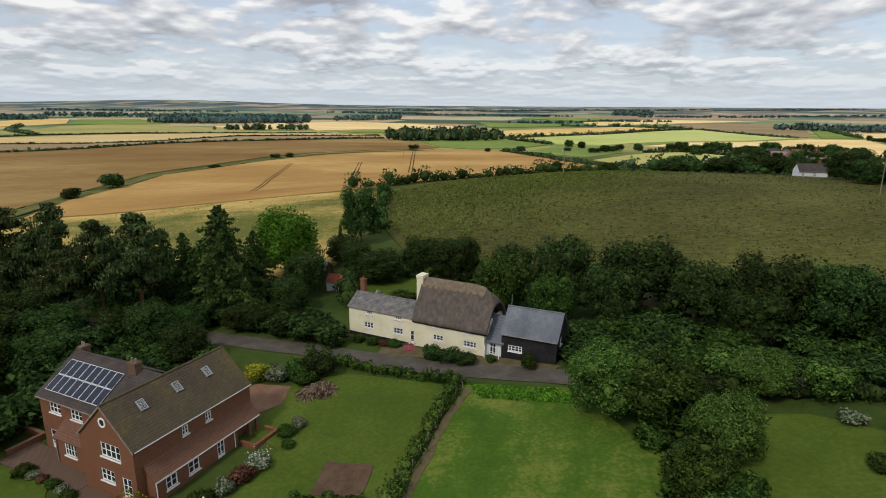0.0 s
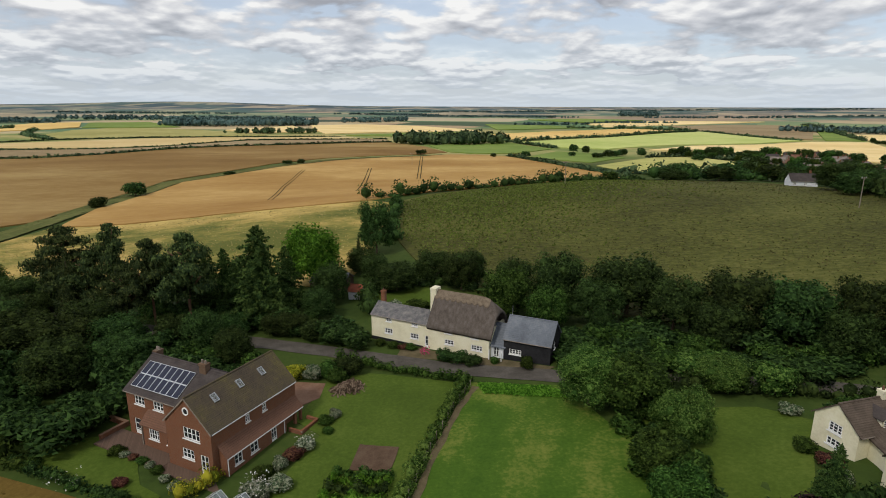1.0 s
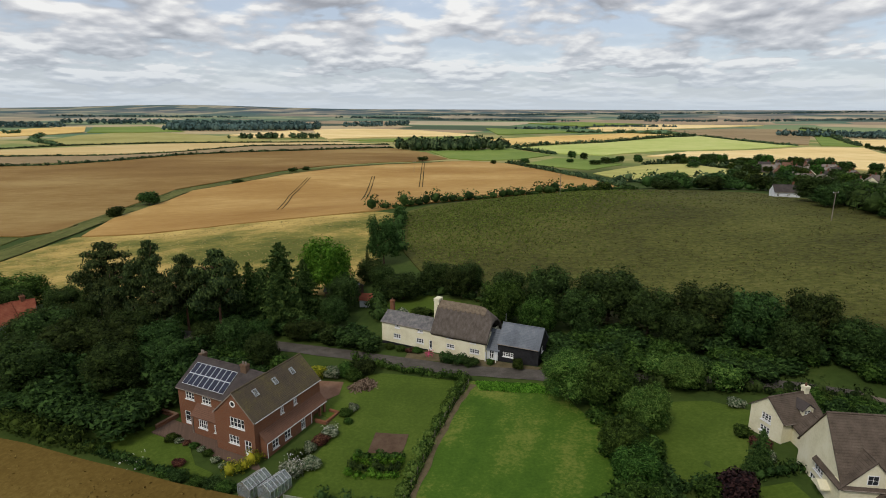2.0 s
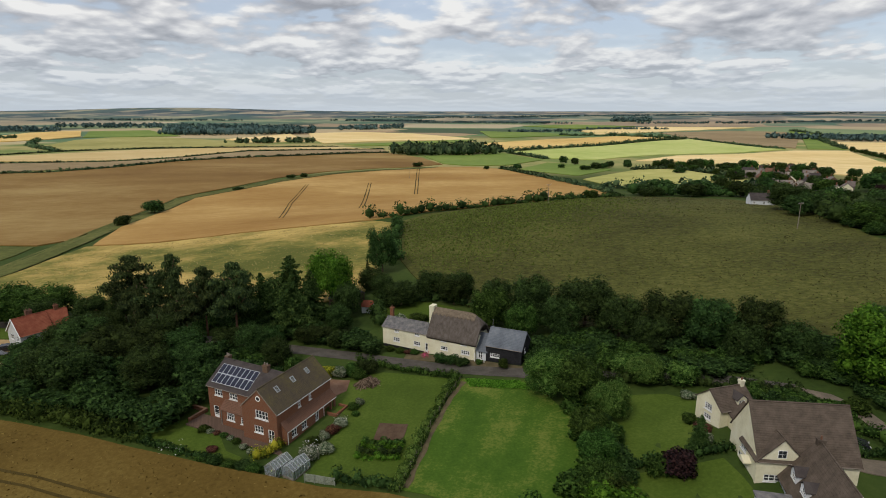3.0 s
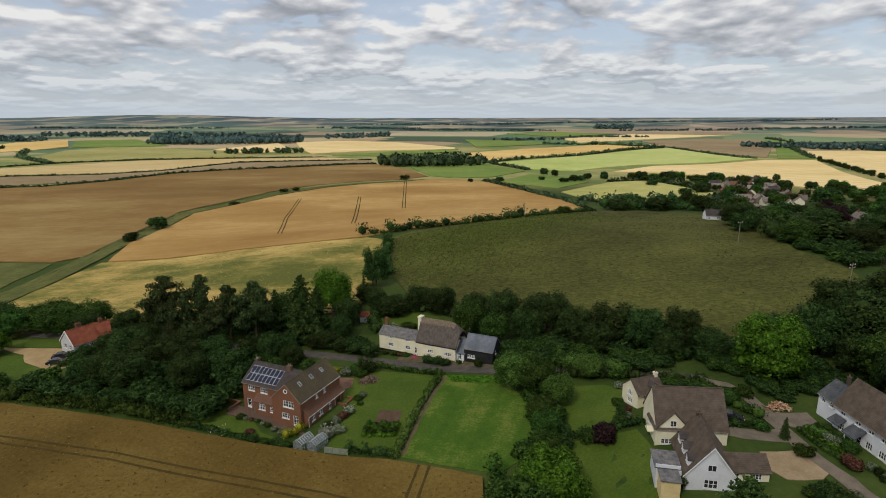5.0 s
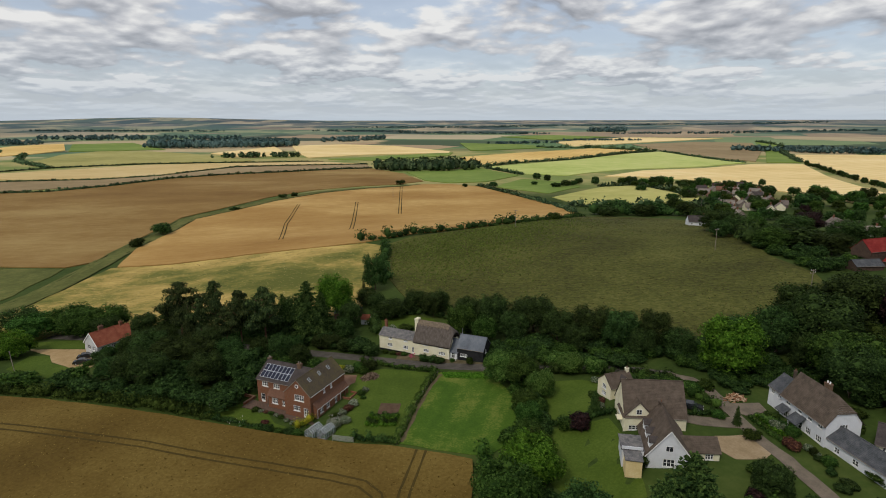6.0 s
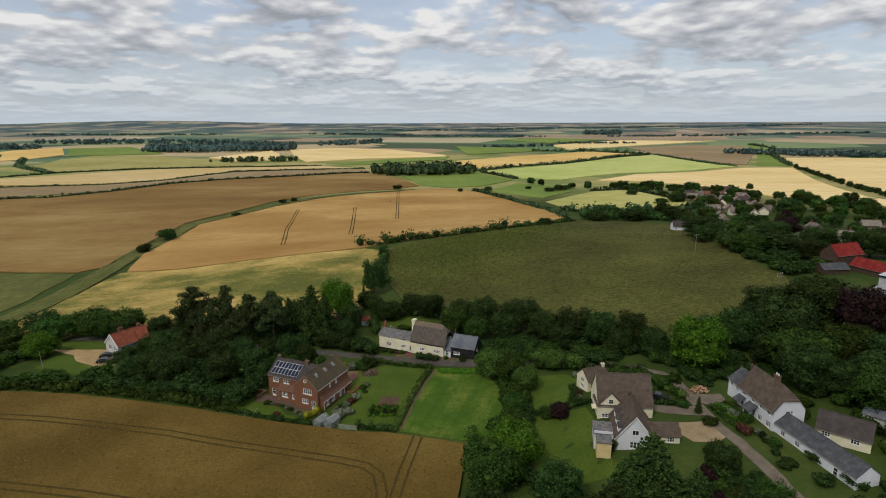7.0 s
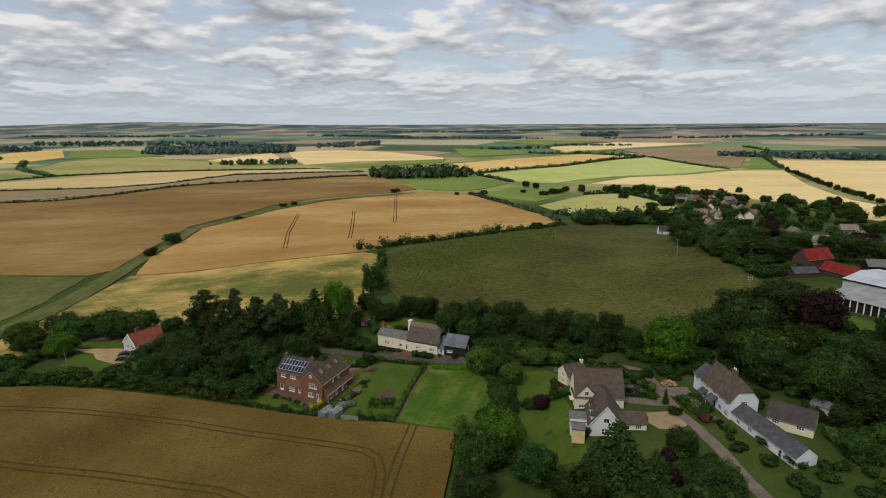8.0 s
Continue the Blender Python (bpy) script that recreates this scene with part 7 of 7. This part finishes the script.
leafy_strip("hedge", [(-34.5, 200.5), (-26, 203), (-14, 206), (0, 209), (14, 213), (32, 222), (42, 229)], 5, 4.0, "leaf_dark", 0.5, 50, "tall dark hedgerow at the top of a pasture", ragged=0.35)
leafy_strip("hedge", [(42, 229), (47.7, 233), (62, 247), (78, 266), (92, 284)], 4, 2.2, "leaf_dark", 0.5, 45, "low dark hedgerow at the top of a pasture", ragged=0.35)
leafy_strip("hedge", [(-22, 185), (-21, 170), (-20, 150), (-17, 138)], 3.5, 2.6, "leaf_dark", 0.45, 40, "scrubby hedge beside a pasture", ragged=0.5)
leafy_strip("hedge", [(106, 298), (120, 294), (150, 288), (172, 280), (190, 300), (200, 330)], 8, 6, "leaf_dark", 0.8, 50, "dark belt of scrub at a field corner", ragged=0.3)
leafy_strip("hedge", [(96, 316), (93, 359), (76, 414), (54, 480), (44, 507)], 5, 2.6, "far_leaf", 0.7, 30, "green hedge between two fields", ragged=0.4)
leafy_strip("hedge", [(133, 160), (138, 180), (146, 203), (154, 225), (158, 250), (160, 270)], 8, 6, "leaf_dark", 0.8, 60, "dark belt of trees beside a pasture")
leafy_strip("hedge", [(-16, 86), (-19, 95), (-14, 102), (-4, 101), (6, 95), (9, 84)], 3, 2.6, "leaf_dark", 0.3, 60, "dark hedge round a cottage garden")


def far_hedge(path, wide=5, high=3, seed=4, ragged=0.45):
    leafy_strip("hedge", path, wide, high, "far_leaf", 1.5, 12, "far dark hedgerow between fields", seed=seed, ragged=ragged)


far_hedge([(-700, 475), (-434, 489), (-386, 501), (-351, 547), (-321, 622), (-268, 670), (-202, 701), (-131, 744), (-91, 756)], 4, 1.7)
far_hedge([(-740, 565), (-509, 596), (-402, 617), (-351, 657), (-294, 790), (-219, 806), (-108, 828)], 4, 1.2)
far_hedge([(-640, 650), (-560, 785), (-470, 845), (-380, 868), (-273, 880), (-190, 892)], 5, 1.3)
far_hedge([(-820, 1090), (-700, 900), (-570, 780)], 10, 4)
far_hedge([(66, 772), (139, 855), (241, 922), (373, 1083), (470, 1160)], 8, 4)
far_hedge([(110, 650), (73, 755)], 6, 3)
far_hedge([(482, 1150), (484, 955), (480, 870), (491, 838)], 7, 2.5)
far_hedge([(935, 1600), (885, 1400), (700, 1083), (582, 838)], 10, 5)
far_hedge([(462, 1165), (380, 1285), (250, 1330)], 14, 8)
far_hedge([(206, 384), (214, 432), (204, 500), (164, 490)], 5, 3)
far_hedge([(192, 333), (120, 338), (104, 362)], 6, 5)


def copse(x0, y0, rx, ry, n, high, label, seed, turn=0.0, size=2.2, mat="far_leaf"):
    """A far wood: many small lumpy crowns in one mesh."""
    rng = np.random.default_rng(seed)
    lobes = []
    ca, sa = math.cos(radians(turn)), math.sin(radians(turn))
    for i in range(n):
        r, a = math.sqrt(rng.random()), rng.uniform(0, 2 * math.pi)
        u, w = rx * r * math.cos(a), ry * r * math.sin(a)
        x, y = x0 + u * ca - w * sa, y0 + u * sa + w * ca
        h_ = high * rng.uniform(0.6, 1.15)
        lobes.append(((x, y, hz(x, y) + h_ * 0.5), (h_ * 0.42, h_ * 0.42, h_ * 0.52)))
    v, f, nr = crown_arrays(lobes, n * 26, size, rng, 0.85, -0.2)
    ob = mesh_ob("wood", v.tolist(), f, M[mat])
    soften(ob, nr)
    tagged(ob, label, "wood", kind="stuff")


copse(-10, 735, 75, 32, 130, 14, "dark copse between fields", 1, 2)
copse(-545, 1420, 190, 95, 330, 18, "long dark wood on the far side of the valley", 2, 12, 2.6, mat="hazed_leaf")
copse(-980, 1850, 330, 80, 150, 13, "broken dark wood below the far hill", 3, 4, 2.8, mat="hazed_leaf")
copse(-255, 1790, 150, 60, 85, 13, "far scattered belt of trees", 4, 55, 2.4, mat="hazed_leaf")
copse(-1260, 1560, 200, 60, 110, 12, "far dark wood", 5, -15, 2.8, mat="hazed_leaf")
copse(-1050, 1050, 190, 35, 120, 9, "scattered dark trees between fields", 6, 35, 2.4)
copse(-330, 1000, 85, 16, 45, 9, "scattered trees in a straw-coloured field", 7, 10, 2.2)
copse(820, 1080, 210, 30, 190, 12, "dark wood behind a wide field", 8, -32, 2.6, mat="hazed_leaf")
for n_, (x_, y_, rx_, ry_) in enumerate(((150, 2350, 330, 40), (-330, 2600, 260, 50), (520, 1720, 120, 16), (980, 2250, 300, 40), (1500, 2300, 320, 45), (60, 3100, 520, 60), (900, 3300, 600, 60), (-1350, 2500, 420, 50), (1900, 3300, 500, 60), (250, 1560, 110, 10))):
    copse(x_, y_, rx_, ry_, int(rx_ * 0.5), 7, "thin belt of distant woodland", 30 + n_, 3 * n_ - 12, 2.2, "hazed_leaf")
copse(760, 2500, 90, 70, 60, 18, "far clump of trees on the plain", 9, 0, 4, "hazed_leaf")
# young trees along the far field boundary
yr = random.Random(9)
for i, (x, y) in enumerate(resample([(398, 395), (434, 478), (492, 615), (550, 762), (566, 800)], 15.5)):
    put("far_oak", x + yr.uniform(-2, 2), y + yr.uniform(-2, 2), yr.uniform(5.5, 8.5), yr.uniform(6, 8.5))
for i in range(26):
    x, y = yr.uniform(310, 420), yr.uniform(230, 380)
    put(yr.choice(("far_oak", "far_ash")), x - 40, y - 10, yr.uniform(7, 11), yr.uniform(10, 16))

# ---- tufts in the rough grass ----


def inside(x, y, poly):
    hit = False
    for (ax, ay), (bx, by) in zip(poly, poly[1:] + poly[:1]):
        if (ay > y) != (by > y) and x < (bx - ax) * (y - ay) / (by - ay) + ax:
            hit = not hit
    return hit


def tufts(name, poly, n, size, mat, label, seed, lift=0.3, stray=0.0, within=None):
    """Clumps of taller weeds and grass over a rough field."""
    rng = np.random.default_rng(seed)
    xs, ys = [p[0] for p in poly], [p[1] for p in poly]
    pts = []
    while len(pts) < n:
        x, y = rng.uniform(min(xs), max(xs)), rng.uniform(min(ys), max(ys))
        if inside(x, y, poly) and noise.noise(Vector((x * 0.05, y * 0.09, seed))) > rng.uniform(-0.9, 0.6):
            x, y = x + rng.normal(0, 1) * stray, y + rng.normal(0, 1) * stray
            if within and not inside(x, y, within):
                continue
            pts.append((x, y, hz(x, y) + lift + size * 0.25))
    v = leaf_tris(np.array(pts), np.tile((0.0, -0.5, 0.8), (n, 1)), size, rng)
    tagged(mesh_ob(name, v.tolist(), tri_faces(n), M[mat]), label, "weeds", kind="stuff")


PASTURE = [(60, 70), (30, 82), (10, 93), (-6, 114), (-16, 142), (-20, 186), (-9, 198), (14, 208), (47, 228), (88, 278), (118, 272), (138, 258), (142, 232), (132, 172), (124, 140), (124, 114), (110, 84), (90, 70)]
tufts("weeds", PASTURE, 9000, 0.22, "tuft_brown", "brown seeding weeds through a pasture", 21)
tufts("weeds", PASTURE, 8000, 0.22, "tuft_green", "green thistles and grass tufts", 22)
tufts("weeds", [(-19, 150), (-20, 186), (-9, 198), (14, 208), (47, 228), (70, 256), (62, 215), (40, 185), (18, 160), (0, 135), (-12, 135)], 15000, 0.34, "tuft_fresh", "fresh green grass tufts at the top of a pasture", 24, stray=17.0, within=PASTURE)
tufts("weeds", [(-150, 66), (-148, 130), (-148, 188), (-123, 187), (-90, 193), (-57, 193), (-33, 192), (-26, 186), (-24, 143), (-26, 108), (-60, 101), (-110, 107), (-132, 84)], 5000, 0.22, "tuft_straw", "dry straw-coloured grass tufts", 23, 0.25)

tufts("weeds", [(2.2, 58.2), (11.5, 56.5), (13.5, 53.6), (8, 54.6), (3, 55.6)], 2600, 0.26, "leaf_bright", "tall fresh grass along a lane", 26, 0.14)
tufts("weeds", [(-190, 62), (-93.8, 49.6), (-47, 37.6), (-16.9, 28.4), (6.5, 21), (4, -6), (-100, -20), (-190, 10)], 9000, 0.16, "tuft_wheat", "uneven ears across ripe wheat", 27, 0.70)

# ---- loose things ----


def greenhouse(x, y, turn):
    g = thing("greenhouse", x, y, turn, "small aluminium framed glass greenhouse", "greenhouse", group="greenhouses")
    L, W, e, r = 3.2, 2.0, 1.45, 0.65
    b = Shape()
    b.box(0, L, 0, 0.1, -0.3, 0.25)
    b.box(0, L, W - 0.1, W, -0.3, 0.25)
    b.box(0, 0.1, 0.1, W - 0.1, -0.3, 0.25)
    b.box(L - 0.1, L, 0.1, W - 0.1, -0.3, 0.25)
    b.make("base", M["wood_grey"], g)
    s = Shape()
    for i in range(7):
        xx = L * i / 6
        for a, c in (((xx, 0, 0.25), (xx, 0, e)), ((xx, W, 0.25), (xx, W, e)), ((xx, 0, e), (xx, W / 2, e + r)), ((xx, W, e), (xx, W / 2, e + r))):
            s.tube(a, c, 0.03, 0.03, 4)
    for a, c in (((0, 0, e), (L, 0, e)), ((0, W, e), (L, W, e)), ((0, W / 2, e + r), (L, W / 2, e + r))):
        s.tube(a, c, 0.035, 0.035, 4)
    s.make("metal_bars", M["alu"], g)
    for i in range(6):
        xa, xb = L * i / 6 + 0.03, L * (i + 1) / 6 - 0.03
        for q in (((xa, 0, 0.25), (xb, 0, 0.25), (xb, 0, e), (xa, 0, e)), ((xa, W, 0.25), (xb, W, 0.25), (xb, W, e), (xa, W, e)),
                  ((xa, 0, e), (xb, 0, e), (xb, W / 2, e + r), (xa, W / 2, e + r)), ((xa, W, e), (xb, W, e), (xb, W / 2, e + r), (xa, W / 2, e + r))):
            p = Shape()
            p.face(*q)
            p.make("pane", M["glass_dull"], g)
    for xx in (0.0, L):
        p = Shape()
        p.face((xx, 0, 0.25), (xx, W, 0.25), (xx, W, e), (xx, W / 2, e + r), (xx, 0, e))
        p.make("pane", M["glass_dull"], g)
    return g


gh = greenhouse(-23.6, 31.9, 62)
copy_thing(gh, pose(-21.1, 31.5, hz(-21.1, 31.5), 0, 0, 62))


def panel_fence():
    path = [(-19.6, 31.3), (-15.4, 30.4)]
    f = thing("fence", *path[0], math.degrees(math.atan2(path[1][1] - path[0][1], path[1][0] - path[0][0])), "weathered grey-green wooden panel fence", "fence")
    L = math.dist(*path)
    for i in range(4):
        p = Shape()
        p.box(L * i / 3 - 0.05, L * i / 3 + 0.05, -0.05, 0.05, -0.3, 1.35)
        p.make("post", M["wood_fence"], f)
    for i in range(6):
        p = Shape()
        p.box(0, L, 0.055, 0.085, 0.12 + 0.2 * i, 0.28 + 0.2 * i)
        p.make("slat", M["wood_fence"], f)


panel_fence()


def post_fence():
    pts = resample([(1.2, 57.6), (-1.0, 52), (-3.4, 43.6), (-5.1, 36), (-6.8, 28.8)], 2.0)
    f = thing("fence", 1.2, 57.6, 0, "thin post and wire garden fence", "fence")
    bx, by, bz = f.matrix_world.translation
    for x, y in pts:
        p = Shape()
        p.box(x - bx - 0.04, x - bx + 0.04, y - by - 0.04, y - by + 0.04, hz(x, y) - bz - 0.2, hz(x, y) - bz + 1.0)
        p.make("post", M["wood_grey"], f)
    for zz_ in (0.35, 0.65, 0.92):
        w = Shape()
        for a, b in zip(pts, pts[1:]):
            w.tube((a[0] - bx, a[1] - by, hz(*a) - bz + zz_), (b[0] - bx, b[1] - by, hz(*b) - bz + zz_), 0.005, 0.005, 3)
        w.make("wire", M["wood_grey"], f)


post_fence()


def log_pile(x, y, turn, n, mat, label, spread=1.6):
    rng = random.Random(int(x * 10))
    s = Shape()
    for i in range(n):
        r = rng.uniform(0.05, 0.10) if mat == "log" else rng.uniform(0.08, 0.16)
        px, py = rng.gauss(0, spread * 0.5), rng.gauss(0, spread * 0.35)
        h_ = max(0, 1.0 - (px / spread) ** 2 - (py / spread) ** 2) * rng.uniform(0.2, 1.0) * 0.85
        a, t = (rng.gauss(1.0, 0.55), rng.uniform(-0.25, 0.25)) if mat == "log" else (rng.uniform(0, math.pi), rng.uniform(-0.3, 0.3))
        d = Vector((math.cos(a), math.sin(a), t)) * (rng.uniform(0.7, 1.5) if mat == "log" else rng.uniform(0.4, 0.9))
        p = Vector((px, py, h_ + r * 0.6))
        s.tube(p - d * 0.5, p + d * 0.5, r, r * 0.9, 6)
    m = pose(x, y, hz(x, y), 0, 0, turn)
    ob = s.make("log_pile", M[mat])
    ob.matrix_world = m
    tagged(ob, label, "log pile", kind="stuff")


log_pile(-15.0, 58.0, 25, 430, "log", "heap of cut weathered logs on a lawn", 1.9)
log_pile(61.6, 35.2, 10, 130, "rubble", "heap of orange-brown timber and rubble", 2.0)


def car(x, y, turn, label):
    c = thing("car", x, y, turn, label, "car", group="parked cars")
    prof = [(-2.15, 0.35), (-2.15, 0.8), (-1.95, 0.98), (-1.5, 1.02), (-1.0, 1.45), (0.35, 1.48), (1.05, 1.02), (1.95, 0.88), (2.15, 0.65), (2.15, 0.35)]
    s = Shape()
    s.prism(prof, -0.82, 0.82)
    s.make("body", M["car_black"], c)
    for sgn in (-1, 1):
        g = Shape()
        g.prism([(-1.35, 1.05), (-0.95, 1.4), (0.3, 1.42), (0.85, 1.05)], sgn * 0.83 - 0.005, sgn * 0.83 + 0.005)
        g.make("side_window", M["glass"], c)
        for xx in (-1.35, 1.35):
            w = Shape()
            w.tube((xx, sgn * 0.62, 0.32), (xx, sgn * 0.86, 0.32), 0.32, 0.32, 14)
            wh = w.make("wheel", M["rubber"], c)
            r = Shape()
            r.tube((xx, sgn * 0.86, 0.32), (xx, sgn * 0.88, 0.32), 0.2, 0.19, 10)
            r.make("rim", M["alu"], wh)
        l = Shape()
        l.box(2.1, 2.17, sgn * 0.6 - 0.16, sgn * 0.6 + 0.16, 0.62, 0.76)
        l.make("headlight", M["lamp_glass"], c)
    ws = Shape()
    ws.face((0.42, -0.72, 1.47), (0.42, 0.72, 1.47), (1.06, 0.76, 1.05), (1.06, -0.76, 1.05))
    ws.make("windscreen", M["glass"], c)
    ws = Shape()
    ws.face((-1.06, 0.72, 1.43), (-1.06, -0.72, 1.43), (-1.5, -0.76, 1.05), (-1.5, 0.76, 1.05))
    ws.make("rear_window", M["glass"], c)
    return c


car1 = car(51.0, 32.0, -25, "dark parked car on a brown drive")
tagged(copy_thing(car1, pose(-93.4, 74.5, hz(-93.4, 74.5), 0, 0, 20)), "dark parked car on a gravel drive")
tagged(copy_thing(car1, pose(-92, 70.5, hz(-92, 70.5), 0, 0, 15)), "dark parked car beside a bungalow")


def pole(x, y, high, lean=0.0, arms=1, label="wooden electricity pole with a cross-arm", mat="wood_grey", r=0.14):
    p = thing("utility_pole", x, y, 20, label, "pole")
    s = Shape()
    s.tube((0, 0, -0.5), (lean, 0, high), r, r * 0.7, 8)
    s.make("shaft", M[mat], p)
    for i in range(arms):
        a = Shape()
        a.box(lean - 1.1, lean + 1.1, -0.08, 0.08, high - 0.4 - 0.8 * i, high - 0.25 - 0.8 * i)
        arm = a.make("cross_arm", M[mat], p)
        for xx in (-0.95, 0, 0.95):
            q = Shape()
            q.tube((lean + xx, 0, high - 0.25 - 0.8 * i), (lean + xx, 0, high + 0.02 - 0.8 * i), 0.06, 0.04, 6)
            q.make("insulator", M["white_paint"], arm)


pole(40.7, 211, 9.0)
pole(-36, 420, 9.0, arms=1)
pole(112, 150, 9, arms=1)
pole(110, 88, 9.5, arms=2, label="double-armed wooden electricity pole with dark boxes")
pole(83.5, 34.5, 9, 1.3, 0, "pale bare leaning pole", "wood_grey", 0.11)
pole(-104, 63, 7.5, -0.5, 0, "grey wooden telephone pole", "wood_grey", 0.12)
pole(190, 330, 9.0)


def flowers(name, x, y, r, n, mat, label, high=0.8, seed=1):
    rng = np.random.default_rng(seed)
    a, d = rng.uniform(0, 6.28, n), r * np.sqrt(rng.random(n))
    px, py = x + d * np.cos(a), y + d * np.sin(a)
    c = np.stack([px, py, height(px, py) + rng.uniform(0.4, 1.0, n) * high], 1)
    v = leaf_tris(c, np.tile((0, -0.3, 1.0), (n, 1)), 0.09, rng)
    tagged(mesh_ob(name, v.tolist(), tri_faces(n), M[mat]), label, "flowers", kind="stuff")


flowers("flowers", -20.2, 36.8, 1.5, 130, "flower_white", "white flowers on a garden shrub", 2.0, 1)
flowers("flowers", -17.4, 44.5, 1.2, 70, "flower_white", "white flowers on a garden shrub", 1.6, 2)
flowers("flowers", -5.4, 67.6, 0.8, 160, "flower_pink", "bright pink flowers beside a cottage door", 1.4, 3)
flowers("flowers", -41, 38.5, 2.0, 40, "flower_white", "scattered white garden flowers", 1.0, 4)
simple_building("shed", -20.6, 95.5, -10, 2.6, 2.2, 1.9, 0.9, "render_white", "tile_red_brown", "small white garden shed with a red roof", "shed")
simple_building("shed", -27, 102.5, -8, 7.5, 5.5, 2.0, 1.4, "board_brown", "slate", "dark garage with a slate roof", "garage")
simple_building("garden_shed", -45.5, 62.5, 10, 2.6, 2.0, 1.9, 0.5, "white_paint", "grey_paint", "small white garden shed among trees", "shed")
